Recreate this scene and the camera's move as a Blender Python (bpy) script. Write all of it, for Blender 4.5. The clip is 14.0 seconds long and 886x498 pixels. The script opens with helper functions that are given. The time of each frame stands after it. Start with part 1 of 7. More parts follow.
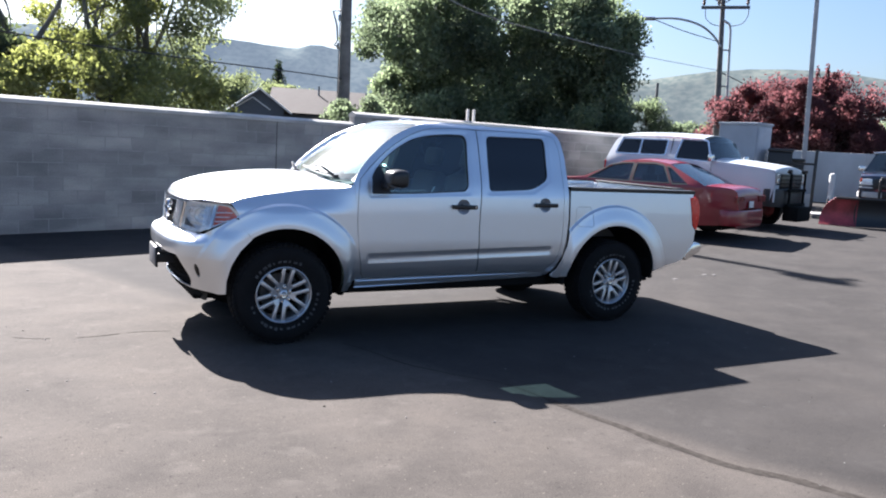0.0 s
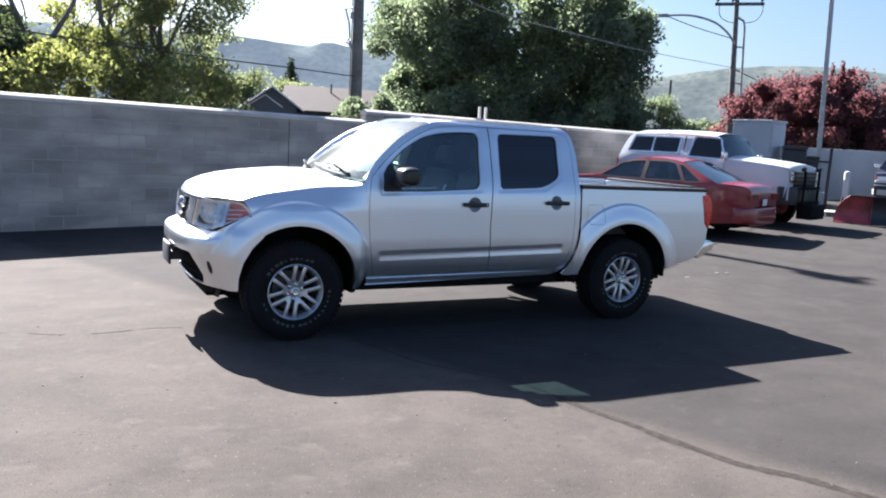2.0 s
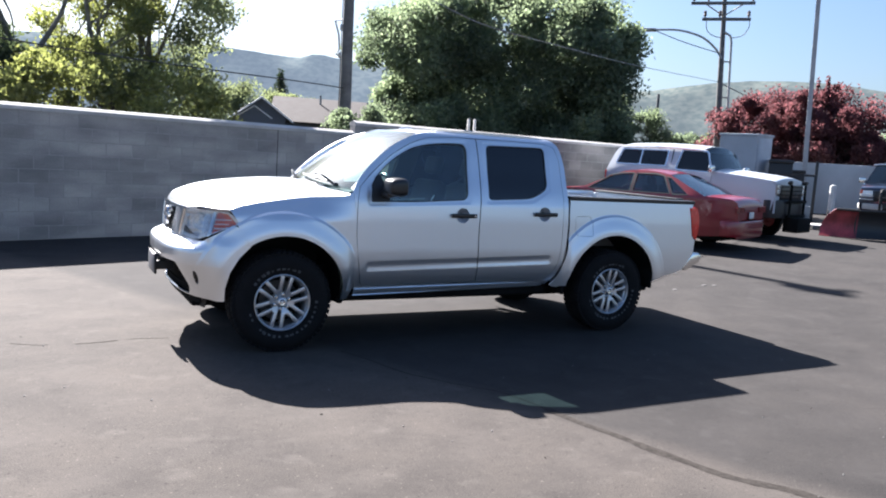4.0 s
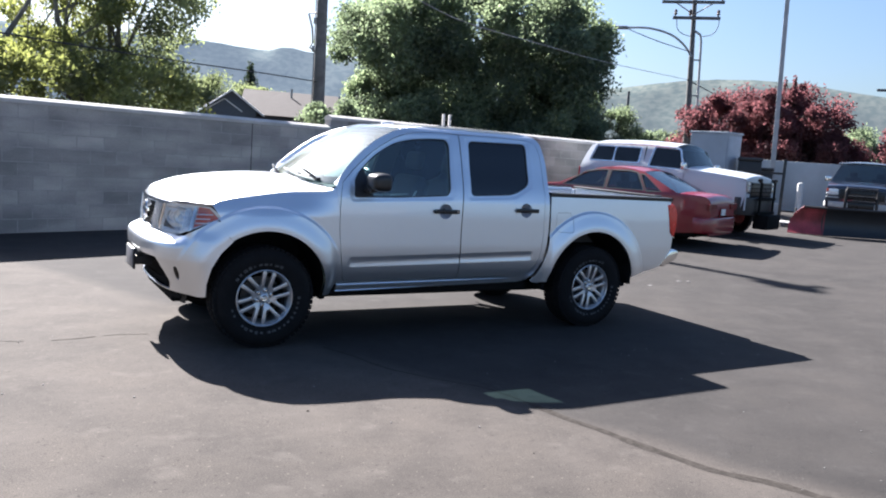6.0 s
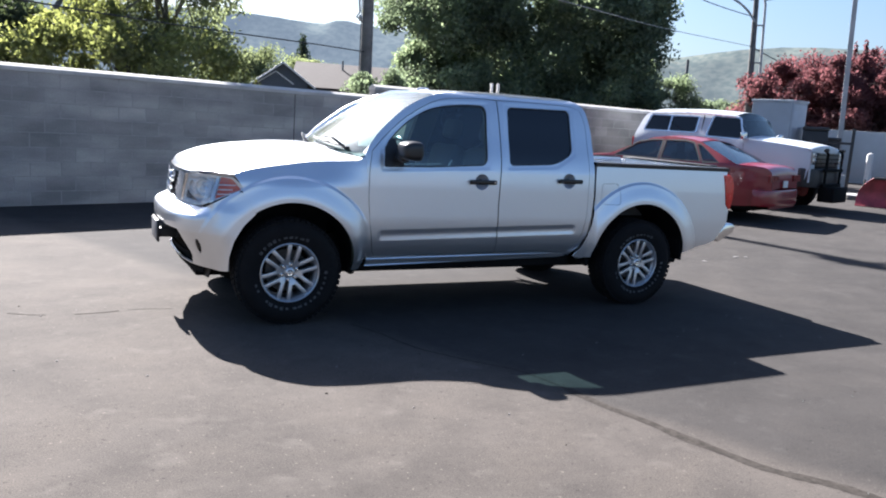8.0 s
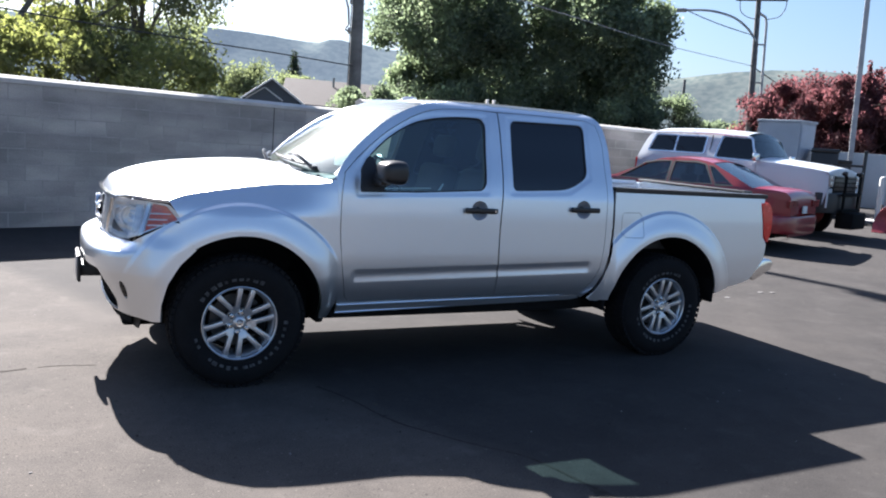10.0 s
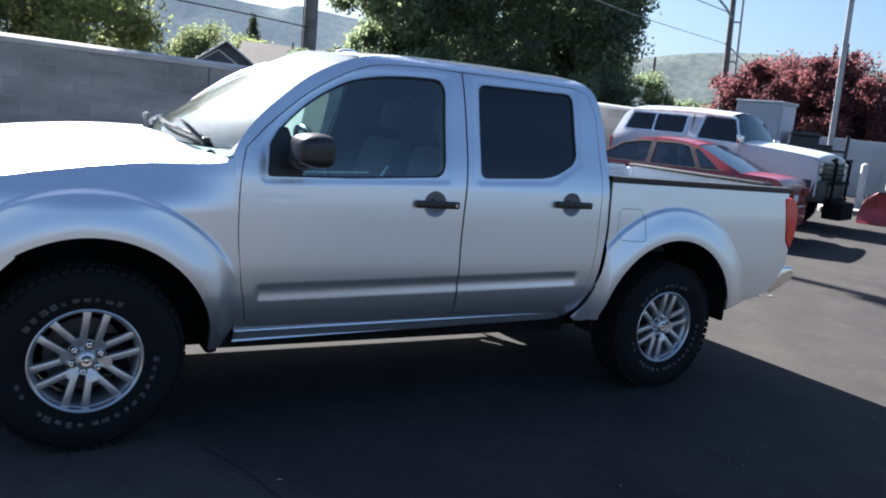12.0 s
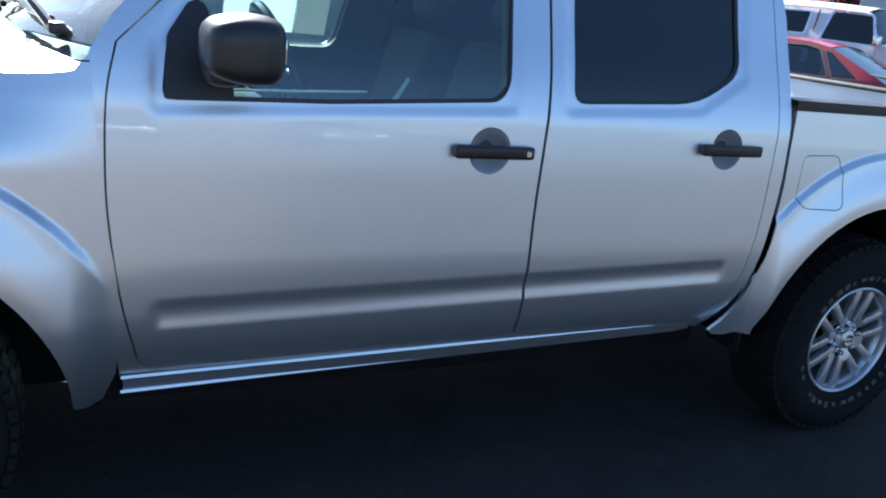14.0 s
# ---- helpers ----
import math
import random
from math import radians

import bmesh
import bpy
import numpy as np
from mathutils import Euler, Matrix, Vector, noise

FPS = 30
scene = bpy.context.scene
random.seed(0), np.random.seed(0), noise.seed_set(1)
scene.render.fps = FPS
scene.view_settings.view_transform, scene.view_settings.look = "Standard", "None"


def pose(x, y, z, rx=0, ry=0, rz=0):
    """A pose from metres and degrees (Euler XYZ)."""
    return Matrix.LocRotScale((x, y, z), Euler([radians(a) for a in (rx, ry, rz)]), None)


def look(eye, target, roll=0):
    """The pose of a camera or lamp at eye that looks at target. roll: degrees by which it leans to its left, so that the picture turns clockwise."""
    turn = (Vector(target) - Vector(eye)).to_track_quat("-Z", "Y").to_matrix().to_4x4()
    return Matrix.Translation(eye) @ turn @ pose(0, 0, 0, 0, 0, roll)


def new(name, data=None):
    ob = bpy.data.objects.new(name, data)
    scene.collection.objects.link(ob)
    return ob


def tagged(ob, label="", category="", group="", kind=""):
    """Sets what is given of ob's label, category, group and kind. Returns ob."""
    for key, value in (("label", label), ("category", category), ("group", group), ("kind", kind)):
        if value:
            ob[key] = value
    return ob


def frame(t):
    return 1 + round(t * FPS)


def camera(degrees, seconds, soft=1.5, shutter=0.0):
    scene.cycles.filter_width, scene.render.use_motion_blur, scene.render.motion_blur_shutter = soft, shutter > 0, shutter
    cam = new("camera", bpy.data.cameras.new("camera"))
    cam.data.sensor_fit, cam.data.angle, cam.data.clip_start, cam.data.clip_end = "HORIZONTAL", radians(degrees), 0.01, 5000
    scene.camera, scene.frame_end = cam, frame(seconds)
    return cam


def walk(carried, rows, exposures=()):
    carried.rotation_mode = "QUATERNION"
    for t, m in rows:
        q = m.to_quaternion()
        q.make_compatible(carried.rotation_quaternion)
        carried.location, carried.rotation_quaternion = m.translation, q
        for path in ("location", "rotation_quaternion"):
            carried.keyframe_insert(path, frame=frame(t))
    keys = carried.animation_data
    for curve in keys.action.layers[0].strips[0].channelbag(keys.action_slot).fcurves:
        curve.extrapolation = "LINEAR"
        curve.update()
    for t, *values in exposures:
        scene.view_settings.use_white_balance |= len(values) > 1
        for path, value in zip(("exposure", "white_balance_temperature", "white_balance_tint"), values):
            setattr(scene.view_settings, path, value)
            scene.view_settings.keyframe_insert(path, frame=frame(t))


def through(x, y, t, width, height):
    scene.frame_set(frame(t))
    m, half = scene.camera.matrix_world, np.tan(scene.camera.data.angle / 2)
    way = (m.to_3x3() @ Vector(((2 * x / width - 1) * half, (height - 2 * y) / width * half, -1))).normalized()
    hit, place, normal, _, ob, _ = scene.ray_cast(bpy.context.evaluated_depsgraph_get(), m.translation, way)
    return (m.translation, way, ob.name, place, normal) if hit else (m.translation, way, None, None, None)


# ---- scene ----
cam = camera(59.0, 14.0, 2.0)
PATH = [
    (0, (-1.762, -6.606, 1.59), (-0.813, -4.865, 1.326), 3.3),
    (0.5, (-1.759, -6.6, 1.593), (-0.808, -4.858, 1.347), 3.7),
    (1, (-1.767, -6.617, 1.593), (-0.84, -4.862, 1.346), 3.6),
    (1.5, (-1.772, -6.62, 1.602), (-0.873, -4.852, 1.352), 2.8),
    (2, (-1.762, -6.619, 1.593), (-0.84, -4.865, 1.321), 3.3),
    (2.5, (-1.765, -6.617, 1.596), (-0.819, -4.874, 1.341), 3.4),
    (3, (-1.753, -6.612, 1.597), (-0.792, -4.876, 1.351), 3.8),
    (3.2, (-1.748, -6.62, 1.584), (-0.797, -4.878, 1.339), 3.5),
    (5.3, (-1.77, -6.59, 1.581), (-0.825, -4.843, 1.344), 3.8),
    (5.5, (-1.785, -6.587, 1.579), (-0.832, -4.846, 1.333), 3.7),
    (6, (-1.839, -6.55, 1.579), (-0.824, -4.844, 1.332), 4.1),
    (6.5, (-1.867, -6.54, 1.574), (-0.847, -4.836, 1.335), 3.9),
    (7, (-1.818, -6.5, 1.566), (-0.788, -4.806, 1.302), 4.0),
    (7.5, (-1.662, -6.437, 1.552), (-0.749, -4.68, 1.273), 3.2),
    (8, (-1.537, -6.32, 1.543), (-0.643, -4.56, 1.219), 3.8),
    (8.5, (-1.467, -6.038, 1.534), (-0.562, -4.283, 1.221), 5.9),
    (9, (-1.359, -5.82, 1.528), (-0.408, -4.087, 1.225), 4.8),
    (9.2, (-1.289, -5.724, 1.521), (-0.368, -3.971, 1.246), 3.9),
    (11.3, (-0.582, -4.651, 1.517), (0.326, -2.897, 1.2), 5.2),
    (11.5, (-0.507, -4.541, 1.508), (0.4, -2.795, 1.147), 6.0),
    (11.8, (-0.408, -4.345, 1.514), (0.564, -2.627, 1.198), 5.8),
    (12, (-0.33, -4.183, 1.505), (0.666, -2.482, 1.171), 6.0),
    (12.2, (-0.244, -4.063, 1.486), (0.707, -2.357, 1.065), 7.2),
    (12.5, (-0.121, -3.885, 1.419), (0.874, -2.221, 0.927), 6.0),
    (12.8, (0.028, -3.68, 1.462), (0.870, -1.916, 1.053), 4.2),
    (13, (0.095, -3.5, 1.478), (0.921, -1.753, 0.962), 7.6),
    (13.2, (0.18, -3.37, 1.465), (0.982, -1.622, 0.913), 8.2),
    (13.5, (0.287, -3.074, 1.452), (1.103, -1.341, 0.877), 7.4),
    (13.8, (0.434, -2.895, 1.454), (1.215, -1.15, 0.865), 6.4),
    (14, (0.525, -2.719, 1.437), (1.368, -1.004, 0.846), 6.6),
]
EXPOSURES = [(0, 2.39, 5560, 13), (9.0, 2.37, 5520, 12), (11.5, 2.46, 5520, 11), (12.0, 2.36, 5480, 10), (12.5, 2.29, 5400, 9), (12.8, 2.72, 5400, 9), (13.2, 2.72, 5340, 8), (14.0, 2.84, 5310, 8)]
walk(cam, [(t, look(eye, target, roll)) for t, eye, target, roll in PATH], EXPOSURES)

# ---- light ----
TO_SUN = Vector((-0.16, 1.28, 1.0)).normalized()
sun_data = bpy.data.lights.new("sun", "SUN")
sun_data.energy, sun_data.angle, sun_data.color = 5.0, radians(0.6), (1.0, 0.87, 0.715)
sun = new("sun", sun_data)
sun.matrix_world = look((0, 0, 30), Vector((0, 0, 30)) - TO_SUN)
world = bpy.data.worlds.new("world")
scene.world = world
world.use_nodes = True
sky = world.node_tree.nodes.new("ShaderNodeTexSky")
sky.sky_type, sky.sun_disc = "NISHITA", False
sky.sun_elevation, sky.sun_rotation = math.asin(TO_SUN.z), radians(353)
sky.dust_density, sky.air_density, sky.ozone_density, sky.altitude = 5.5, 1.3, 2.4, 1300
back = world.node_tree.nodes["Background"]
back.inputs["Strength"].default_value = 0.030
world.node_tree.links.new(sky.outputs[0], back.inputs[0])


# ---- materials ----
def nodes_of(name):
    m = bpy.data.materials.new(name)
    m.use_nodes = True
    return m, m.node_tree, m.node_tree.nodes["Principled BSDF"]


def tint(tree, scale, detail=4, stretch=None, source="Object"):
    """A noise value in object space."""
    co = tree.nodes.new("ShaderNodeTexCoord")
    n = tree.nodes.new("ShaderNodeTexNoise")
    n.inputs["Scale"].default_value, n.inputs["Detail"].default_value = scale, detail
    out = co.outputs[source]
    if stretch:
        mp = tree.nodes.new("ShaderNodeMapping")
        mp.inputs["Scale"].default_value = stretch
        tree.links.new(out, mp.inputs[0])
        out = mp.outputs[0]
    tree.links.new(out, n.inputs["Vector"])
    return n


def ramp(tree, value, stops):
    r = tree.nodes.new("ShaderNodeValToRGB")
    e = r.color_ramp.elements
    while len(e) < len(stops):
        e.new(0.5)
    for el, (p, c) in zip(e, stops):
        el.position, el.color = p, (*c, 1) if len(c) == 3 else c
    tree.links.new(value, r.inputs[0])
    return r


def mixed(tree, mode, fac, a, b):
    m = tree.nodes.new("ShaderNodeMix")
    m.data_type, m.blend_type = "RGBA", mode
    for socket, v in ((m.inputs[0], fac), (m.inputs[6], a), (m.inputs[7], b)):
        if isinstance(v, bpy.types.NodeSocket):
            tree.links.new(v, socket)
        else:
            socket.default_value = v if isinstance(v, (int, float)) else (*v, 1)
    return m.outputs[2]


def bumped(tree, shader, value, strength, distance=0.01):
    b = tree.nodes.new("ShaderNodeBump")
    b.inputs["Strength"].default_value, b.inputs["Distance"].default_value = strength, distance
    tree.links.new(value, b.inputs["Height"])
    tree.links.new(b.outputs[0], shader.inputs["Normal"])
    return b


def simple(name, color, rough=0.5, metal=0.0, vary=0.12, scale=6.0, bump=0.0, coat=0.0, grain=60.0):
    """A surface with a broad stain and a fine grain."""
    m, tree, p = nodes_of(name)
    lo = tuple(max(c * (1 - vary), 0) for c in color)
    hi = tuple(min(c * (1 + vary), 1) for c in color)
    broad, fine = tint(tree, scale), tint(tree, grain, 3)
    base = ramp(tree, broad.outputs[0], [(0.3, lo), (0.7, hi)]).outputs[0]
    speck = ramp(tree, fine.outputs[0], [(0.3, (1 - vary,) * 3), (0.7, (1, 1, 1))]).outputs[0]
    tree.links.new(mixed(tree, "MULTIPLY", 1.0, base, speck), p.inputs["Base Color"])
    rr = ramp(tree, broad.outputs[0], [(0.2, (max(rough - 0.08, 0.02),) * 3), (0.8, (min(rough + 0.08, 1),) * 3)])
    tree.links.new(rr.outputs[0], p.inputs["Roughness"])
    p.inputs["Metallic"].default_value, p.inputs["Coat Weight"].default_value = metal, coat
    p.inputs["Coat Roughness"].default_value = 0.04
    if bump:
        bumped(tree, p, fine.outputs[0], bump, 0.004)
    return m


def car_paint(name, color, metal=0.75, rough=0.38, dust=0.06, coat=1.0):
    """Metallic paint under clear coat, with a little dust on it."""
    m, tree, p = nodes_of(name)
    broad, fine = tint(tree, 2.5), tint(tree, 900, 2)
    lo = tuple(c * 0.93 for c in color)
    base = ramp(tree, fine.outputs[0], [(0.35, lo), (0.65, tuple(min(c * 1.06, 1) for c in color))]).outputs[0]
    dusty = ramp(tree, broad.outputs[0], [(0.45, (0, 0, 0)), (0.8, (dust,) * 3)]).outputs[0]
    tree.links.new(mixed(tree, "MIX", dusty, base, (0.45, 0.42, 0.38)), p.inputs["Base Color"])
    p.inputs["Metallic"].default_value, p.inputs["Roughness"].default_value = metal, rough
    p.inputs["Coat Weight"].default_value, p.inputs["Coat Roughness"].default_value = coat, 0.03
    p.inputs["Coat IOR"].default_value = 1.6
    bumped(tree, p, broad.outputs[0], 0.02, 0.01)
    return m


def glass(name, through_color, gloss=0.02, rough=0.0, dust=0.0):
    """Thin tinted pane: tinted see-through with a Fresnel gloss over it."""
    m = bpy.data.materials.new(name)
    m.use_nodes = True
    tree = m.node_tree
    tree.nodes.remove(tree.nodes["Principled BSDF"])
    t = tree.nodes.new("ShaderNodeBsdfTransparent")
    t.inputs[0].default_value = (*through_color, 1)
    g = tree.nodes.new("ShaderNodeBsdfGlossy")
    g.inputs["Roughness"].default_value = rough
    # both faces of the pane gloss alike: Schlick's curve on the facing angle
    fr = tree.nodes.new("ShaderNodeLayerWeight")
    fr.inputs[0].default_value = 0.5
    steep = tree.nodes.new("ShaderNodeMath")
    steep.operation, steep.inputs[1].default_value = "POWER", 5.0
    add = tree.nodes.new("ShaderNodeMath")
    add.operation, add.inputs[1].default_value, add.inputs[2].default_value = "MULTIPLY_ADD", 0.95, 0.04 + gloss
    mx = tree.nodes.new("ShaderNodeMixShader")
    tree.links.new(fr.outputs["Facing"], steep.inputs[0])
    tree.links.new(steep.outputs[0], add.inputs[0])
    tree.links.new(add.outputs[0], mx.inputs[0])
    tree.links.new(t.outputs[0], mx.inputs[1])
    tree.links.new(g.outputs[0], mx.inputs[2])
    out = mx
    if dust:
        film = tree.nodes.new("ShaderNodeBsdfGlossy")
        film.inputs["Roughness"].default_value = 0.36
        out = tree.nodes.new("ShaderNodeMixShader")
        out.inputs[0].default_value = dust
        tree.links.new(mx.outputs[0], out.inputs[1])
        tree.links.new(film.outputs[0], out.inputs[2])
    tree.links.new(out.outputs[0], tree.nodes["Material Output"].inputs[0])
    return m


def leafy(name, dark, light, through=0.35, glow=(1.5, 1.5, 0.6)):
    m, tree, p = nodes_of(name)
    geo = tree.nodes.new("ShaderNodeNewGeometry")
    broad = tint(tree, 0.5, 3)
    a = ramp(tree, geo.outputs["Random Per Island"], [(0.0, dark), (1.0, light)]).outputs[0]
    b = ramp(tree, broad.outputs[0], [(0.35, (0.6, 0.62, 0.6)), (0.65, (1.1, 1.1, 1.0))]).outputs[0]
    col = mixed(tree, "MULTIPLY", 1.0, a, b)
    tree.links.new(col, p.inputs["Base Color"])
    p.inputs["Roughness"].default_value = 0.75
    p.inputs["Specular IOR Level"].default_value = 0.25
    tr = tree.nodes.new("ShaderNodeBsdfTranslucent")
    warm = mixed(tree, "MULTIPLY", 1.0, col, glow)
    tree.links.new(warm, tr.inputs[0])
    mx = tree.nodes.new("ShaderNodeMixShader")
    mx.inputs[0].default_value = through
    tree.links.new(p.outputs[0], mx.inputs[1])
    tree.links.new(tr.outputs[0], mx.inputs[2])
    tree.links.new(mx.outputs[0], tree.nodes["Material Output"].inputs[0])
    return m


def thin_paper(name, color, through):
    """Paper that the sun shines through."""
    m, tree, p = nodes_of(name)
    tone = ramp(tree, tint(tree, 14, 3).outputs[0], [(0.4, tuple(c * 0.9 for c in color)), (0.6, color)]).outputs[0]
    tree.links.new(tone, p.inputs["Base Color"])
    p.inputs["Roughness"].default_value = 0.8
    tr = tree.nodes.new("ShaderNodeBsdfTranslucent")
    tree.links.new(tone, tr.inputs[0])
    mx = tree.nodes.new("ShaderNodeMixShader")
    mx.inputs[0].default_value = through
    tree.links.new(p.outputs[0], mx.inputs[1])
    tree.links.new(tr.outputs[0], mx.inputs[2])
    tree.links.new(mx.outputs[0], tree.nodes["Material Output"].inputs[0])
    return m


def asphalt():
    m, tree, p = nodes_of("asphalt")
    big, mid, fine = tint(tree, 0.35, 6), tint(tree, 2.2, 6), tint(tree, 130, 4)
    base = ramp(tree, big.outputs[0], [(0.3, (0.0455, 0.041, 0.0378)), (0.5, (0.0555, 0.0497, 0.0455)), (0.72, (0.071, 0.0628, 0.0568))]).outputs[0]
    worn = ramp(tree, mid.outputs[0], [(0.3, (0.8, 0.8, 0.81)), (0.5, (1, 1, 1)), (0.68, (1.13, 1.12, 1.1))]).outputs[0]
    grit = ramp(tree, fine.outputs[0], [(0.3, (0.62, 0.62, 0.62)), (0.5, (1, 1, 1)), (0.72, (1.35, 1.33, 1.3))]).outputs[0]
    co = tree.nodes.new("ShaderNodeTexCoord")
    cracks = tree.nodes.new("ShaderNodeTexVoronoi")
    cracks.feature = "DISTANCE_TO_EDGE"
    cracks.inputs["Scale"].default_value = 0.42
    wob = tint(tree, 1.6, 5)
    shift = tree.nodes.new("ShaderNodeVectorMath")
    shift.operation = "MULTIPLY_ADD"
    shift.inputs[1].default_value = (1.3, 1.3, 0)
    tree.links.new(wob.outputs["Color"], shift.inputs[0])
    tree.links.new(co.outputs["Object"], shift.inputs[2])
    tree.links.new(shift.outputs[0], cracks.inputs["Vector"])
    gap = tint(tree, 0.5, 2)
    thin = ramp(tree, cracks.outputs["Distance"], [(0.0, (0, 0, 0)), (0.006, (1, 1, 1))]).outputs[0]
    where = ramp(tree, gap.outputs[0], [(0.56, (1, 1, 1)), (0.66, (0.8, 0.8, 0.8))]).outputs[0]
    hair = mixed(tree, "LIGHTEN", 1.0, thin, where)
    col = mixed(tree, "MULTIPLY", 1.0, mixed(tree, "MULTIPLY", 1.0, base, worn), mixed(tree, "MULTIPLY", 1.0, grit, hair))
    drift = tint(tree, 1.8, 8, (1, 1.4, 1))
    dusty = ramp(tree, drift.outputs[0], [(0.48, (0, 0, 0)), (0.7, (0.32, 0.32, 0.32))]).outputs[0]
    col = mixed(tree, "MIX", dusty, col, (0.088, 0.079, 0.072))
    spots = tint(tree, 5.0, 6)
    pale = ramp(tree, spots.outputs[0], [(0.58, (0, 0, 0)), (0.7, (0.3, 0.3, 0.3))]).outputs[0]
    col = mixed(tree, "MIX", pale, col, (0.102, 0.093, 0.085))
    chips = ramp(tree, tint(tree, 46, 2).outputs[0], [(0.66, (0, 0, 0)), (0.74, (0.55, 0.55, 0.55))]).outputs[0]
    col = mixed(tree, "MIX", chips, col, (0.15, 0.135, 0.118))
    crumb = ramp(tree, tint(tree, 17, 6).outputs[0], [(0.3, (0.92, 0.92, 0.92)), (0.5, (1, 1, 1)), (0.7, (1.06, 1.06, 1.05))]).outputs[0]
    col = mixed(tree, "MULTIPLY", 1.0, col, crumb)
    pits = ramp(tree, tint(tree, 34, 3).outputs[0], [(0.27, (0.5, 0.5, 0.5)), (0.35, (1, 1, 1))]).outputs[0]
    oil = ramp(tree, tint(tree, 1.7, 3).outputs[0], [(0.66, (1, 1, 1)), (0.74, (0.8, 0.8, 0.8))]).outputs[0]
    col = mixed(tree, "MULTIPLY", 1.0, mixed(tree, "MULTIPLY", 1.0, col, oil), pits)
    # the tone splits along the sealed joint: sandy to its west, greyer and darker to its east
    split = tree.nodes.new("ShaderNodeSeparateXYZ")
    tree.links.new(co.outputs["Object"], split.inputs[0])
    across = tree.nodes.new("ShaderNodeMath")
    across.operation, across.inputs[1].default_value = "MULTIPLY_ADD", 0.435
    tree.links.new(split.outputs["Y"], across.inputs[0])
    tree.links.new(split.outputs["X"], across.inputs[2])
    ragged = tree.nodes.new("ShaderNodeMath")
    ragged.operation, ragged.inputs[1].default_value = "MULTIPLY_ADD", 0.5
    tree.links.new(mid.outputs[0], ragged.inputs[0])
    tree.links.new(across.outputs[0], ragged.inputs[2])
    side = ramp(tree, ragged.outputs[0], [(0.15, (1.07, 1.055, 1.03)), (0.4, (0.57, 0.585, 0.61))]).outputs[0]
    col = mixed(tree, "MULTIPLY", 1.0, col, side)
    tree.links.new(col, p.inputs["Base Color"])
    p.inputs["Roughness"].default_value = 0.95
    p.inputs["Specular IOR Level"].default_value = 0.26
    bumped(tree, p, fine.outputs[0], 0.4, 0.005)
    return m


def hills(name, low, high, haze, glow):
    """Far hillside of grass, scrub and scattered trees, the haze of kilometres painted as glow and bluish tint."""
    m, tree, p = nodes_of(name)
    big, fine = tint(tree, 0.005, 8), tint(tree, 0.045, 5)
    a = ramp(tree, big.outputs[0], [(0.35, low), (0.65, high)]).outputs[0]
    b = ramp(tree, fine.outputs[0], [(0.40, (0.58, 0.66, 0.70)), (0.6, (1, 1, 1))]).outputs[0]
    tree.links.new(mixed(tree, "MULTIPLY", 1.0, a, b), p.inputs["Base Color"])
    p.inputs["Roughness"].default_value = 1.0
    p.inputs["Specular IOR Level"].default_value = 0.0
    # the haze colour is given off as emission, no air is modelled
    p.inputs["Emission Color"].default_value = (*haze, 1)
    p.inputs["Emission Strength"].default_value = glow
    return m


SILVER = car_paint("silver_paint", (0.77, 0.80, 0.84), 0.93, 0.42)
WHITE = car_paint("white_paint", (0.50, 0.54, 0.59), 0.1, 0.45, 0.06, 0.35)
GREYCAR = car_paint("grey_paint", (0.10, 0.11, 0.12), 0.3, 0.35)
RED = car_paint("red_paint", (0.21, 0.003, 0.012), 0.0, 0.35, 0.01, 0.6)
NAVY = car_paint("navy_paint", (0.010, 0.014, 0.03), 0.2, 0.3)
CHROME = simple("chrome", (0.8, 0.8, 0.8), 0.12, 1.0, 0.04)
ALLOY = simple("alloy", (0.58, 0.59, 0.61), 0.33, 0.75, 0.05, 20)
BRIGHT = simple("bright_trim", (0.78, 0.79, 0.8), 0.22, 0.7, 0.04)
STEEL = simple("bare_steel", (0.35, 0.34, 0.33), 0.45, 0.9, 0.2)
RUBBER = simple("rubber", (0.012, 0.012, 0.013), 0.92, 0, 0.25, 12, 0.3)
RUBBER.node_tree.nodes["Principled BSDF"].inputs["Specular IOR Level"].default_value = 0.2
BLACK = simple("black_plastic", (0.022, 0.022, 0.024), 0.5, 0, 0.2, 8, 0.15)
SATIN = simple("satin_black", (0.012, 0.012, 0.013), 0.3, 0, 0.1)
DARK = simple("underbody", (0.012, 0.012, 0.012), 0.9, 0, 0.3)
DARK.node_tree.nodes["Principled BSDF"].inputs["Specular IOR Level"].default_value = 0.1
CLOTH = simple("seat_cloth", (0.06, 0.06, 0.062), 0.9, 0, 0.2, 8, 0.4, 0, 200)
TRIM = simple("interior_trim", (0.09, 0.088, 0.085), 0.75, 0, 0.1)
SHELL = simple("mirror_shell", (0.02, 0.02, 0.021), 0.36, 0, 0.12, 8)
IRON = simple("brake_iron", (0.1, 0.095, 0.09), 0.5, 0.6, 0.2, 20)
LETTER = simple("raised_white", (0.09, 0.09, 0.09), 0.8, 0, 0.5, 60)
LINER = simple("bed_liner", (0.16, 0.16, 0.165), 0.55, 0.2, 0.15)
GLASS_CLEAR = glass("clear_glass", (0.84, 0.93, 0.92), 0.05, 0.0, 0.007)
GLASS_WIND = glass("windshield_glass", (0.60, 0.715, 0.73), 0.06, 0.02, 0.014)
GLASS_TINT = glass("privacy_glass", (0.04, 0.05, 0.075), 0.055)
LENS = glass("headlight_lens", (0.94, 0.95, 0.96), 0.0)
AMBER = simple("amber_lens", (0.6, 0.085, 0.02), 0.15, 0, 0.1, 20, 0, 1)
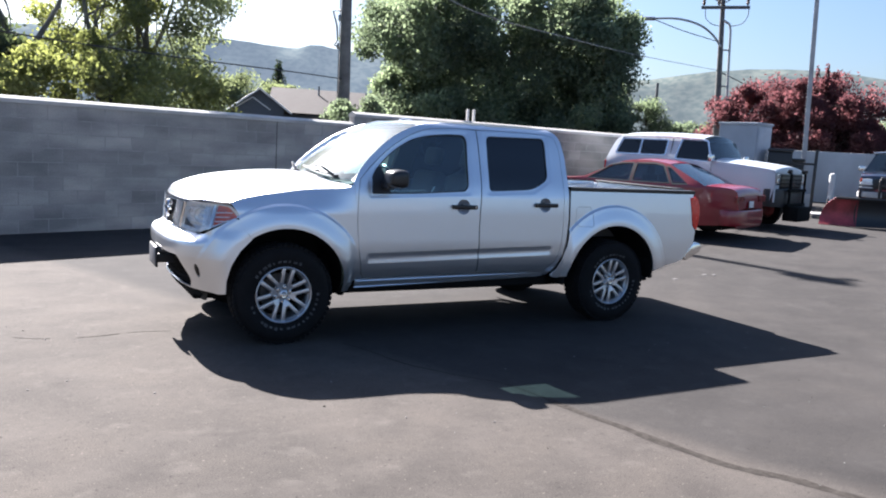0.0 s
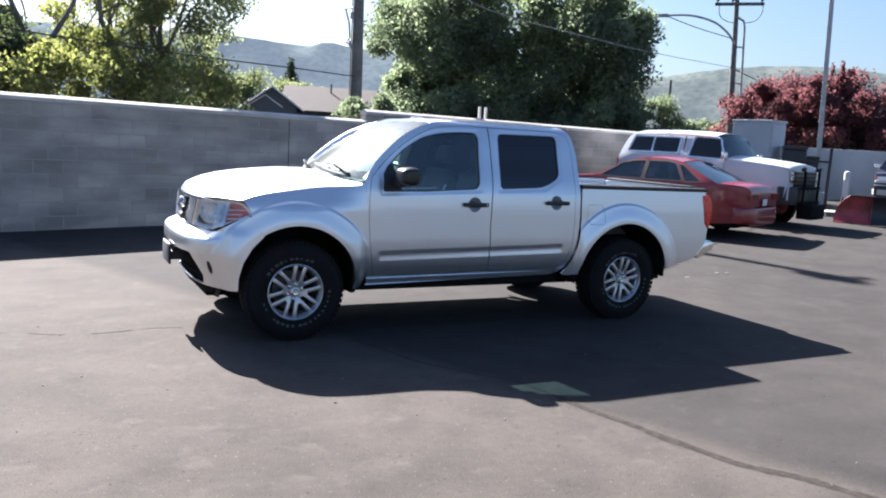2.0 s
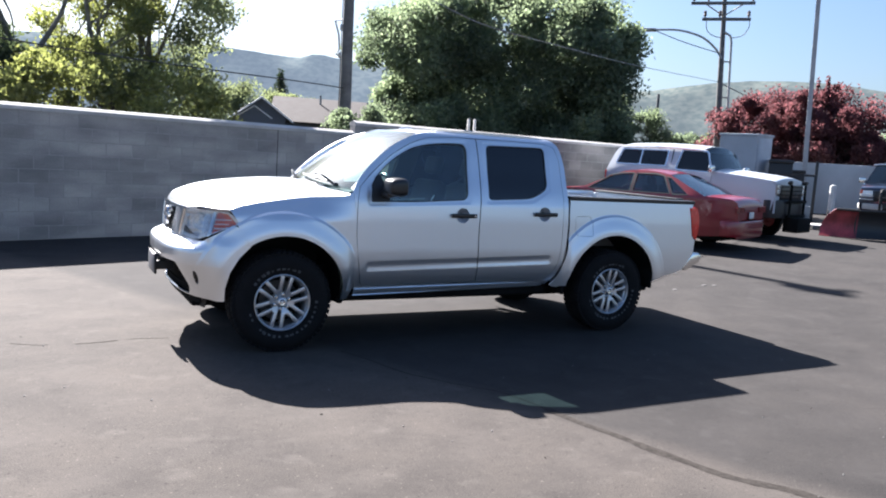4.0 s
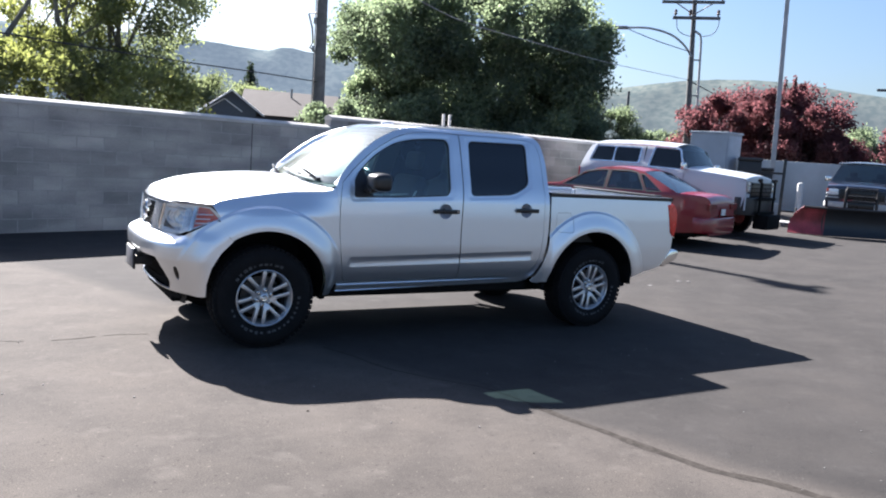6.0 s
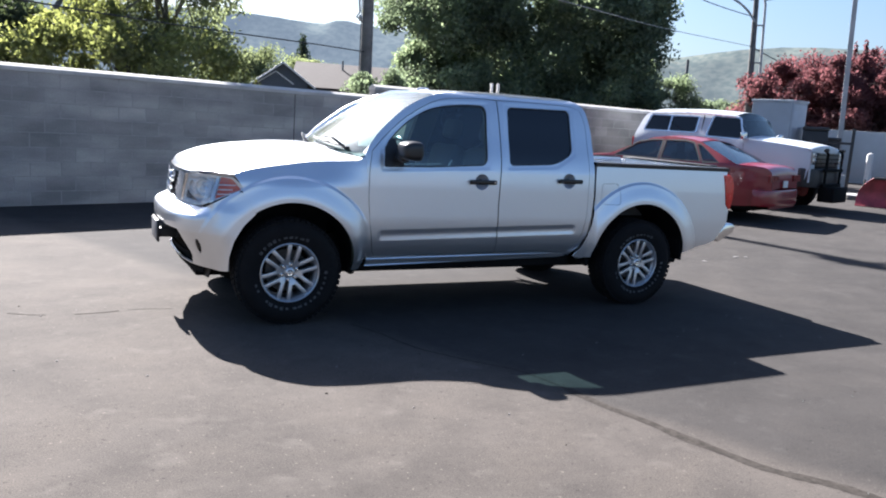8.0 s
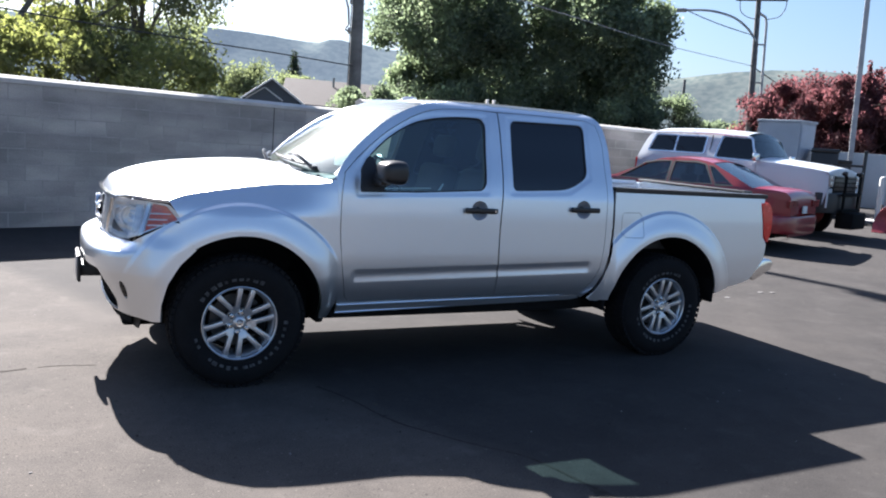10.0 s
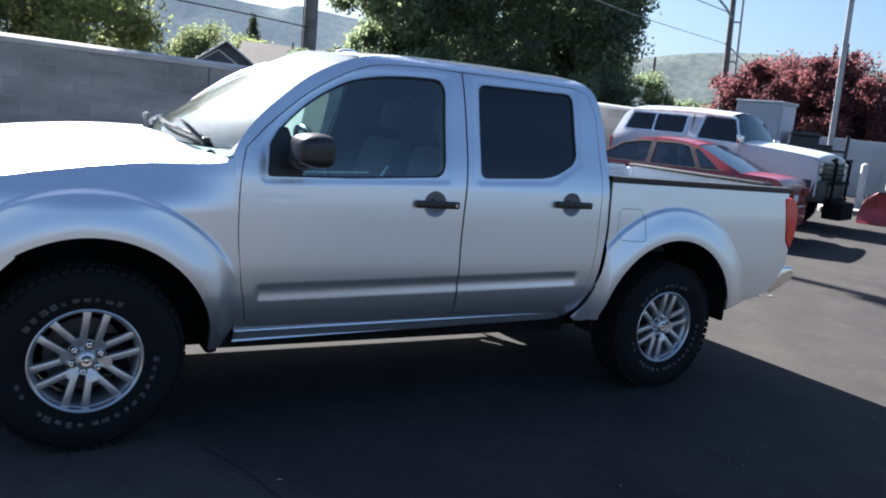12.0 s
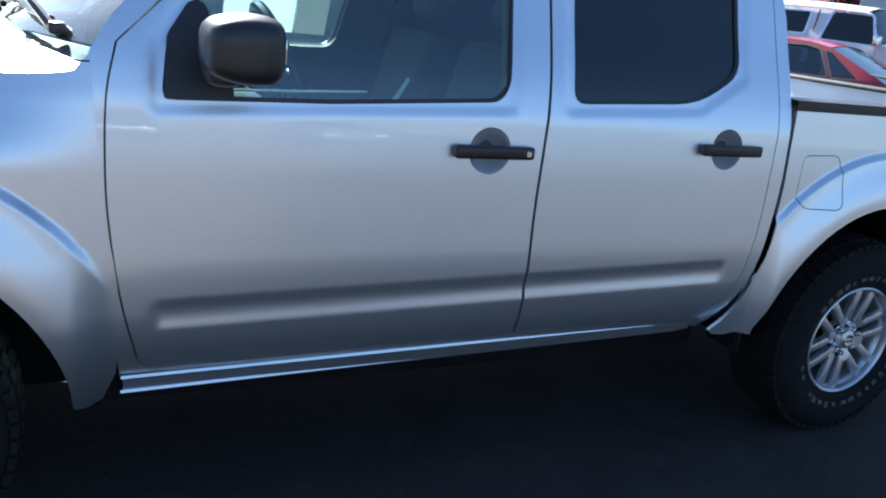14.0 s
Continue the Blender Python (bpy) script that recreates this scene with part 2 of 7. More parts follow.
REDLENS = simple("red_lens", (0.75, 0.022, 0.012), 0.25, 0, 0.1, 20, 0, 0.3)
SCRAP = simple("paint_scrap", (0.17, 0.165, 0.16), 0.9, 0, 0.15)
SHEET = thin_paper("price_paper", (0.76, 0.77, 0.75), 0.26)
SHEET_GREY = thin_paper("printed_paper", (0.58, 0.61, 0.60), 0.07)
PAPER = simple("paper", (0.75, 0.75, 0.72), 0.8, 0, 0.05)
ASPHALT = asphalt()
TAR = simple("crack_tar", (0.050, 0.045, 0.0405), 0.97, 0, 0.3, 20, 0.4)
TAR.node_tree.nodes["Principled BSDF"].inputs["Specular IOR Level"].default_value = 0.05
PLATE = simple("plate_face", (0.16, 0.165, 0.18), 0.4, 0, 0.1, 8)
MORTAR = simple("mortar", (0.33, 0.32, 0.308), 0.95, 0, 0.15, 8, 0.4)
CAP = simple("concrete_cap", (0.5, 0.485, 0.465), 0.9, 0, 0.15, 3, 0.3)
PALEWALL = simple("painted_wall", (0.52, 0.52, 0.515), 0.85, 0, 0.14, 0.8, 0.2)
GREYSTEEL = simple("grey_enamel", (0.35, 0.39, 0.45), 0.5, 0, 0.08, 2)
# weathered wood, its base colour lightened to carry the distance haze
WOOD = simple("weathered_pole", (0.15, 0.15, 0.15), 0.95, 0, 0.3, 4, 0.5)
GALV = simple("galvanised", (0.42, 0.42, 0.43), 0.5, 0.5, 0.12, 4)
GREYBARK = simple("grey_bark", (0.15, 0.145, 0.125), 0.95, 0, 0.35, 6, 0.6)
BARK = simple("bark", (0.06, 0.05, 0.04), 0.95, 0, 0.35, 6, 0.6)
WIRE = simple("cable", (0.03, 0.03, 0.03), 0.6)
PALEWIRE = simple("pale_cable", (0.3, 0.3, 0.3), 0.6)
PORCELAIN = simple("insulator", (0.1, 0.07, 0.06), 0.3)
ROOFING = simple("shingle", (0.055, 0.047, 0.044), 0.95, 0, 0.2, 3, 0.4)
SIDING = simple("siding", (0.12, 0.13, 0.15), 0.8, 0, 0.1)
WHITETRIM = simple("white_trim", (0.75, 0.75, 0.74), 0.6, 0, 0.06)
PLOWRED = simple("plow_red", (0.30, 0.045, 0.06), 0.42, 0, 0.45, 4)
# green leaf colours are raised and greyed to carry the haze over the crowns
LEAF_BIG = leafy("maple_leaf", (0.165, 0.20, 0.165), (0.275, 0.32, 0.235), 0.7, (1.2, 1.26, 1.0))
LEAF_GREY = leafy("ash_leaf", (0.16, 0.182, 0.138), (0.275, 0.30, 0.20), 0.66, (1.2, 1.26, 0.9))
LEAF_PALE = leafy("young_leaf", (0.175, 0.195, 0.115), (0.305, 0.322, 0.168), 0.66, (1.22, 1.24, 0.7))
LEAF_RED = leafy("plum_leaf", (0.13, 0.072, 0.088), (0.20, 0.102, 0.115), 0.66, (1.35, 1.05, 1.05))
LEAF_DEEP = leafy("deep_leaf", (0.075, 0.10, 0.07), (0.14, 0.165, 0.11), 0.5, (1.2, 1.25, 0.8))
LEAF_CON = leafy("conifer_needle", (0.03, 0.045, 0.038), (0.06, 0.085, 0.066), 0.2)
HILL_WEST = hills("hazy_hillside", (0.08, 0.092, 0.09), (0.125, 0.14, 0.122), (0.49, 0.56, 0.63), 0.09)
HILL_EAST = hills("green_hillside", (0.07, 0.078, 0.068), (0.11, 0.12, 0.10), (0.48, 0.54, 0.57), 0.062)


# ---- building helpers ----
def part(name, bm, material, parent, label="", sharp=32):
    me = bpy.data.meshes.new(name)
    bm.to_mesh(me)
    bm.free()
    return shaped(name, me, material, parent, label, sharp)


def shaped(name, me, material, parent, label="", sharp=32):
    for poly in me.polygons:
        poly.use_smooth = True
    if "way" in me.attributes:
        n = len(me.vertices)
        ways = np.zeros(3 * n, np.float32)
        me.attributes["way"].data.foreach_get("vector", ways)
        face = np.zeros(len(me.polygons), np.int32)
        me.attributes["front"].data.foreach_get("value", face)
        ways = ways.reshape(n, 3)
        split = []
        for poly, is_front in zip(me.polygons, face):
            own = tuple(poly.normal)
            split += [tuple(map(float, ways[v])) if is_front else own for v in poly.vertices]
        me.attributes.remove(me.attributes["way"])
        me.attributes.remove(me.attributes["front"])
        me.normals_split_custom_set(split)
    else:
        me.set_sharp_from_angle(angle=radians(sharp))
    me.materials.append(material)
    ob = new(name, me)
    if parent:
        ob.parent = parent
    if label:
        tagged(ob, label)
    return ob


def thing(name, label, category, m=None, group="", kind=""):
    ob = new(name)
    ob.empty_display_size = 0.2
    if m:
        ob.matrix_world = m
    return tagged(ob, label, category, group, kind)


def again(ob, parent, m=None):
    """One more object on the same mesh."""
    o = new(ob.name.split(".")[0], ob.data)
    o.parent = parent
    if m:
        o.matrix_basis = m
    return o


def box(bm, a, b, bevel=0.0, m=None, seg=2):
    size = [abs(q - p) for p, q in zip(a, b)]
    mid = [(p + q) / 2 for p, q in zip(a, b)]
    made = bmesh.ops.create_cube(bm, size=1, matrix=(m or Matrix()) @ Matrix.LocRotScale(mid, None, size))
    if bevel:
        edges = list({e for v in made["verts"] for e in v.link_edges})
        bmesh.ops.bevel(bm, geom=edges, offset=bevel, segments=seg, affect="EDGES", profile=0.5)
    return bm


def lathe(bm, profile, n=48, m=None):
    """Turn a profile of (radius, along) round the local y axis."""
    rings = []
    for k in range(n):
        a = 2 * math.pi * k / n
        rings.append([bm.verts.new((m or Matrix()) @ Vector((r * math.cos(a), y, r * math.sin(a)))) for r, y in profile])
    for k in range(n):
        p, q = rings[k], rings[(k + 1) % n]
        for i in range(len(profile) - 1):
            bm.faces.new((p[i], p[i + 1], q[i + 1], q[i]))
    return bm


def tube(bm, points, radii, n=8, caps=True):
    pts = [Vector(p) for p in points]
    radii = radii if isinstance(radii, (list, tuple)) else [radii] * len(pts)
    rings, side = [], None
    for i, p in enumerate(pts):
        d = (pts[min(i + 1, len(pts) - 1)] - pts[max(i - 1, 0)]).normalized()
        side = (side - side.dot(d) * d) if side else d.orthogonal()
        if side.length < 1e-4:
            side = d.orthogonal()
        side.normalize()
        up = d.cross(side)
        rings.append([bm.verts.new(p + radii[i] * (math.cos(2 * math.pi * k / n) * side + math.sin(2 * math.pi * k / n) * up)) for k in range(n)])
    for p, q in zip(rings, rings[1:]):
        for k in range(n):
            bm.faces.new((p[k], p[(k + 1) % n], q[(k + 1) % n], q[k]))
    if caps:
        bm.faces.new(rings[0][::-1])
        bm.faces.new(rings[-1])
    return bm


def curve(*pairs):
    """A smooth function through (x, y) pairs."""
    xs, ys = np.array([p[0] for p in pairs], float), np.array([p[1] for p in pairs], float)
    d = np.diff(ys) / np.diff(xs)
    sl = np.r_[d[0], np.where(d[:-1] * d[1:] > 0, 2 * d[:-1] * d[1:] / (d[:-1] + d[1:] + 1e-12), 0), d[-1]]

    def at(x):
        x = min(max(x, xs[0]), xs[-1])
        i = min(int(np.searchsorted(xs, x, "right")) - 1, len(xs) - 2)
        h = xs[i + 1] - xs[i]
        t = (x - xs[i]) / h
        return float((2 * t**3 - 3 * t**2 + 1) * ys[i] + (t**3 - 2 * t**2 + t) * h * sl[i] + (3 * t**2 - 2 * t**3) * ys[i + 1] + (t**3 - t**2) * h * sl[i + 1])

    return at


def spline(points, n=6):
    """Catmull-Rom through the points."""
    p = [Vector(q) for q in points]
    p = [2 * p[0] - p[1], *p, 2 * p[-1] - p[-2]]
    out = []
    for a, b, c, d in zip(p, p[1:], p[2:], p[3:]):
        for k in range(n):
            t = k / n
            out.append(0.5 * (2 * b + (c - a) * t + (2 * a - 5 * b + 4 * c - d) * t * t + (3 * b - a - 3 * c + d) * t**3))
    return [*out, p[-2]]


def arc(cx, cz, r, a0, a1, n=20):
    return [(cx + r * math.cos(radians(a0 + (a1 - a0) * k / n)), cz + r * math.sin(radians(a0 + (a1 - a0) * k / n))) for k in range(n + 1)]


def filleted(points, r, n=4):
    """A closed polygon with its corners rounded by r (one value, or one a corner)."""
    out, count = [], len(points)
    for i, q in enumerate(points):
        rr = r[i] if isinstance(r, (list, tuple)) else r
        a, b, c = Vector(points[i - 1]), Vector(q), Vector(points[(i + 1) % count])
        if rr <= 0:
            out.append(tuple(b))
            continue
        p = b + (a - b).normalized() * min(rr, (a - b).length * 0.45)
        s = b + (c - b).normalized() * min(rr, (c - b).length * 0.45)
        for k in range(n + 1):
            t = k / n
            out.append(tuple((1 - t) ** 2 * p + 2 * t * (1 - t) * b + t * t * s))
    return out


def step(x, a, b):
    t = min(max((x - a) / (b - a), 0), 1)
    return t * t * (3 - 2 * t)


def sheet(outline, put, out, holes=(), du=0.06, dv=0.06, thick=0.01):
    """A shaped panel: the flat outline with holes, cut into a grid, laid on the surface put(u, v), with thickness behind it. out: the way it faces."""
    bm = bmesh.new()
    for loop in (outline, *holes):
        clean = [p for i, p in enumerate(loop) if (Vector(p[:2]) - Vector(loop[i - 1][:2])).length > 1e-5]
        vs = [bm.verts.new((p[0], p[1], 0)) for p in clean]
        for a, b in zip(vs, vs[1:] + vs[:1]):
            bm.edges.new((a, b))
    bmesh.ops.triangle_fill(bm, edges=bm.edges[:], use_beauty=True, use_dissolve=False)
    for axis, d in ((0, du), (1, dv)):
        lo, hi = min(v.co[axis] for v in bm.verts), max(v.co[axis] for v in bm.verts)
        no = (1, 0, 0) if axis == 0 else (0, 1, 0)
        for k in range(math.floor(lo / d) + 1, math.ceil(hi / d)):
            co = (k * d + 1e-4, 0, 0) if axis == 0 else (0, k * d + 1e-4, 0)
            bmesh.ops.bisect_plane(bm, geom=bm.verts[:] + bm.edges[:] + bm.faces[:], dist=1e-5, plane_co=co, plane_no=no)
    bmesh.ops.remove_doubles(bm, verts=bm.verts[:], dist=2e-4)
    way, mark = bm.verts.layers.float_vector.new("way"), bm.faces.layers.int.new("front")
    e = 0.002
    for v in bm.verts:
        u, w = v.co.x, v.co.y
        n = (put(u + e, w) - put(u - e, w)).cross(put(u, w + e) - put(u, w - e))
        v[way] = n.normalized() if n.length > 1e-12 else Vector(out).normalized()
        v.co = put(u, w)
    bmesh.ops.recalc_face_normals(bm, faces=bm.faces[:])
    bm.normal_update()
    if sum((f.normal * f.calc_area() for f in bm.faces), Vector()).dot(Vector(out)) < 0:
        bmesh.ops.reverse_faces(bm, faces=bm.faces[:])
        bm.normal_update()
    for v in bm.verts:
        if v[way].dot(v.normal) < 0:
            v[way] = -v[way]
    for f in bm.faces:
        f[mark] = 1
    if thick:
        front = bm.faces[:]
        rim = [(l.vert, l.link_loop_next.vert) for f in front for l in f.loops if len(l.edge.link_faces) == 1]
        behind = {v: bm.verts.new(v.co - v.normal * thick) for v in bm.verts[:]}
        for f in front:
            bm.faces.new([behind[v] for v in reversed(f.verts)])
        for a, b in rim:
            bm.faces.new((b, a, behind[a], behind[b]))
    return bm


def ribbon(edges_a, edges_b, out, n=2, thick=0.01, bulge=0.0):
    """A skin between two matching lines of points."""
    rows = len(edges_a)

    def put(u, v):
        i = min(max(u, 0), rows - 1)
        k = min(int(i), rows - 2)
        t = i - k
        a = Vector(edges_a[k]).lerp(Vector(edges_a[k + 1]), t)
        b = Vector(edges_b[k]).lerp(Vector(edges_b[k + 1]), t)
        return a.lerp(b, v) + Vector(out) * bulge * 4 * v * (1 - v)

    return sheet([(0, 0), (rows - 1, 0), (rows - 1, 1), (0, 1)], put, out, du=1.0, dv=1.0 / n, thick=thick)


# ---- ground ----
def lift(x, y=0.0):
    """The lot rises gently towards the back row of cars."""
    t = min(max((x - 4.6) / 9.0, 0.0), 1.0)
    return 0.27 * (0.35 * t + 0.65 * t * t * (3 - 2 * t))


def build_ground():
    bm = bmesh.new()
    edges = sorted({*np.linspace(-12, 34, 93).round(2), -3000, -600, -100, -40, 60, 120, 400, 1200, 4000})
    edges_y = sorted({*np.linspace(-14, 30, 56).round(2), -3000, -400, -60, 45, 80, 200, 700, 4500})
    grid = [[bm.verts.new((x, y, lift(x) + (0.01 * noise.noise((x * 0.25, y * 0.25, 0)) if abs(x) < 40 and abs(y) < 40 and not (-3.2 < x < 6.5 and -7 < y < 2.2) else 0))) for y in edges_y] for x in edges]
    for p, q in zip(grid, grid[1:]):
        for k in range(len(edges_y) - 1):
            bm.faces.new((p[k], q[k], q[k + 1], p[k + 1]))
    ob = part("ground", bm, ASPHALT, None)
    tagged(ob, "worn grey asphalt of a car lot with cracks and stains", "ground", kind="structure")


build_ground()


def tar_line(points, width, label):
    """A wavering strip of crack filler that lies on the asphalt."""
    pts = spline([(x, y, 0) for x, y in points], 10)
    bm = bmesh.new()
    rows = []
    for i, p in enumerate(pts):
        d = (pts[min(i + 1, len(pts) - 1)] - pts[max(i - 1, 0)]).normalized()
        side = Vector((-d.y, d.x, 0))
        w = width * (0.55 + 0.7 * abs(noise.noise(p * 2.3)) + 0.3 * random.random())
        c = p + side * 0.03 * noise.noise(p * 3.0)
        rows.append([bm.verts.new((q.x, q.y, z)) for q, z in ((c - side * w, 0.0012), (c - side * w * 0.5, 0.0018), (c + side * w * 0.5, 0.0018), (c + side * w, 0.0012))])
    for p, q in zip(rows, rows[1:]):
        for k in range(3):
            bm.faces.new((p[k], p[k + 1], q[k + 1], q[k]))
    tagged(part("crack_filler", bm, TAR, None), label, "crack filler", kind="structure")


tar_line([(0.45, -0.98), (0.58, -1.28), (0.66, -1.60), (0.85, -1.95), (1.10, -2.25), (1.22, -2.70)], 0.010, "faint narrow line of crack filler on the asphalt")
tar_line([(1.21, -2.66), (1.22, -2.76), (1.32, -3.17), (1.42, -3.54), (1.54, -3.91), (1.71, -4.2), (1.9, -4.6), (2.3, -5.3)], 0.042, "dark wavering line of crack filler on the asphalt")
for stretch, wide in (([(-2.5, -0.06), (-2.2, -0.07), (-1.95, -0.12)], 0.005), ([(-1.82, -0.17), (-1.7, -0.25), (-1.58, -0.28)], 0.010), ([(-1.40, -0.30), (-1.22, -0.28), (-1.1, -0.25)], 0.016), ([(-1.04, -0.24), (-0.9, -0.23), (-0.72, -0.26)], 0.007)):
    tar_line(stretch, wide, "thin broken crack across the asphalt")


def paint_scrap(x, y, points, label):
    """A thin chip of white road paint stuck to the asphalt."""
    bm = bmesh.new()
    low = [bm.verts.new((px, py, 0.0)) for px, py in points]
    up = [bm.verts.new((px * 0.9, py * 0.9, 0.004)) for px, py in points]
    n = len(points)
    for k in range(n):
        bm.faces.new((low[k], low[(k + 1) % n], up[(k + 1) % n], up[k]))
    bm.faces.new(up)
    bmesh.ops.recalc_face_normals(bm, faces=bm.faces[:])
    ob = part("paint_chip", bm, SCRAP, None)
    ob.location = (x, y, lift(x))
    tagged(ob, label, "paint chip", "paint chips on the lot")


for x, y, k in ((5.77, 0.83, 0.5), (6.43, 0.95, 0.6), (6.56, 0.90, 0.4)):
    paint_scrap(x, y, [(-0.06 * k, -0.02), (0.02 * k, -0.028), (0.07 * k, -0.006), (0.05 * k, 0.02), (-0.02 * k, 0.026), (-0.075 * k, 0.008)], "small white chip of paint lying on the asphalt")


def loose_stones():
    """Small stones and crumbs lying on the asphalt."""
    rng = random.Random(77)
    for name, label, mat, count in (("pale_stones", "small pale stones scattered on the asphalt", SCRAP, 90), ("dark_stones", "small dark crumbs scattered on the asphalt", TAR, 60)):
        bm = bmesh.new()
        for _ in range(count):
            x, y = rng.uniform(-3.2, 4.5), rng.uniform(-5.6, 1.5)
            if -0.9 < x < 4.6 and y > -1.2:
                continue
            r = rng.uniform(0.0025, 0.0065)
            m = pose(x, y, r * 0.35, rng.uniform(-15, 15), rng.uniform(-15, 15), rng.uniform(0, 360)) @ Matrix.Diagonal((r * rng.uniform(0.9, 1.7), r, r * 0.7, 1))
            bmesh.ops.create_icosphere(bm, subdivisions=1, radius=1, matrix=m)
        tagged(part(name, bm, mat, None), label, "stones", kind="stuff")


loose_stones()


# ---- the silver pickup ----
base_half = curve((0.28, 0.66), (0.40, 0.752), (0.5, 0.814), (0.58, 0.848), (0.66, 0.866), (0.8, 0.876), (1.0, 0.876), (1.15, 0.868), (1.22, 0.852), (1.45, 0.752), (1.70, 0.638), (1.745, 0.605), (1.775, 0.555), (1.79, 0.50), (1.80, 0.42))
bed_half = curve((0.28, 0.78), (0.45, 0.83), (0.6, 0.858), (0.8, 0.868), (1.0, 0.866), (1.2, 0.852), (1.3, 0.84))


def flare(x, z, xc, r0, wide):
    r = math.hypot(x - xc, z - 0.40)
    return 0.02 * step(r0 + wide - r, 0, 0.024) + 0.034 * step(r0 + wide - r, 0.012, wide * 0.9)


def side_half(x, z):
    """Half the pickup's width at the cab."""
    return base_half(z)


SLOPE = 0.0246


def door_half(x, z):
    """The door skin, with the long hollow pressed into it."""
    mid = 0.648 + SLOPE * (x - 0.68)
    t = abs(z - mid) / 0.045
    ends = step(x, 0.676, 0.70) * step(2.492 - x, 0.0, 0.022)
    y = base_half(z) - 0.0085 * ends * ((1 - t * t) ** 1.6 if t < 1 else 0)
    if z > 1.10:
        d = min(rim_gap(x, z, FRONT_RIM), rim_gap(x, z, REAR_RIM))
        y -= 0.0065 * step(0.042 - d, 0.0, 0.036)
    return y


FRONT_RIM = [(0.70, 1.168), (1.59, 1.206), (1.645, 1.68), (1.27, 1.66), (1.11, 1.622), (0.93, 1.523), (0.78, 1.395), (0.70, 1.28)]
REAR_RIM = [(1.80, 1.212), (2.26, 1.234), (2.44, 1.33), (2.476, 1.695), (1.85, 1.684)]


def rim_gap(x, z, loop):
    """How far a place on the door lies from a window's edge."""
    best = 9.0
    for i in range(len(loop)):
        ax, az = loop[i - 1]
        bx, bz = loop[i]
        dx, dz = bx - ax, bz - az
        t = ((x - ax) * dx + (z - az) * dz) / (dx * dx + dz * dz)
        t = 0.0 if t < 0 else 1.0 if t > 1 else t
        d = math.hypot(x - ax - t * dx, z - az - t * dz)
        best = d if d < best else best
    return best


def fender_half(x, z):
    y = base_half(z) - 0.12 * step(z, 1.0, 1.25) * step(0.75 - x, 0.1, 0.6) - 0.33 * max(-0.1 - x, 0) ** 2
    return y + flare(x, z, 0.0, 0.50, 0.185) * step(0.60 - x, 0.0, 0.10)


def rear_half(x, z):
    return bed_half(z) + flare(x, z, 3.2, 0.525, 0.19) * step(x - 2.64, 0.0, 0.06) - 0.10 * max(x - 3.95, 0) ** 2


nose_x = curve((0, -0.79), (0.30, -0.78), (0.55, -0.742), (0.75, -0.665), (0.92, -0.555), (1.10, -0.42), (1.30, -0.235), (1.40, -0.135))
nose_y = curve((0, 0), (0.30, 0.30), (0.55, 0.543), (0.75, 0.70), (0.92, 0.785), (1.10, 0.83), (1.30, 0.855), (1.40, 0.862))


def nose(u, z, deep=0.0):
    """A point on the rounded nose, u metres round from its middle."""
    s = 1 if u >= 0 else -1
    w = abs(u)
    p = Vector((nose_x(w), nose_y(w), 0))
    q = Vector((nose_x(w + 0.01), nose_y(w + 0.01), 0))
    inward = Vector((q.y - p.y, p.x - q.x, 0)).normalized()
    p = p + inward * deep * step(1.25 - w, 0, 0.25)
    y = p.y + flare(p.x, z, 0.0, 0.50, 0.185) * step(p.x, -0.70, -0.48)
    return Vector((p.x, s * y, z))


bumper_deep = curve((0.30, 0.18), (0.38, 0.13), (0.46, 0.085), (0.56, 0.034), (0.62, 0.004), (0.67, -0.014), (0.72, -0.018), (0.75, -0.018))
ledge_deep = curve((0.75, 0.0), (0.77, 0.005), (0.785, 0.018), (0.80, 0.046), (0.82, 0.088), (0.84, 0.124))


def lens_deep(u, v):
    """How far the lamp and grille stand back from the nose: more towards the bonnet, flush at the lamp's outer foot."""
    low = 0.09 * (1 - 0.8 * step(abs(u), 0.66, 0.98))
    return low + (0.100 - 0.03 * step(abs(u), 0.8, 1.1) - low) * step(v, 0.86, 1.06)



hood_edge = curve((-0.8, 0.985), (-0.6, 1.03), (-0.46, 1.062), (-0.40, 1.082), (-0.32, 1.11), (-0.06, 1.155), (0.21, 1.188), (0.46, 1.206), (0.6, 1.235))
hood_mid = curve((-0.80, 1.0), (-0.70, 1.075), (-0.66, 1.115), (-0.6, 1.152), (-0.46, 1.20), (-0.19, 1.25), (0.2, 1.283), (0.4, 1.285), (0.6, 1.285))
hood_lead = curve((0, -0.689), (0.3, -0.676), (0.5, -0.638), (0.62, -0.582), (0.72, -0.507), (0.78, -0.437), (0.85, -0.36))


def hood_z(x, y):
    e, c = hood_edge(x), hood_mid(x)
    s = min(abs(y) / (fender_half(x, e) - 0.003), 1.0)
    z = e + (c - e) * (1 - s**2.6)
    z -= 0.05 * max(1 - (x - hood_lead(min(abs(y), 0.85))) / 0.06, 0) ** 2 * step(0.70 - abs(y), 0, 0.35)
    return z + 0.014 * step(0.47 - abs(y), 0, 0.05) * step(x, -0.72, -0.4)


LAMP = [(0.41, 0.842), (0.62, 0.836), (0.80, 0.842), (0.98, 0.897), (1.20, 0.978), (1.195, 0.992), (1.12, 1.055), (0.95, 1.062), (0.65, 1.066), (0.495, 1.062)]


